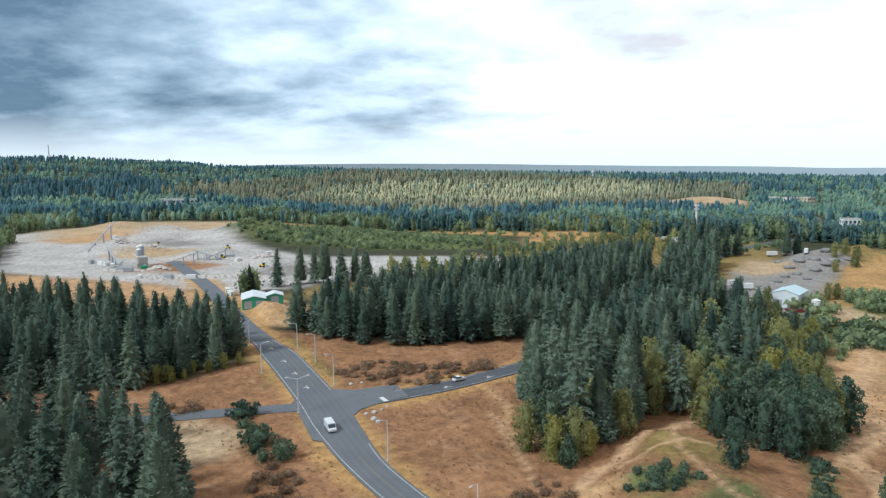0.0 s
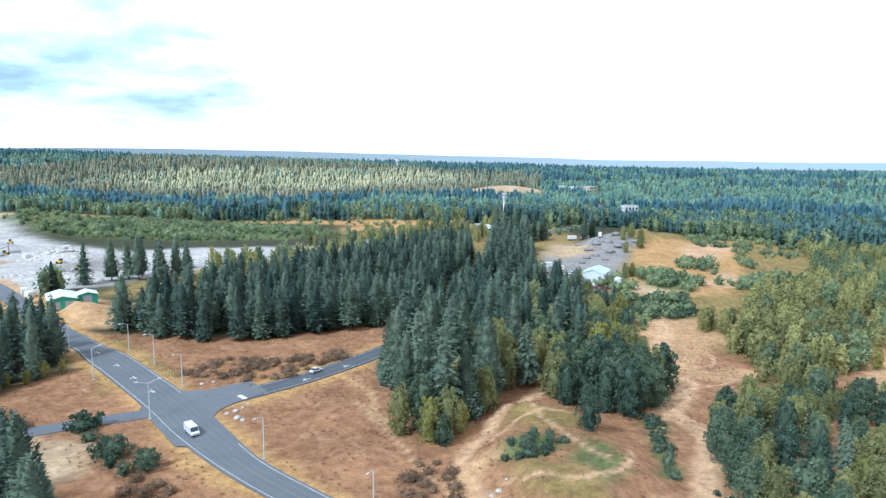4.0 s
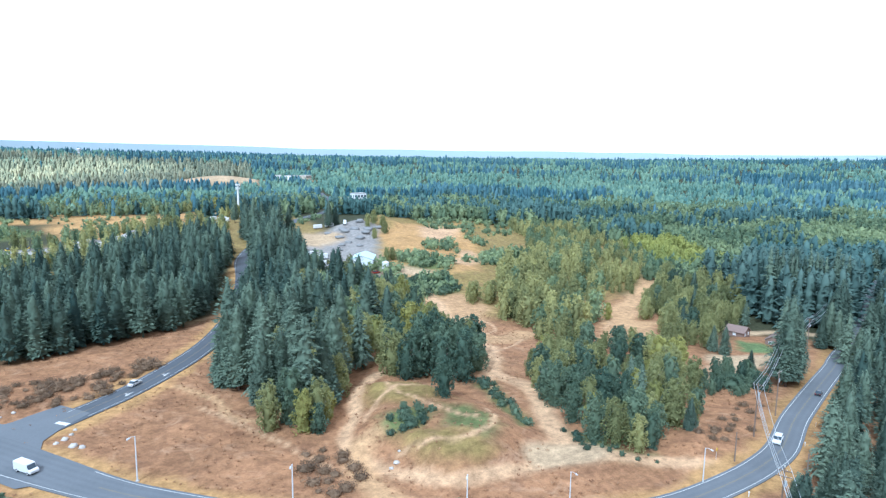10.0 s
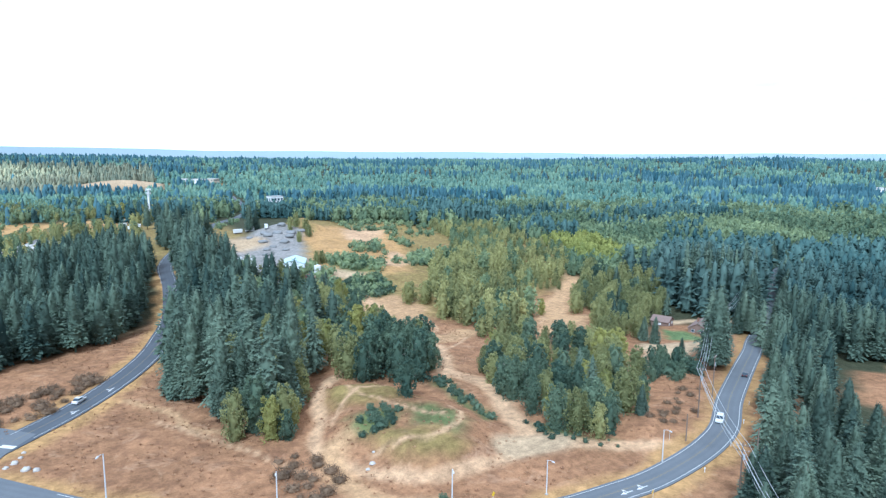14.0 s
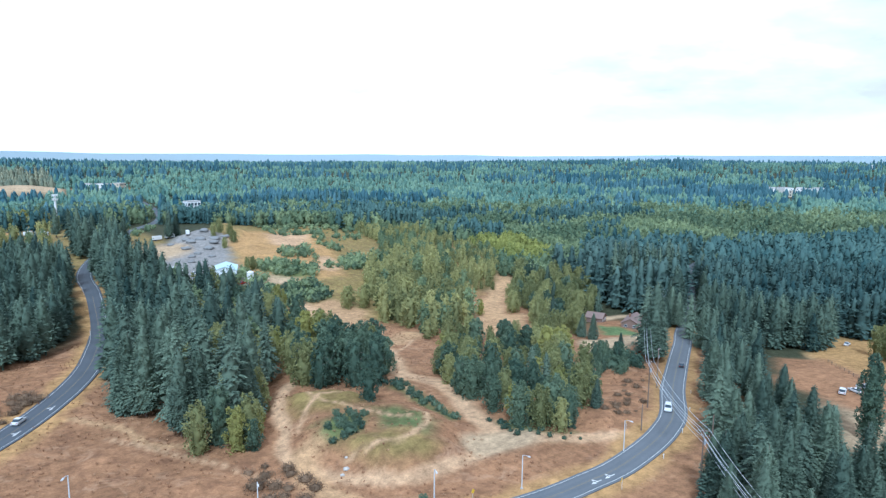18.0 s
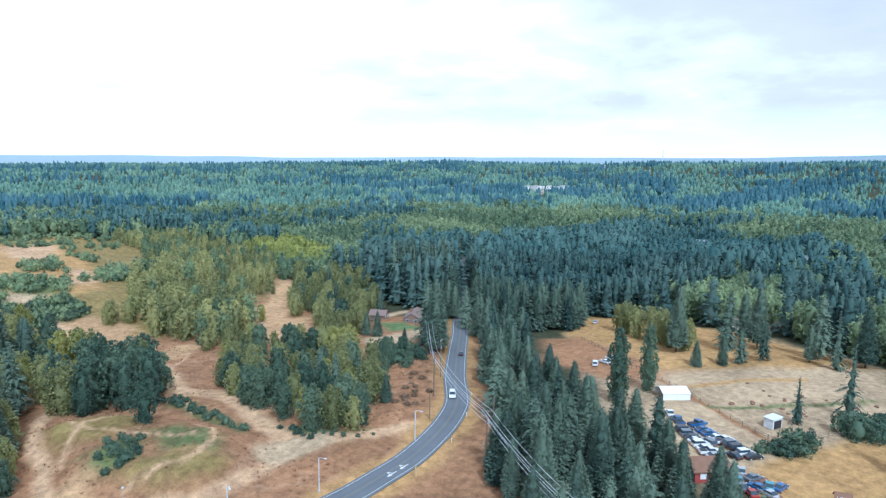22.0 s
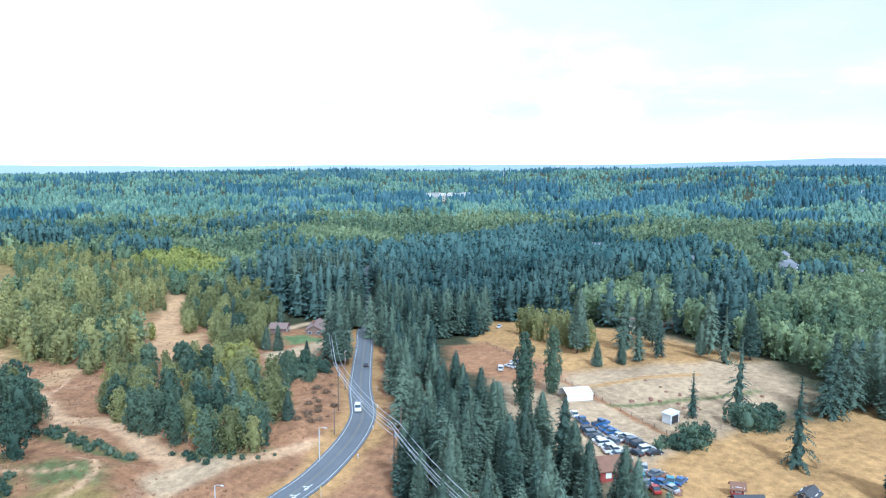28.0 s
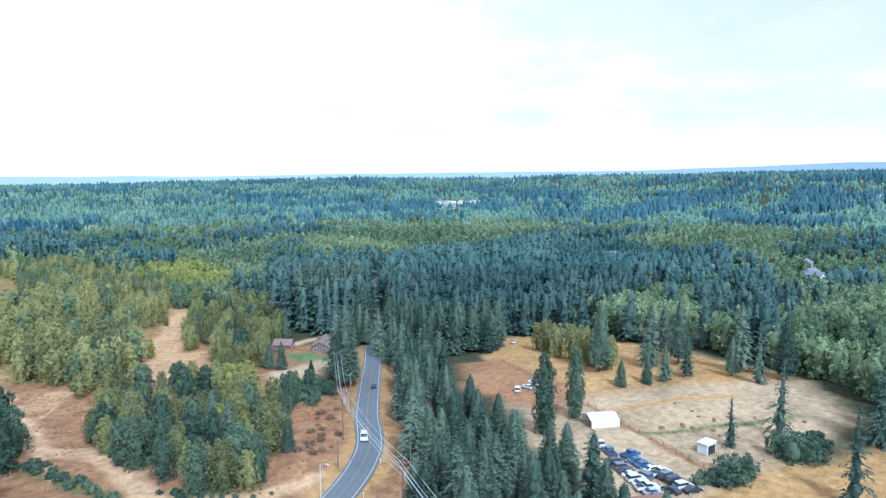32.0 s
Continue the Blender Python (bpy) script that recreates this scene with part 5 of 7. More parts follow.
def set_lamps():
    first = True
    for x, y, tall in LAMPS:
        i = int(np.argmin(np.hypot(*(MAIN - np.array((x, y))).T)))
        w = math.degrees(math.atan2(MAIN[i][1] - y, MAIN[i][0] - x)) - 90
        m = pose(x, y, at(x, y), 0, 0, w) @ Matrix.Scale(tall, 4)
        if first:
            LAMP.matrix_basis = m
        else:
            copy_thing(LAMP, m)
        first = False
    # the one at the junction carries arms on both sides and a box
    x, y = -74.2, 157.2
    root = thing("junction_lamp", "pale lamp pole with arms on both sides at the junction", "street lamp", "street lamps")
    part("base", box(-0.4, 0.4, -0.4, 0.4, -0.4, 0.25, bevel=0.05), CONCRETE, root)
    part("pole", rod((0, 0, 0.25), (0, 0, 9.9), 0.16, 0.10), STEEL, root)
    for s in (1, -1):
        part("arm", rod((0, 0, 9.7), (0, 2.6 * s, 10.5), 0.08, 0.06, 6), STEEL, root)
        head = part("lamp_head", prism([(-0.22, 10.42), (0.22, 10.42), (0.15, 10.66), (-0.15, 10.66)], min(2.4 * s, 3.3 * s), max(2.4 * s, 3.3 * s)), STEEL, root)
        part("lens", box(-0.15, 0.15, min(2.5 * s, 3.2 * s), max(2.5 * s, 3.2 * s), 10.37, 10.425), LAMP_LENS, head)
    place(root, x, y, -50)


set_lamps()


# ---- power line ----
def utility_pole(x, y, h, turn, arms=1):
    root = thing("utility_pole", "weathered wooden utility pole with crossarm and wires beside the road", "utility pole", "utility poles")
    part("pole", rod((0, 0, -0.5), (0, 0, h), 0.19, 0.12), POLE_WOOD, root)
    for a in range(arms):
        z = h - 0.5 - 1.1 * a
        arm = part("crossarm", box(-1.25, 1.25, -0.16, -0.04, z - 0.07, z + 0.07), POLE_WOOD, root)
        for o in (-1.1, -0.4, 0.4, 1.1):
            part("insulator", rod((o, -0.1, z + 0.07), (o, -0.1, z + 0.27), 0.05, 0.035, 6), WHITE, arm)
    if arms:
        part("transformer", rod((0.35, 0, h - 3.4), (0.35, 0, h - 2.4), 0.22, 0.22, 10), PIPE_PAINT, root)
    place(root, x, y, turn)
    return root


def wires(a, b, ha, hb, turn_a, turn_b, name="power_line"):
    """Sagging wires between the crossarms of two poles."""
    root = thing(name, "sagging power wires between wooden poles", "power line", "power lines")
    za, zb = at(*a) + ha, at(*b) + hb
    for o, dz in ((-1.1, -0.2), (-0.4, -0.2), (1.1, -0.2), (0.0, -2.0), (0.1, -3.2)):
        ca, cb = radians(turn_a), radians(turn_b)
        p = Vector((a[0] + o * math.cos(ca), a[1] + o * math.sin(ca), za + dz))
        q = Vector((b[0] + o * math.cos(cb), b[1] + o * math.sin(cb), zb + dz))
        sag = (q - p).length * 0.03
        bm = bmesh.new()
        rings = []
        u = (q - p).normalized().cross(Vector((0, 0, 1))) * 0.045
        for k in range(13):
            f = k / 12
            c = p.lerp(q, f) - Vector((0, 0, sag * 4 * f * (1 - f)))
            rings.append([bm.verts.new(c + u), bm.verts.new(c - u), bm.verts.new(c + Vector((0, 0, 0.08)))])
        for e, g in zip(rings[:-1], rings[1:]):
            for k in range(3):
                bm.faces.new((e[k], e[(k + 1) % 3], g[(k + 1) % 3], g[k]))
        part("wire", bm, WIRE, root)


def power():
    poles = [(44, 40, 14, 45), (72, 77, 14.5, 35), (105.5, 116.5, 14, 30), (160, 160, 14, 35), (206, 190, 14, 35), (262, 226, 14, 35), (330, 273, 14, 35)]
    for x, y, h, w in poles:
        utility_pole(x, y, h, w - 90 + 90 * 0, 2 if x == 72 else 1)
    for a, b in zip(poles[:-1], poles[1:]):
        wires(a[:2], b[:2], a[2], b[2], a[3] - 90, b[3] - 90)
    utility_pole(84, 82.5, 13.5, -40, 0)
    utility_pole(89.5, 106, 7, 20, 0)
    utility_pole(124, 127.5, 13, 20, 1)
    utility_pole(-101, 113, 9, 20, 1)


power()


# ---- vehicles ----
def car_paint(name, colour):
    return surface(name, colour, 0.35, metal=0.1, vary=0.06, coat=0.6)


PAINTS = {"white": car_paint("white_car_paint", (0.78, 0.79, 0.80)), "silver": car_paint("silver_car_paint", (0.45, 0.47, 0.49)), "black": car_paint("black_car_paint", (0.03, 0.033, 0.038)),
          "blue": car_paint("blue_car_paint", (0.05, 0.14, 0.33)), "grey": car_paint("grey_car_paint", (0.16, 0.18, 0.20)), "red": car_paint("red_car_paint", (0.35, 0.04, 0.03)), "teal": car_paint("teal_car_paint", (0.08, 0.30, 0.36))}
SHAPES = {
    "car": dict(low=[(-2.2, 0.3), (2.2, 0.3), (2.25, 0.62), (1.9, 0.82), (1.0, 0.95), (-1.6, 0.98), (-2.2, 0.88)], top=[(1.05, 0.94), (0.35, 1.42), (-1.0, 1.46), (-1.75, 0.97)], half=0.88, wheels=(1.38, -1.35)),
    "suv": dict(low=[(-2.3, 0.38), (2.3, 0.38), (2.35, 0.8), (2.1, 1.0), (1.1, 1.1), (-2.25, 1.12)], top=[(1.15, 1.08), (0.55, 1.72), (-1.9, 1.76), (-2.25, 1.1)], half=0.95, wheels=(1.45, -1.4)),
    "pickup_truck": dict(low=[(-2.7, 0.45), (2.7, 0.45), (2.75, 0.9), (2.5, 1.1), (1.4, 1.18), (-2.7, 1.15)], top=[(1.4, 1.15), (0.8, 1.8), (-0.5, 1.82), (-0.7, 1.14)], half=0.98, wheels=(1.75, -1.6)),
    "van": dict(low=[(-2.9, 0.4), (2.7, 0.4), (2.75, 1.0), (2.3, 1.25), (1.7, 1.3), (1.5, 2.3), (-2.9, 2.35)], top=[(2.2, 1.24), (1.62, 2.1), (1.1, 2.12), (1.1, 1.3)], half=1.02, wheels=(1.75, -1.8)),
}


def vehicle(kind, colour, label, group=""):
    s = SHAPES[kind]
    root = thing(kind, label, kind.replace("_", " ").replace("pickup truck", "truck"), group)
    h = s["half"]
    bm = prism(s["low"], -h, h)
    bmesh.ops.bevel(bm, geom=bm.edges[:], offset=0.09, segments=2, affect="EDGES")
    body = part("body", bm, PAINTS[colour], root)
    bm = prism(s["top"], -h * 0.86, h * 0.86)
    bmesh.ops.bevel(bm, geom=bm.edges[:], offset=0.05, segments=1, affect="EDGES")
    part("glass_cabin", bm, PANE, root, "dark tinted glass")
    if kind != "van":
        t = s["top"]
        part("roof", prism([(t[1][0] - 0.05, t[1][1] - 0.02), (t[2][0] + 0.05, t[2][1] - 0.02), (t[2][0] + 0.05, t[2][1] + 0.05), (t[1][0] - 0.05, t[1][1] + 0.05)], -h * 0.84, h * 0.84), PAINTS[colour], root)
    if kind == "pickup_truck":
        part("cargo_bed", box(-2.55, -0.85, -h * 0.82, h * 0.82, 1.02, 1.20), DARK, root)
    for x in s["wheels"]:
        for y in (-h + 0.08, h - 0.08):
            w = part("wheel", rod((x, y - 0.11, 0.33), (x, y + 0.11, 0.33), 0.34, 0.34, 14), RUBBER, root)
            o = -1 if y < 0 else 1
            part("rim", rod((x, y + o * 0.1, 0.33), (x, y + o * 0.13, 0.33), 0.2, 0.18, 10), STEEL, w)
    front, back = max(p[0] for p in s["low"]), min(p[0] for p in s["low"])
    for y in (-h * 0.72, h * 0.72):
        part("headlight", box(front - 0.16, front + 0.01, y - 0.16, y + 0.16, 0.62, 0.78), LAMP_LENS, root)
        part("tail_light", box(back - 0.012, back + 0.05, y - 0.13, y + 0.13, 0.68, 0.88), RED_LIGHT, root)
    return root


def on_road(root, line, p, side, ahead=True, lift=0.23):
    i = int(np.argmin(np.hypot(*(line - np.array(p)).T)))
    d = line[min(i + 1, len(line) - 1)] - line[max(0, i - 1)]
    u = np.array([d[1], -d[0]]) / np.linalg.norm(d)
    q = line[i] + u * side
    w = math.degrees(math.atan2(d[1], d[0])) + (0 if ahead else 180)
    root.matrix_basis = pose(q[0], q[1], float(road_level(line[i][0], line[i][1])) + lift, 0, 0, w)
    return root


def traffic():
    on_road(vehicle("van", "white", "white delivery van driving on the road at the junction"), MAIN, (-58, 149), 2.0)
    on_road(vehicle("car", "white", "white car driving on the dark side road"), SIDE, (-40, 198), -1.8, True, 0.21)
    on_road(vehicle("suv", "white", "white car driving round the bend"), MAIN, (108.5, 109), -1.5, False)
    on_road(vehicle("car", "black", "black car driving on the straight road"), MAIN, (156, 141), 1.5)
    on_road(vehicle("car", "grey", "dark grey car driving down the road"), MAIN, (-22, 119), 1.9)


traffic()


def car_lot():
    kinds = [("car", "white"), ("car", "black"), ("suv", "white"), ("pickup_truck", "white"), ("car", "blue"), ("suv", "black"), ("pickup_truck", "blue"), ("car", "silver"), ("suv", "grey")]
    made = {}

    def park(k, x, y, w):
        kind, colour = k
        m = pose(x, y, at(x, y) + 0.02, 0, 0, w)
        if k in made:
            return copy_thing(made[k], m)
        made[k] = vehicle(kind, colour, colour + " " + kind.replace("_", " ") + " parked in the dusty lot", "cars in the lot")
        made[k].matrix_basis = m
    r = np.random.RandomState(8)
    rows = [((122.5, 48), (109.8, 36.2), 9, [5, 8, 1, 0, 2, 0, 3, 7, 4]), ((128.7, 46.5), (115.8, 30), 9, [6, 4, 4, 0, 3, 8, 5, 2, 1])]
    for a, b, n, order in rows:
        for k in range(n):
            s = k / (n - 1)
            w = math.degrees(math.atan2(b[1] - a[1], b[0] - a[0])) + 90
            park(kinds[order[k]], a[0] + (b[0] - a[0]) * s + r.uniform(-0.2, 0.2), a[1] + (b[1] - a[1]) * s + r.uniform(-0.2, 0.2), w + r.uniform(-5, 5))
    for x, y, k, w in ((119, 41, 8, 60), (114, 34, 1, 60), (127, 51, 6, 40), (131, 54.5, 0, 30), (170, 93, 2, 20), (174, 91, 0, 70), (178, 90, 3, 70), (252, 128, 0, 10)):
        park(kinds[k], x, y, w)
    return park


def junk_row():
    made = {}
    for k, (x, y, c, w) in enumerate(((101, 30, "teal", 20), (104, 27.5, "grey", -30), (100.5, 26, "blue", 70), (102.5, 24, "teal", 10), (98.5, 29, "grey", 50), (106, 30.5, "silver", 15), (97, 26.5, "red", 35), (103.5, 22, "blue", -15), (99, 23.5, "silver", 60))):
        m = pose(x, y, at(x, y), 0, 0, w)
        if c in made:
            copy_thing(made[c], m)
        else:
            made[c] = vehicle("car", c, "old " + c + " scrap car among rusty parts", "scrap cars")
            made[c].matrix_basis = m
    r = np.random.RandomState(3)
    for k in range(14):
        x, y = r.uniform(94, 106), r.uniform(21, 33)
        ob = tagged(new("scrap_piece", mesh_of("scrap_piece", *lump(r, 0.8 * r.uniform(0.6, 1.3), 0.5), RUST)), "rusty piece of scrap metal in dry grass", "scrap", "scrap pieces")
        ob.matrix_basis = pose(x, y, at(x, y) + 0.1, 0, 0, r.uniform(0, 360))


def lump(r, size, flat=0.7):
    """An uneven stone or heap."""
    bm = bmesh.new()
    bmesh.ops.create_icosphere(bm, subdivisions=2, radius=size)
    for v in bm.verts:
        v.co *= 1 + r.uniform(-0.25, 0.25)
        v.co.z *= flat
    verts, tris = [tuple(v.co) for v in bm.verts], [tuple(v.index for v in f.verts) for f in bm.faces]
    bm.free()
    return verts, tris


car_lot()
junk_row()


# ---- buildings ----
def house(name, label, x, y, turn, w, d, h, rise, wall, roof, windows=3, storeys=1, chimney=False, dz=0.0, category="house", group=""):
    """A gabled building: walls, roof with eaves, door, windows with frame and pane."""
    root = thing(name, label, category, group)
    body = part("wall", prism([(-w / 2, -1.0), (w / 2, -1.0), (w / 2, h), (0, h + rise), (-w / 2, h)], -d / 2, d / 2), wall, root)
    e, t = 0.5, 0.22
    slope = rise / (w / 2)
    up = [(-w / 2 - e, h - e * slope), (0, h + rise), (w / 2 + e, h - e * slope), (w / 2 + e, h - e * slope + t), (0, h + rise + t), (-w / 2 - e, h - e * slope + t)]
    top = part("roof", prism([(a, b + 0.03) for a, b in up], -d / 2 - e, d / 2 + e), roof, root)
    if chimney:
        part("chimney", box(w * 0.15, w * 0.15 + 0.8, -0.5, 0.5, h, h + rise + 0.9), RUST, top)
    for side in (-1, 1):
        for f in range(storeys):
            z = 1.0 + 2.7 * f
            for k in range(windows):
                yy = -d / 2 + d * (k + 0.5) / windows
                wdw = part("window", box(side * w / 2 - 0.04, side * w / 2 + 0.05, yy - 0.7, yy + 0.7, z, z + 1.3), WHITE, root)
                part("pane", box(side * w / 2 - 0.02, side * w / 2 + 0.062, yy - 0.6, yy + 0.6, z + 0.1, z + 1.2), PANE, wdw)
            for k in range(2):
                xx = -w / 4 + w / 2 * k
                wdw = part("window", box(xx - 0.7, xx + 0.7, side * d / 2 - 0.04, side * d / 2 + 0.05, z, z + 1.3), WHITE, root)
                part("pane", box(xx - 0.6, xx + 0.6, side * d / 2 - 0.02, side * d / 2 + 0.062, z + 0.1, z + 1.2), PANE, wdw)
    part("door", box(-0.5, 0.5, -d / 2 - 0.06, -d / 2 + 0.05, 0, 2.05), BROWN_WALL, root)
    return place(root, x, y, turn, dz)


def hall(name, label, x, y, turn, w, d, h, rise, wall, roof, doors=2, ribs=10, dz=0.0, category="workshop"):
    """A sheet-metal hall with standing ribs, roll-up doors and a shallow roof."""
    root = thing(name, label, category)
    part("wall", prism([(-w / 2, -1.0), (w / 2, -1.0), (w / 2, h), (0, h + rise), (-w / 2, h)], -d / 2, d / 2), wall, root)
    slope = rise / (w / 2)
    e = 0.4
    part("roof", prism([(-w / 2 - e, h - e * slope + 0.03), (0, h + rise + 0.03), (w / 2 + e, h - e * slope + 0.03), (w / 2 + e, h - e * slope + 0.2), (0, h + rise + 0.2), (-w / 2 - e, h - e * slope + 0.2)], -d / 2 - e, d / 2 + e), roof, root)
    for k in range(ribs):
        yy = -d / 2 + d * (k + 0.5) / ribs
        for side in (-1, 1):
            part("rib", box(side * w / 2 - 0.03, side * w / 2 + 0.07, yy - 0.06, yy + 0.06, 0, h - 0.1), wall, root)
    for k in range(doors):
        xx = -w / 2 + w * (k + 0.5) / doors
        part("rolling_door", box(xx - 1.8, xx + 1.8, -d / 2 - 0.07, -d / 2 + 0.05, 0, 3.8), PIPE_PAINT, root)
    return place(root, x, y, turn, dz)


def flat_block(name, label, x, y, turn, w, d, h, storeys, wall, per=6, category="building"):
    """A flat-roofed block with rows of windows, far off."""
    root = thing(name, label, category)
    part("wall", box(-w / 2, w / 2, -d / 2, d / 2, -2, h), wall, root)
    part("parapet", box(-w / 2 - 0.2, w / 2 + 0.2, -d / 2 - 0.2, d / 2 + 0.2, h, h + 0.5), CONCRETE, root)
    for f in range(storeys):
        z = h * (f + 0.32) / storeys
        for k in range(per):
            xx = -w / 2 + w * (k + 0.5) / per
            part("window", box(xx - w / per * 0.3, xx + w / per * 0.3, -d / 2 - 0.06, -d / 2 + 0.05, z, z + h / storeys * 0.42), PANE, root)
        for k in range(2):
            yy = -d / 4 + d / 2 * k
            part("window", box(-w / 2 - 0.06, -w / 2 + 0.05, yy - 1, yy + 1, z, z + h / storeys * 0.42), PANE, root)
    return place(root, x, y, turn)


def homes():
    house("brown_house", "low brown house with russet shingle roof by a lawn", 207, 204, 118, 8, 15, 2.8, 2.2, BROWN_WALL, SHINGLE_BROWN, 4, chimney=True)
    house("garage", "small brown garage with brown gabled roof beside the house", 200, 221, 25, 7, 8, 2.7, 1.9, BROWN_WALL, SHINGLE_BROWN, 1)
    house("grey_cottage", "small grey cottage at the edge of the woods", 252, 144, 30, 7, 9, 3.0, 2.4, GREY_WALL, SHINGLE_GREY, 2)
    house("tan_house", "tan house with brown roof behind the pasture", 276, 67, 20, 8, 14, 2.9, 2.0, TAN_WALL, SHINGLE_BROWN, 3)
    house("farm_cabin", "dark shingled cabin roof among the trees", 281, 55, 60, 7, 10, 2.8, 2.0, BROWN_WALL, SHINGLE_BROWN, 2)
    house("red_barn", "old red barn with rusty roof at the edge of the firs", 100, 36.5, 42, 5, 8, 3.0, 2.0, RED_WALL, RUST, 2, category="barn")
    house("red_shed", "small red wooden shed in golden grass", 104.5, 10.5, 15, 2.0, 2.4, 2.0, 0.8, RED_WALL, RUST, 1, category="shed")
    house("dark_cabin", "small red cabin with dark roof in golden grass", 98, 8, 30, 4.2, 5.5, 2.4, 1.4, RED_WALL, SHINGLE_DARK, 1, category="shed")
    house("dark_hut", "small dark hut beside the field", 107, -3, 70, 3, 4.5, 1.8, 1.0, BROWN_WALL, SHINGLE_DARK, 1, category="shed")
    r = np.random.RandomState(6)
    for k, (x, y) in enumerate([(534, 75), (589, 32), (530, 4), (526, -45), (584, 169), (545, 40), (556, 50), (600, 12), (548, 8), (540, -62), (574, 155), (610, 60)]):
        c = [(GREY_WALL, SHINGLE_GREY, "grey"), (TAN_WALL, SHINGLE_GREY, "tan"), (WHITE, SHINGLE_GREY, "white")][k % 3]
        house("subdivision_house", "two-storey " + c[2] + " house with shingle roof among trees", x, y, r.uniform(0, 180), 9, 11.5, 5.4, 2.6, c[0], c[1], 2, 2, group="houses of the subdivision", dz=1.0)


homes()


def yards():
    hall("green_hall", "low green metal hall with pale roof near red earth", -176, 272, 38, 11, 17, 4.6, 1.4, GREEN_METAL, WHITE_METAL, 2)
    hall("green_annex", "small green metal annex with pale roof", -167.5, 277, 38, 8, 8, 4.0, 1.2, GREEN_METAL, WHITE_METAL, 1)
    hall("white_workshop", "white metal workshop with pale blue roof in a gravel yard", 68.5, 377, -20, 12, 17, 7.0, 2.0, WHITE_METAL, BLUE_METAL, 2)
    root = thing("water_tank", "white upright tank beside the workshop", "tank")
    part("shell", rod((0, 0, -0.3), (0, 0, 5.2), 2.0, 2.0, 20), WHITE, root)
    part("lid", rod((0, 0, 5.2), (0, 0, 5.9), 2.05, 0.4, 20), WHITE, root)
    place(root, 79, 367)
    flat_block("white_plant", "tall white block among the trees behind the yard", 160, 784, 15, 16, 10, 20, 3, WHITE, 4)
    flat_block("white_annex", "lower white wing beside the tall block", 146, 788, 15, 14, 10, 14, 2, WHITE, 3)
    # trucks, trailers and boxes in the yard
    r = np.random.RandomState(9)
    for k, (x, y, w) in enumerate(((85, 572, 10), (96, 560, 80), (40, 401, 20), (47, 385, 60), (44, 420, 30), (-2, 629, 45), (0, 640, 10), (54, 372, 70), (50, 412, 15), (74, 566, 20), (-8, 648, 40), (4, 634, 80))):
        root = thing("box_trailer", "white box trailer parked in the gravel yard", "trailer", "trailers of the yard")
        part("box", box(-3.6, 3.6, -1.25, 1.25, 1.0, 3.8, bevel=0.04), WHITE, root)
        part("frame", box(-3.6, 4.2, -0.5, 0.5, 0.7, 0.98), DARK, root)
        for xx in (-2.6, -1.5):
            for yy in (-1.05, 1.05):
                part("wheel", rod((xx, yy - 0.15, 0.5), (xx, yy + 0.15, 0.5), 0.5, 0.5, 12), RUBBER, root)
        place(root, x, y, w)
    for k, (x, y, w, c) in enumerate(((68, 363, 10, "red"), (72, 362, 25, "red"), (63, 364, 80, "white"), (52, 380, 40, "white"), (48, 396, 70, "silver"), (58, 404, 15, "white"), (46, 430, 30, "grey"))):
        v = vehicle("pickup_truck", c, c + " truck parked by the white workshop", "trucks of the yard")
        place(v, x, y, w)
    # camper on the western lot
    root = thing("camper_truck", "white camper truck on the dark paved lot", "camper")
    part("cabin", prism([(-3.3, 0.6), (3.2, 0.6), (3.3, 1.3), (2.6, 1.5), (2.2, 2.1), (3.0, 2.3), (2.9, 3.0), (-3.3, 3.0)], -1.15, 1.15), WHITE, root)
    part("windscreen", prism([(2.66, 1.5), (2.3, 2.05), (2.22, 2.0), (2.6, 1.45)], -1.0, 1.0), PANE, root)
    for yy in (-1.16, 1.13):
        part("window", box(-1.8, 0.6, yy, yy + 0.03, 1.7, 2.4), PANE, root)
    for xx in (-2.0, 2.1):
        for yy in (-1.0, 1.0):
            part("wheel", rod((xx, yy - 0.15, 0.4), (xx, yy + 0.15, 0.4), 0.42, 0.42, 12), RUBBER, root)
    place(root, -146, 122.5, 20, 0.2)


yards()


def cell_tower():
    root = thing("cell_tower", "tall pale cell tower with a crown of panel antennas", "tower")
    h = 33.0
    part("mast", rod((0, 0, -1), (0, 0, h), 1.15, 0.85, 12), WHITE, root)
    part("base", box(-1.5, 1.5, -1.5, 1.5, -1, 0.4), CONCRETE, root)
    for z in (h - 0.8, h - 4.2):
        deck = part("platform", rod((0, 0, z), (0, 0, z + 0.18), 2.3, 2.3, 12), STEEL, root)
        for k in range(9):
            w = 2 * math.pi * k / 9
            bm = box(-0.2, 0.2, -0.1, 0.1, z - 1.0, z + 1.2)
            bmesh.ops.transform(bm, matrix=Matrix.Translation((2.3 * math.cos(w), 2.3 * math.sin(w), 0)) @ Matrix.Rotation(w + math.pi / 2, 4, "Z"), verts=bm.verts)
            part("antenna", bm, WHITE, deck)
    place(root, 17.1, 688)


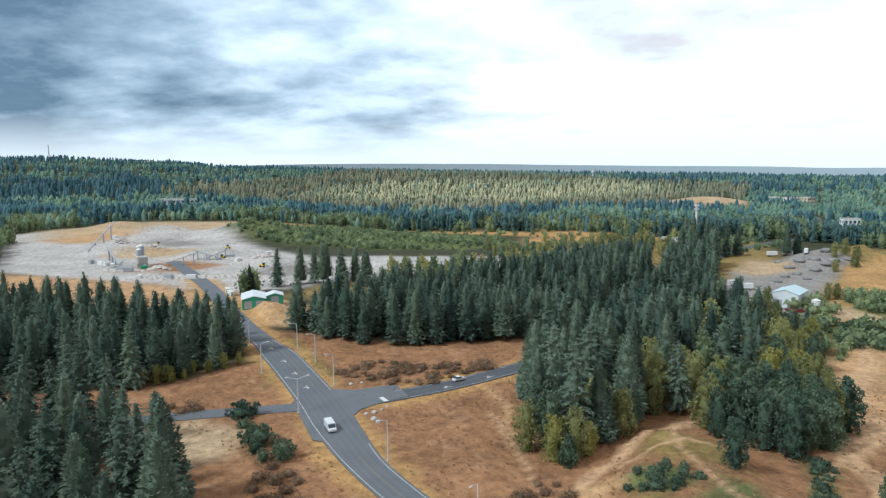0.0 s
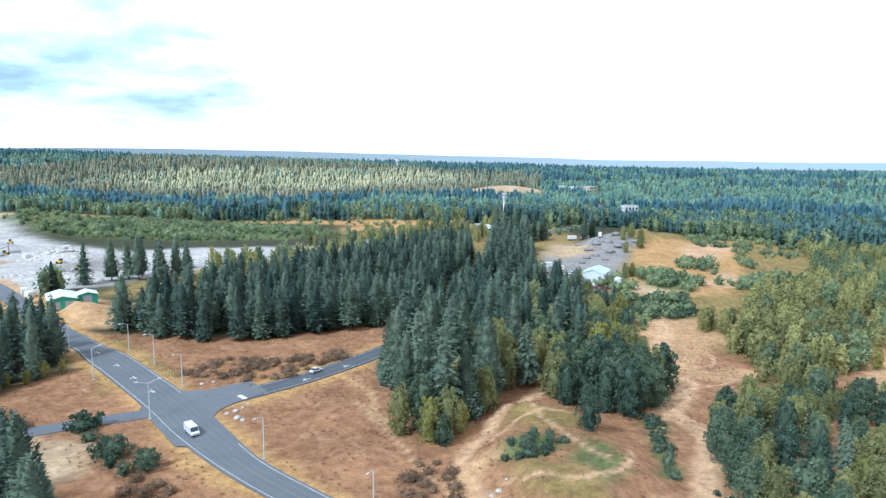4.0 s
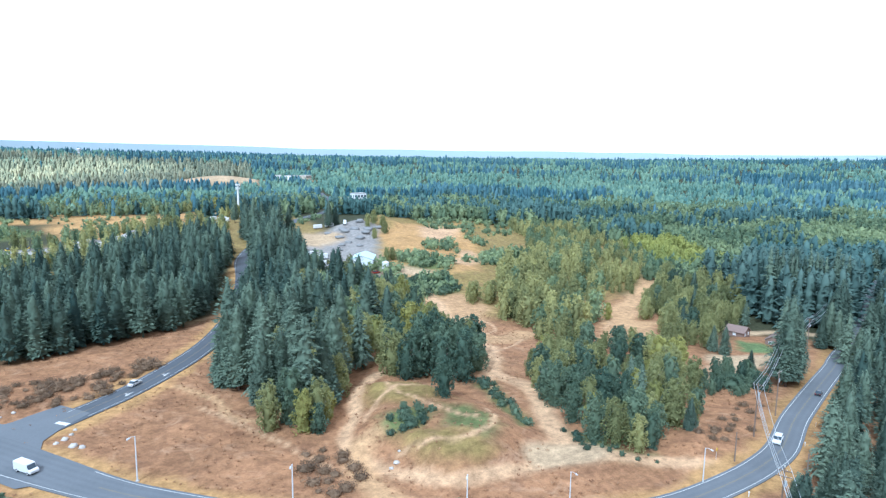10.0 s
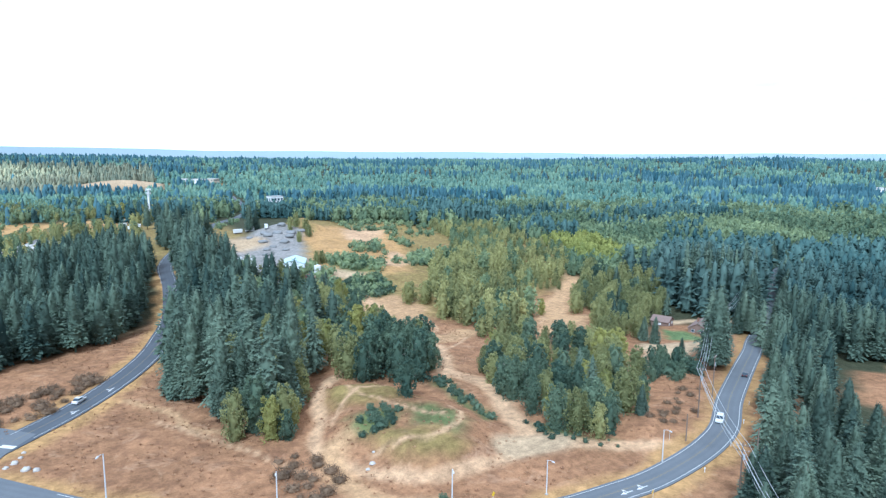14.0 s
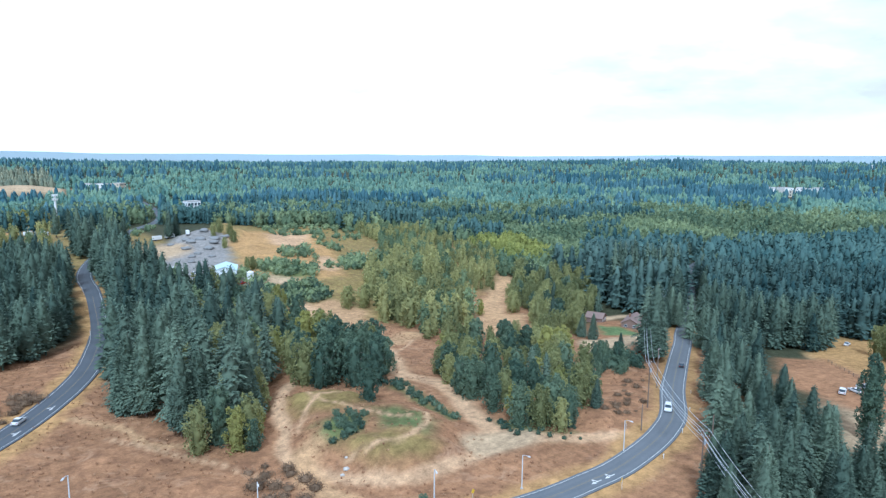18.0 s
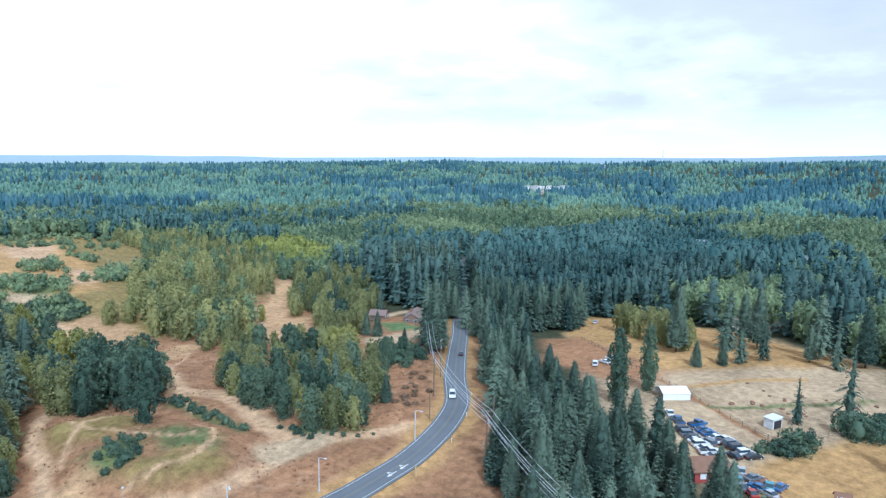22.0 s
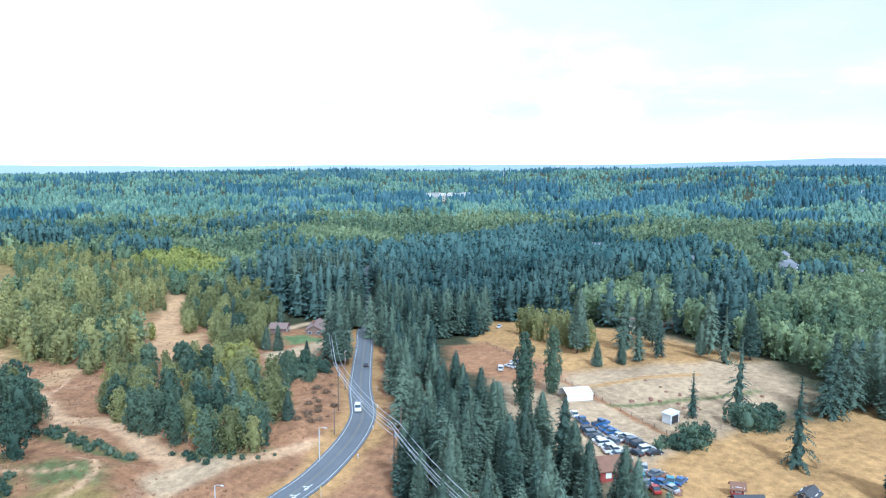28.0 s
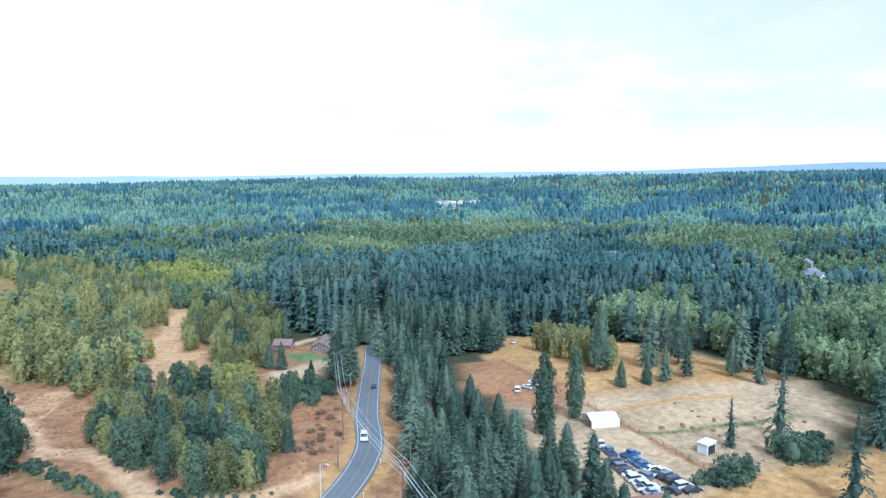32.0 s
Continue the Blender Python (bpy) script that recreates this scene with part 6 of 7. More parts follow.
def gravel_piles():
    r = np.random.RandomState(52)
    for x, y, s in ((91, 546, 6), (98, 530, 7), (103, 513, 6), (88, 520, 7), (82.5, 484, 5), (110, 535, 7), (121, 543, 6), (80, 505, 6), (75, 470, 5), (69, 449, 4), (95, 500, 6), (108, 556, 6), (76, 530, 5), (86, 462, 4)):
        ob = tagged(new("gravel_mound", mesh_of("gravel_mound", *lump(r, s * 0.6, 0.42), GRAVEL)), "grey mound of crushed gravel in the yard", "gravel", "gravel mounds")
        ob.matrix_basis = pose(x, y, at(x, y) + 0.1 * s, 0, 0, r.uniform(0, 360))


gravel_piles()
cell_tower()


STONE_FACES = ((0, 1, 5), (0, 5, 4), (1, 2, 6), (1, 6, 5), (2, 3, 7), (2, 7, 6), (3, 0, 4), (3, 4, 7), (4, 5, 6), (4, 6, 7))


def quarry():
    root = thing("crushing_plant", "grey stone crushing plant with silos and hoppers in the quarry", "quarry plant")
    for x, y, h, r in ((-6, 0, 13, 2.0), (-1.5, 1, 14, 2.0), (3, -1, 12, 1.8)):
        silo = part("silo", rod((x, y, 2), (x, y, h), r, r, 14), PIPE_PAINT, root)
        part("cap", rod((x, y, h), (x, y, h + 1.4), r, 0.3, 14), WHITE_METAL, silo)
        part("cone", rod((x, y, 2), (x, y, 0.2), r, 0.5, 14), PIPE_PAINT, silo)
    for x in (8, 13):
        part("screen_house", box(x - 2.2, x + 2.2, -3, 3, 3.4, 8.2, bevel=0.1), CONCRETE, root)
        for a in (-1.8, 1.8):
            for b in (-2.6, 2.6):
                part("leg", box(x + a - 0.15, x + a + 0.15, b - 0.15, b + 0.15, -0.5, 3.4), PIPE_PAINT, root)
    part("control_cabin", box(16, 20, -2, 2, 0, 2.8, bevel=0.05), GREEN_METAL, root)
    part("walkway", box(-8, 15, -3.6, -2.9, 8.3, 8.5), STEEL, root)
    place(root, -336, 358, -38)
    for x, y, w, ln, up in ((-322, 366, 20, 24, 9), (-350, 352, 150, 30, 10), (-312, 392, 60, 20, 7), (-300, 400, 200, 22, 7), (-425, 392, 128, 120, 14)):
        root = thing("conveyor", "grey belt conveyor on steel legs in the quarry", "conveyor", "conveyors of the quarry")
        part("belt", prism([(0, 0.5), (ln, up), (ln, up + 0.5), (0, 1.0)], -0.6, 0.6), PIPE_PAINT, root)
        for s in (0.25, 0.55, 0.85):
            part("leg", box(ln * s - 0.15, ln * s + 0.15, -0.6, 0.6, -1, up * s + 0.4), PIPE_PAINT, root)
        place(root, x, y, w)
    r = np.random.RandomState(12)
    for x, y in ((-349, 346), (-358, 350), (-366, 352), (-333, 338), (-322, 334), (-423, 418), (-380, 356), (-285, 398), (-263, 406), (-300, 408), (-277, 322), (-264, 327), (-294, 316), (-205, 291), (-212, 297)):
        root = thing("site_container", "pale site container in the quarry", "container", "containers of the quarry")
        part("box", box(-3, 3, -1.2, 1.2, 0, 2.6, bevel=0.05), WHITE if r.rand() < 0.65 else GREY_WALL, root)
        part("door", box(2.98, 3.05, -1.0, 1.0, 0.15, 2.4), PIPE_PAINT, root)
        place(root, x, y, r.uniform(0, 180))
    for x, y in ((-305, 405), (-275, 410), (-320, 430), (-250, 380), (-225, 360), (-400, 440), (-140, 560), (-150, 548)):
        root = thing("wheel_loader", "yellow and grey wheel loader working in the quarry", "loader", "loaders of the quarry")
        part("body", prism([(-2.6, 0.9), (1.2, 0.9), (1.2, 1.7), (-0.2, 1.9), (-2.6, 2.1)], -1.1, 1.1), YELLOW_SIGN, root)
        part("cab", box(-0.4, 1.0, -0.8, 0.8, 1.8, 3.3, bevel=0.1), PANE, root)
        part("bucket", prism([(3.0, 0.2), (4.2, 0.2), (3.2, 1.5), (2.9, 1.3)], -1.5, 1.5), PIPE_PAINT, root)
        part("arm", prism([(1.0, 1.6), (3.2, 0.7), (3.2, 1.0), (1.0, 1.9)], -0.2, 0.2), YELLOW_SIGN, root)
        for xx in (-1.6, 1.4):
            for yy in (-1.1, 1.1):
                part("wheel", rod((xx, yy - 0.3, 0.75), (xx, yy + 0.3, 0.75), 0.75, 0.75, 14), RUBBER, root)
        place(root, x, y, r.uniform(0, 360))
    # loose broken stone in windrows
    V, T = [], []
    for k in range(700):
        s = r.rand()
        line = [((-300, 312), (-250, 335)), ((-290, 322), (-240, 345)), ((-320, 400), (-270, 418)), ((-280, 385), (-255, 400)), ((-420, 415), (-380, 440)), ((-345, 335), (-300, 345)), ((-230, 350), (-190, 330))][k % 7]
        x = line[0][0] + (line[1][0] - line[0][0]) * s + r.normal() * 2.2
        y = line[0][1] + (line[1][1] - line[0][1]) * s + r.normal() * 2.2
        z = at(x, y)
        k2 = r.uniform(0.4, 1.7)
        n = len(V)
        V += [(x + a * k2 * r.uniform(0.7, 1.3), y + b * k2 * r.uniform(0.7, 1.3), z + c * k2 * r.uniform(0.6, 1.0)) for a, b, c in ((-1, -1, -0.2), (1, -1, -0.2), (1, 1, -0.2), (-1, 1, -0.2), (-0.6, -0.5, 0.7), (0.6, -0.6, 0.6), (0.5, 0.6, 0.7), (-0.5, 0.6, 0.6))]
        T += [(n + i, n + j, n + l) for i, j, l in STONE_FACES]
    tagged(new("broken_stone", mesh_of("broken_stone", V, T, ROCK)), "windrows of pale broken stone on the quarry floor", "stones", kind="stuff")


quarry()


def farm():
    root = thing("canopy_tent", "white canopy tent beside the dusty field", "tent")
    part("roof", prism([(-3.6, 2.2), (0, 3.4), (3.6, 2.2), (3.6, 2.28), (0, 3.48), (-3.6, 2.28)], -4.2, 4.2), CANVAS, root)
    for x in (-3.4, 3.4):
        part("wall", box(x - 0.03, x + 0.03, -4.1, 4.1, 0.3, 2.2), CANVAS, root)
        for y in (-4.1, 0, 4.1):
            part("leg", rod((x, y, -0.2), (x, y, 2.2), 0.05, 0.05, 6), STEEL, root)
    place(root, 147.5, 59, 40)
    root = thing("field_shed", "white box shed in the field, its open front painted dark", "shed")
    part("wall", box(-1.9, 1.9, -1.4, 1.4, 0, 2.7, bevel=0.04), WHITE, root)
    # dark panel on the solid wall paints the shade inside the open front
    part("opening", box(-1.5, 1.5, -1.46, -1.35, 0.1, 2.3), DARK, root)
    part("roof", prism([(-2.1, 2.7), (2.1, 2.9), (2.1, 3.0), (-2.1, 2.8)], -1.6, 1.6), WHITE_METAL, root)
    place(root, 141.3, 30.3, -25)
    # fences of thin posts and rails round the paddocks
    for name, pts in (("paddock", [(146, 48), (129, 26)]), ("paddock", [(185, 92), (146, 48)]), ("paddock", [(212, 117), (185, 92)]), ("pasture", [(129, 26), (150, 8), (176, -12)])):
        root = thing("field_fence", "thin weathered fence along the " + name, "fence", "field fences")
        line = spline(pts, 4.0)
        for p in line:
            z = at(p[0], p[1])
            part("post", rod((p[0], p[1], z - 0.3), (p[0], p[1], z + 1.3), 0.09, 0.08, 6), POLE_WOOD, root)
        for zz in (0.55, 1.1):
            for a, b in zip(line[:-1], line[1:]):
                part("rail", rod((a[0], a[1], at(a[0], a[1]) + zz), (b[0], b[1], at(b[0], b[1]) + zz), 0.05, 0.05, 4), POLE_WOOD, root)
    r = np.random.RandomState(2)
    for k in range(26):
        x, y = 150 + r.uniform(-6, 26), 22 + r.uniform(-14, 22)
        ob = tagged(new("scrap_piece", mesh_of("scrap_piece", *lump(r, r.uniform(0.4, 0.9), 0.6), RUST)), "small rusty piece of junk on the dusty field", "scrap", "scrap pieces")
        ob.matrix_basis = pose(x, y, at(x, y) + 0.1, 0, 0, r.uniform(0, 360))


farm()


def roadside():
    r = np.random.RandomState(21)
    for x, y, s in ((-54.5, 165, 0.8), (-56, 163, 0.6), (-53.5, 167.5, 0.5), (-52, 160, 1.0), (-53, 170, 0.5), (-50, 158.5, 0.7), (-72, 183, 0.7), (-69, 184.5, 0.6), (16, 128, 0.7), (14.5, 127, 0.5), (17.5, 131, 0.4)):
        ob = tagged(new("boulder", mesh_of("boulder", *lump(r, s, 0.7), ROCK)), "pale boulder on the dry verge beside the road", "boulder", "boulders")
        ob.matrix_basis = pose(x, y, at(x, y) + 0.15 * s, 0, 0, r.uniform(0, 360))
    for x, y, w in ((31, 101.5, 15), (86, 108, 30), (-84, 188, -50), (60, 87.5, 200)):
        root = thing("road_sign", "small yellow warning sign on a steel post by the road", "road sign", "road signs")
        part("post", rod((0, 0, -0.3), (0, 0, 2.6), 0.04, 0.04, 6), STEEL, root)
        bm = box(-0.4, 0.4, -0.03, 0.0, -0.4, 0.4)
        bmesh.ops.transform(bm, matrix=Matrix.Translation((0, -0.05, 2.4)) @ Matrix.Rotation(math.pi / 4, 4, "Y"), verts=bm.verts)
        part("panel", bm, YELLOW_SIGN, root)
        place(root, x, y, w)
    for x, y in ((97, 99), (80, 92), (113, 108), (-101, 207), (-88, 194), (128, 118)):
        root = thing("marker_post", "white marker post on the road verge", "marker post", "marker posts")
        part("post", box(-0.07, 0.07, -0.03, 0.03, -0.2, 1.1), WHITE, root)
        part("reflector", box(-0.16, 0.16, -0.05, -0.025, 0.85, 1.15), LAMP_LENS, root)
        place(root, x, y, r.uniform(0, 360))


roadside()


def far_town():
    flat_block("long_white_hall", "long white two-storey building beyond the quarry", -785, 880, 42, 62, 20, 13, 2, WHITE, 9)
    flat_block("grey_store", "pale commercial building beyond the woods", -840, 930, 42, 40, 20, 10, 2, TAN_WALL, 6)
    r = np.random.RandomState(31)
    for k, (x, y) in enumerate([(-2106, 1885), (-2019, 1922), (-1950, 1980), (-2200, 1800), (-1850, 1900), (-1700, 2050), (1226, 679), (1258, 666), (1199, 695), (1281, 640), (1180, 640), (1231, 640), (162, 1379), (190, 1385), (136, 1391), (1500, -250), (1560, -180), (1620, -120), (2100, 900)]):
        flat_block("far_building", "pale flat-roofed building far off among the woods", x, y, r.uniform(0, 90), r.uniform(18, 40) if abs(x) > 600 else r.uniform(12, 20), r.uniform(12, 24), r.uniform(5, 7) + (5 if np.hypot(x, y) > 1200 else 0), 2, WHITE if r.rand() < 0.7 else TAN_WALL, 5)
    root = thing("water_tower", "white water tower on the horizon", "water tower")
    part("stem", rod((0, 0, -5), (0, 0, 13), 3.5, 2.6, 12), WHITE, root)
    part("bowl", rod((0, 0, 12), (0, 0, 20), 4, 7.0, 16), WHITE, root)
    part("cap", rod((0, 0, 20), (0, 0, 22.5), 7.0, 1.5, 16), WHITE, root)
    place(root, -341, 2288)
    root = thing("radio_mast", "thin pale mast on the horizon", "mast")
    part("shaft", rod((0, 0, -5), (0, 0, 62), 3, 2, 8), STEEL, root)
    place(root, -2258, 1820)
    root = thing("radio_mast", "slim pale mast above the far woods", "mast")
    part("shaft", rod((0, 0, -5), (0, 0, 60), 2.5, 1.5, 8), STEEL, root)
    place(root, 2700, 900)


far_town()


# ---- single trees, bushes and grass ----
def single_trees():
    plant("dark", 0, 37.5, 156.5, 11.5 / 12, label="slender dark green tree standing alone on the mound")
    plant("poplar", 0, 134.5, 71, 24 / 26)
    plant("poplar", 1, 149, 67, 22 / 26)
    plant("weeping_fir", 0, 126.6, -0.8, 0.92)
    plant("weeping_fir", 1, 146.8, 25.2, 13.5 / 24, label="thin grey-green fir in the field")
    plant("weeping_fir", 0, 161.2, 14.7, 21 / 24, label="tall ragged fir at the edge of the field")
    plant("weeping_fir", 1, 212.6, 22.9, 21 / 24, label="ragged fir behind the field")
    plant("fir", 1, 152.6, 150.7, 31 / 28, label="tall dark fir close beside the road")
    plant("fir", 3, 158, 156, 26 / 26, label="tall dark fir close beside the road")
    for x, y, k, h in ((163, 163, 0, 27), (168, 160, 5, 22), (192, 157, 2, 18), (205, 172, 0, 20), (228, 196, 3, 25), (236, 200, 1, 27), (222, 190, 5, 18), (244, 206, 2, 24), (250, 212, 0, 26)):
        plant("fir", k, x, y, h / PATTERNS["fir", k][0], label="tall dark fir beside the road and the house")
    plant("fir", 4, 166, 192, 12 / 19, label="broad young fir on dry ground near the house")
    plant("fir", 2, 166.5, 199, 11 / 22, label="broad young fir on dry ground near the house")
    plant("fir", 4, 155, 168, 8 / 19)
    plant("fir", 2, -199, 300, 16 / 22, label="dense rounded dark fir by the green hall")
    plant("alder", 1, -8.5, 155.5, 13.5 / 14, label="pale green leafy tree at the tip of the fir wood")
    plant("yellow", 1, -1, 151, 12 / 11)
    plant("dark", 2, 2.5, 150, 8 / 10)
    plant("yellow", 0, 6, 157, 9 / 9)
    for x, y, k, h in ((-197, 321, 0, 22), (-190, 334, 1, 24), (-183, 338, 3, 23), (-176, 336, 5, 25), (-163, 334, 0, 24), (-169, 345, 2, 22), (-170, 379, 4, 15), (-158, 342, 1, 24), (-150, 338, 3, 22), (-182, 350, 5, 24)):
        plant("fir", k, x, y, h / PATTERNS["fir", k][0], label="dark fir standing between the road and the quarry")
    for x, y, k, h in ((215, 81, 1, 14), (221, 86, 2, 15), (228, 93, 3, 16), (236, 107, 0, 15), (231, 100, 1, 15), (222, 76, 2, 12), (210, 74, 0, 9), (240, 112, 3, 13)):
        plant("alder", k, x, y, h / PATTERNS["alder", k][0], label="rounded green leafy tree behind the pasture")
    for x, y, k, h in ((199, 57, 2, 11), (204, 52, 0, 13), (191, 64, 4, 10), (211, 46, 3, 14), (219, 32, 1, 14), (207, 76, 5, 27), (116, -21, 2, 21), (226, 62, 0, 24), (232, 52, 5, 26), (222, 15, 1, 24), (228, 30, 3, 25), (246, 60, 1, 22), (167, -9, 0, 24), (174, -14, 3, 22), (180, -20, 1, 25), (186, -26, 5, 23), (172, -24, 2, 20), (165, -34, 0, 22), (120, -36, 3, 20)):
        plant("fir", k, x, y, h / PATTERNS["fir", k][0], label="dark fir at the edge of the farm field")
    for x, y, k, h in ((57.6, 365, 1, 12), (54, 362, 3, 9), (88.4, 398, 3, 10), (93, 402, 0, 9), (120, 556, 0, 13), (126, 548, 2, 11), (112, 545, 3, 12), (108, 307, 0, 12), (117, 306, 1, 13), (112, 312, 2, 11), (122, 312, 3, 12), (106, 498, 0, 9), (122, 525, 2, 10)):
        plant("alder", k, x, y, h / PATTERNS["alder", k][0], label="green leafy tree at the edge of the yard")
    for x, y, k, h in ((84, 570, 1, 24), (42, 555, 0, 25), (34, 545, 3, 24), (50, 565, 2, 22), (28, 560, 5, 26), (22, 540, 1, 24), (92, 580, 4, 18), (36, 575, 0, 23), (18, 610, 3, 25), (28, 640, 1, 24), (10, 625, 5, 26)):
        plant("fir", k, x, y, h / PATTERNS["fir", k][0], label="dark fir beside the gravel yard")
    for x, y, k, h in ((28, 342, 1, 12), (44, 281, 0, 11), (15, 671, 1, 16), (-1, 797, 0, 18), (158, 796, 1, 14), (38, 288, 1, 12), (-134, 160, 0, 7), (-130, 162, 1, 7), (-138, 158, 1, 6), (-127, 165, 0, 6), (-142, 156, 0, 6), (-131, 167, 1, 6), (-135, 171, 0, 6), (-122, 184, 1, 6), (-128, 176, 0, 5), (-131, 166, 1, 5), (-126, 170, 0, 4), (-133, 174, 1, 5), (-124, 179, 0, 5), (-120, 190, 1, 5), (-137, 163, 0, 5), (160, 262, 0, 9), (96, 152, 0, 9), (92, 138, 1, 10)):
        plant("yellow", k, x, y, h / PATTERNS["yellow", k][0])


single_trees()


def road_avenue():
    r = np.random.RandomState(61)
    line = stretch(MAIN, (222, 186), (400, 300))
    d = np.gradient(line, axis=0)
    d /= np.linalg.norm(d, axis=1)[:, None]
    for k in range(0, len(line), 2):
        for s in (-1, 1):
            o = s * r.uniform(6.2, 9.0)
            x, y = line[k][0] + d[k][1] * o, line[k][1] - d[k][0] * o
            j = r.randint(6)
            plant("fir", j, x, y, r.uniform(14, 23) / PATTERNS["fir", j][0], label="dark fir close to the edge of the straight road")


road_avenue()


def bushes():
    r = np.random.RandomState(17)

    def spread(kind, poly, gap, lo, hi, seed, most=60):
        for a in scatter(poly, gap, seed, keep=8)[:most]:
            k = r.randint(3)
            plant(kind, k, a[0], a[1], r.uniform(lo, hi) / PATTERNS[kind, k][0])
    spread("brush", [(-84, 194), (-70, 208), (-55, 205), (-40, 224), (-36, 214), (-50, 192), (-62, 186), (-76, 188)], 2.9, 0.9, 2.2, 1, 75)
    spread("brush", [(-1, 117), (-6, 128), (-2, 140), (5, 142), (9, 124)], 3.0, 0.9, 2.0, 2, 16)
    spread("brush", [(86, 118), (100, 124), (122, 138), (132, 136), (112, 118), (96, 110)], 3.4, 0.5, 1.3, 3, 45)
    spread("bush", [(14.4, 141), (18, 136), (26, 139), (31, 147), (24.6, 151)], 2.6, 1.2, 2.4, 4, 12)
    spread("bush", [(53.6, 173), (53.6, 154), (50, 135), (56, 140), (58, 160), (60, 174)], 2.8, 1.2, 2.6, 5, 26)
    spread("bush", [(61, 134), (59, 122), (62, 113), (72, 109), (74, 112), (66, 117), (65, 130)], 2.4, 0.6, 1.5, 6, 30)
    spread("bush", [(-90, 160), (-84, 150), (-70, 136), (-58, 130), (-62, 126), (-76, 134), (-90, 148)], 4.0, 2.4, 4.6, 7, 16)
    spread("brush", [(-112, 148), (-100, 142), (-96, 146), (-106, 152)], 3.0, 1.5, 2.5, 8, 6)
    spread("bush", [(117, 28), (124, 23), (132, 18), (135, 21), (127, 27), (120, 31)], 2.8, 2.6, 4.6, 9, 14)
    spread("bush", [(140, 10), (146, 14), (156, 6), (150, 3)], 3.0, 3.0, 6.0, 10, 9)
    spread("bush", [(28, 106), (36, 103), (20, 107), (14, 113)], 4.0, 0.8, 1.6, 11, 5)
    spread("bush", [(125, 152), (140, 158), (150, 160), (140, 146), (128, 144)], 3.6, 2.0, 4.5, 12, 14)
    spread("bush", [(80, 342), (84, 323), (110, 328), (112, 362), (98, 350)], 4.0, 2.0, 4.2, 13, 40)
    spread("brush", [(-62, 128), (-50, 122), (-40, 112), (-60, 112)], 4.0, 1.2, 2.6, 14, 16)

    # thickets too many to count
    low = []
    for k in range(4):
        g = np.random.RandomState(400 + k)
        v, t = leaf_crown(4, 3.0, 0.0, 9, 70, 0.7, g, rings=3, sides=5, tall=1.0)
        low.append((v, t, 4))
    a = scatter([(-410, 540), (-454, 679), (-314, 745), (-200, 735), (-150, 660), (-190, 590), (-240, 515), (-308, 500)], 7.0, 30)
    joined_woods("field_thicket", "low green thicket on the flat field beyond the quarry", low, a, np.random.RandomState(1).uniform(2.5, 7.5, len(a)) * (0.35 + lumps(a[:, 0], a[:, 1], 60)), LEAF_WOODS)
    a = np.concatenate([scatter(p, g, s) for p, g, s in (([(186, 470), (200, 520), (216, 560), (210, 580), (190, 520), (178, 480)], 6.0, 31), ([(215, 530), (255, 560), (275, 640), (262, 690), (240, 640), (232, 580)], 7.0, 32), ([(140, 400), (170, 380), (185, 420), (165, 430)], 6.0, 33), ([(-470, 700), (-200, 780), (60, 800), (60, 730), (-20, 720), (-200, 740)], 13.0, 34), ([(-130, 640), (-60, 640), (0, 720), (-120, 720)], 12.0, 35), ([(70, 310), (84, 300), (88, 330), (85, 400), (64, 395)], 5.0, 36), ([(97, 406), (120, 428), (131, 395), (119, 371), (98, 375)], 4.0, 37), ([(128, 450), (150, 434), (164, 470), (140, 480)], 4.4, 38), ([(79, 342), (84, 322), (110, 328), (113, 365), (98, 352)], 3.6, 39), ([(150, 390), (172, 395), (196, 450), (180, 460)], 5.0, 42), ([(176, 560), (226, 560), (230, 610), (190, 650)], 6.0, 43), ([(46, 560), (66, 600), (100, 670), (60, 690), (20, 660)], 7.0, 44))])
    joined_woods("scrub", "green and olive scrub on the rough ground", low, a, np.random.RandomState(2).uniform(1.5, 6.5, len(a)), LEAF_WOODS)
    # dry grass tufts on the open ground near the roads
    V, T, K = [], [], []
    q = scatter([(-140, 235), (-60, 235), (-20, 280), (60, 230), (110, 300), (160, 260), (150, 200), (130, 110), (60, 84), (-40, 112), (-120, 150)], 1.75, 40, keep=6.5)
    z = land(q[:, 0], q[:, 1])
    r = np.random.RandomState(41)
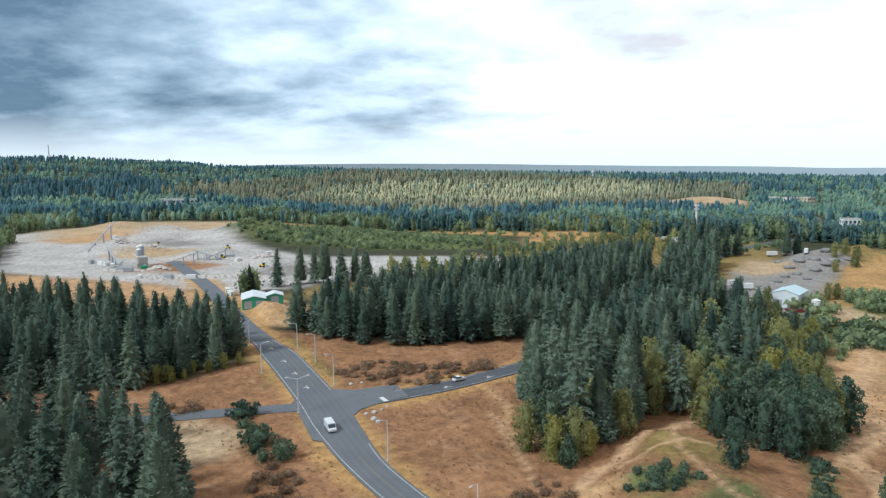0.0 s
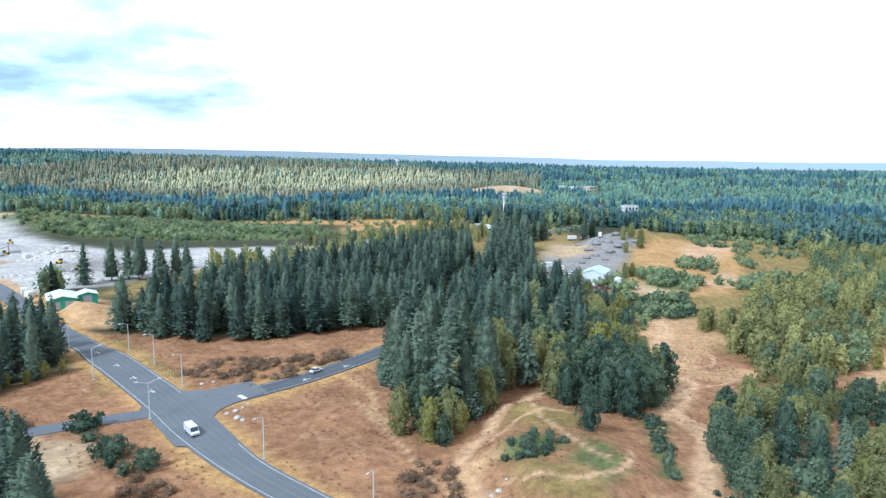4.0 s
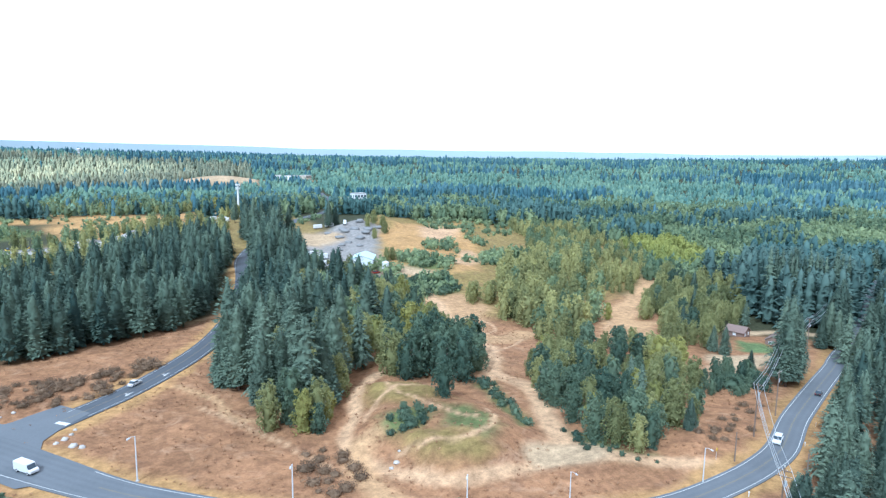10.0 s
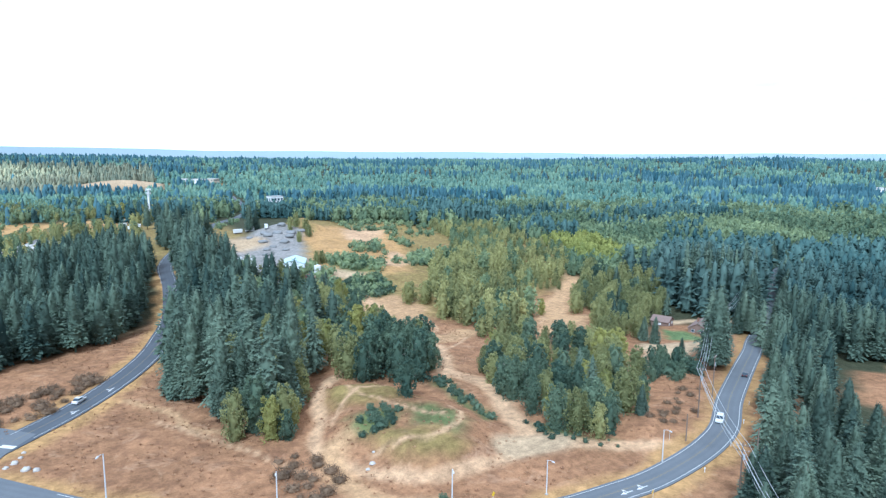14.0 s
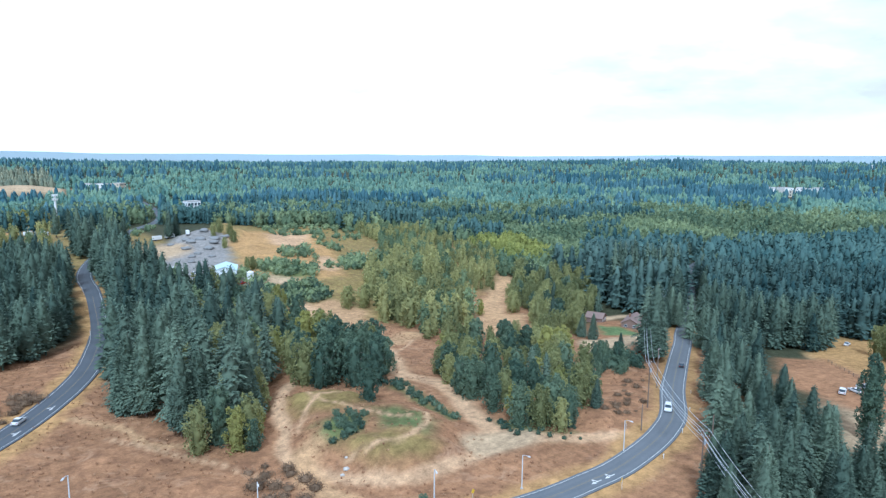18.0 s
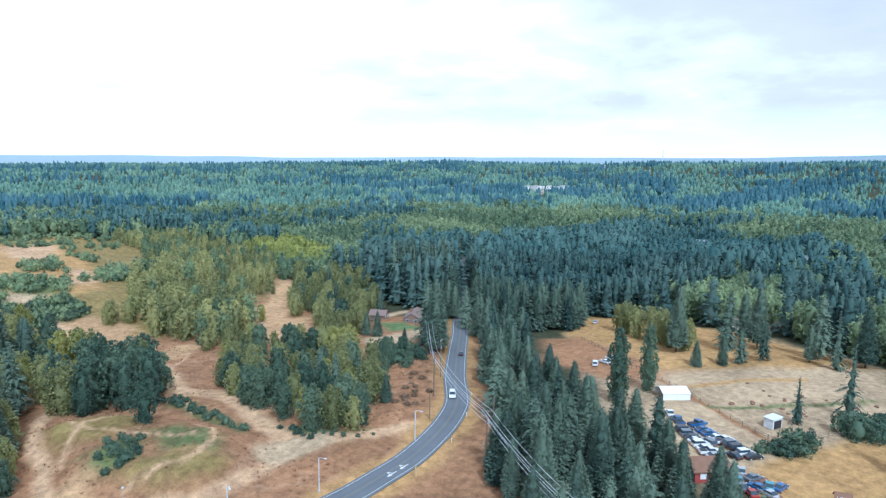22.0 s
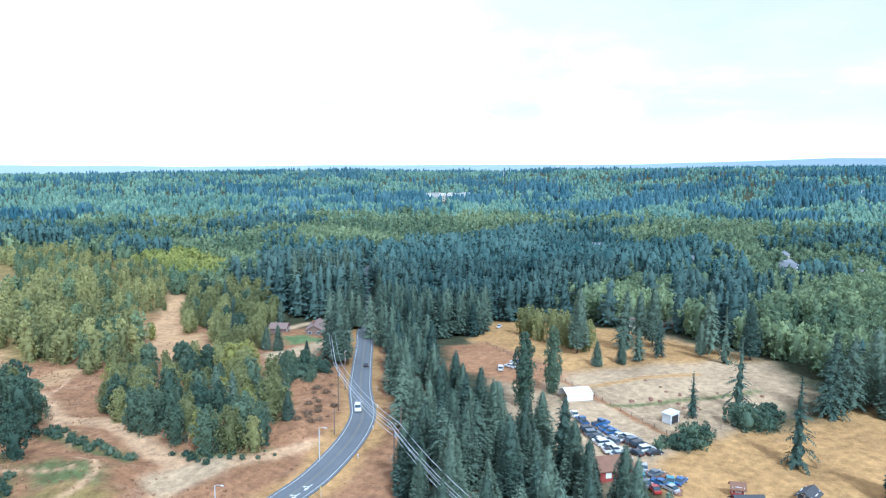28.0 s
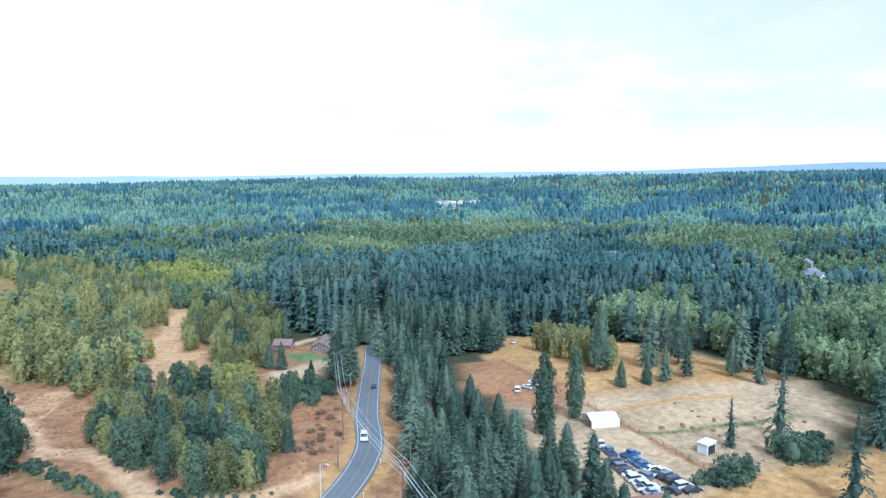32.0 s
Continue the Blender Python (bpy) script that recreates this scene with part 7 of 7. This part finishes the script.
    keep = (lumps(q[:, 0], q[:, 1], 7) + 0.5 * lumps(q[:, 0], q[:, 1], 2.5)) > 0.78
    for (x, y), zz in zip(q[keep], z[keep]):
        h, s = r.uniform(0.15, 0.55), r.uniform(0.2, 0.55)
        w = r.uniform(0, 3)
        for b in range(4):
            a = w + b * 1.57
            n = len(V)
            V += [(x, y, zz - 0.05), (x + s * math.cos(a - 0.4), y + s * math.sin(a - 0.4), zz + h * r.uniform(0.6, 1)), (x + s * math.cos(a + 0.5), y + s * math.sin(a + 0.5), zz + h * r.uniform(0.6, 1))]
            T.append((n, n + 1, n + 2))
        K += [r.rand()] * 12
    tagged(new("dry_grass", mesh_of("dry_grass", V, T, DRY_GRASS, K)), "tufts of dry russet and straw-coloured grass", "grass", kind="stuff")


DRY_GRASS = foliage("dry_grass", (0.26, 0.145, 0.085), (0.56, 0.37, 0.21), joined=True, through_light=0.4)
bushes()


def far_ridges():
    """Hills that close the distance, with haze painted into their pale blue colour."""
    V, F = [], []
    n = 160
    for k in range(n):
        w = radians(-40 + 215 * k / (n - 1))
        x, y = 4800 * math.cos(w), 4800 * math.sin(w)
        yaw = 90 - math.degrees(w)
        h = float(np.interp(yaw, [-85, -45, -28, -18, -4, 8, 40, 62, 78, 92, 110, 130], [60, 60, 62, 58, 30, 12, 8, 30, 44, 100, 108, 90]))
        h += 9 * float(lumps(k * 1.0, 3.0, 9)) + 6 * float(lumps(k * 1.0, 9.0, 3))
        V += [(x, y, -60.0), (x, y, h)]
        if k:
            a = 2 * k
            F.append((a - 2, a, a + 1, a - 1))
    me = bpy.data.meshes.new("backdrop")
    me.from_pydata(V, [], F)
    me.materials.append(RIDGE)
    tagged(new("backdrop", me), "hills on the horizon, painted haze blue", "hills", kind="structure")


# the haze over the hills is this pale blue base colour
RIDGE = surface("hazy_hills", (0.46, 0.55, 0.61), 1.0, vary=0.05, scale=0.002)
far_ridges()
# patterns that were not planted anywhere go
for key, (h, root) in PATTERNS.items():
    if key not in _used:
        for o in (*root.children, root):
            bpy.data.objects.remove(o)
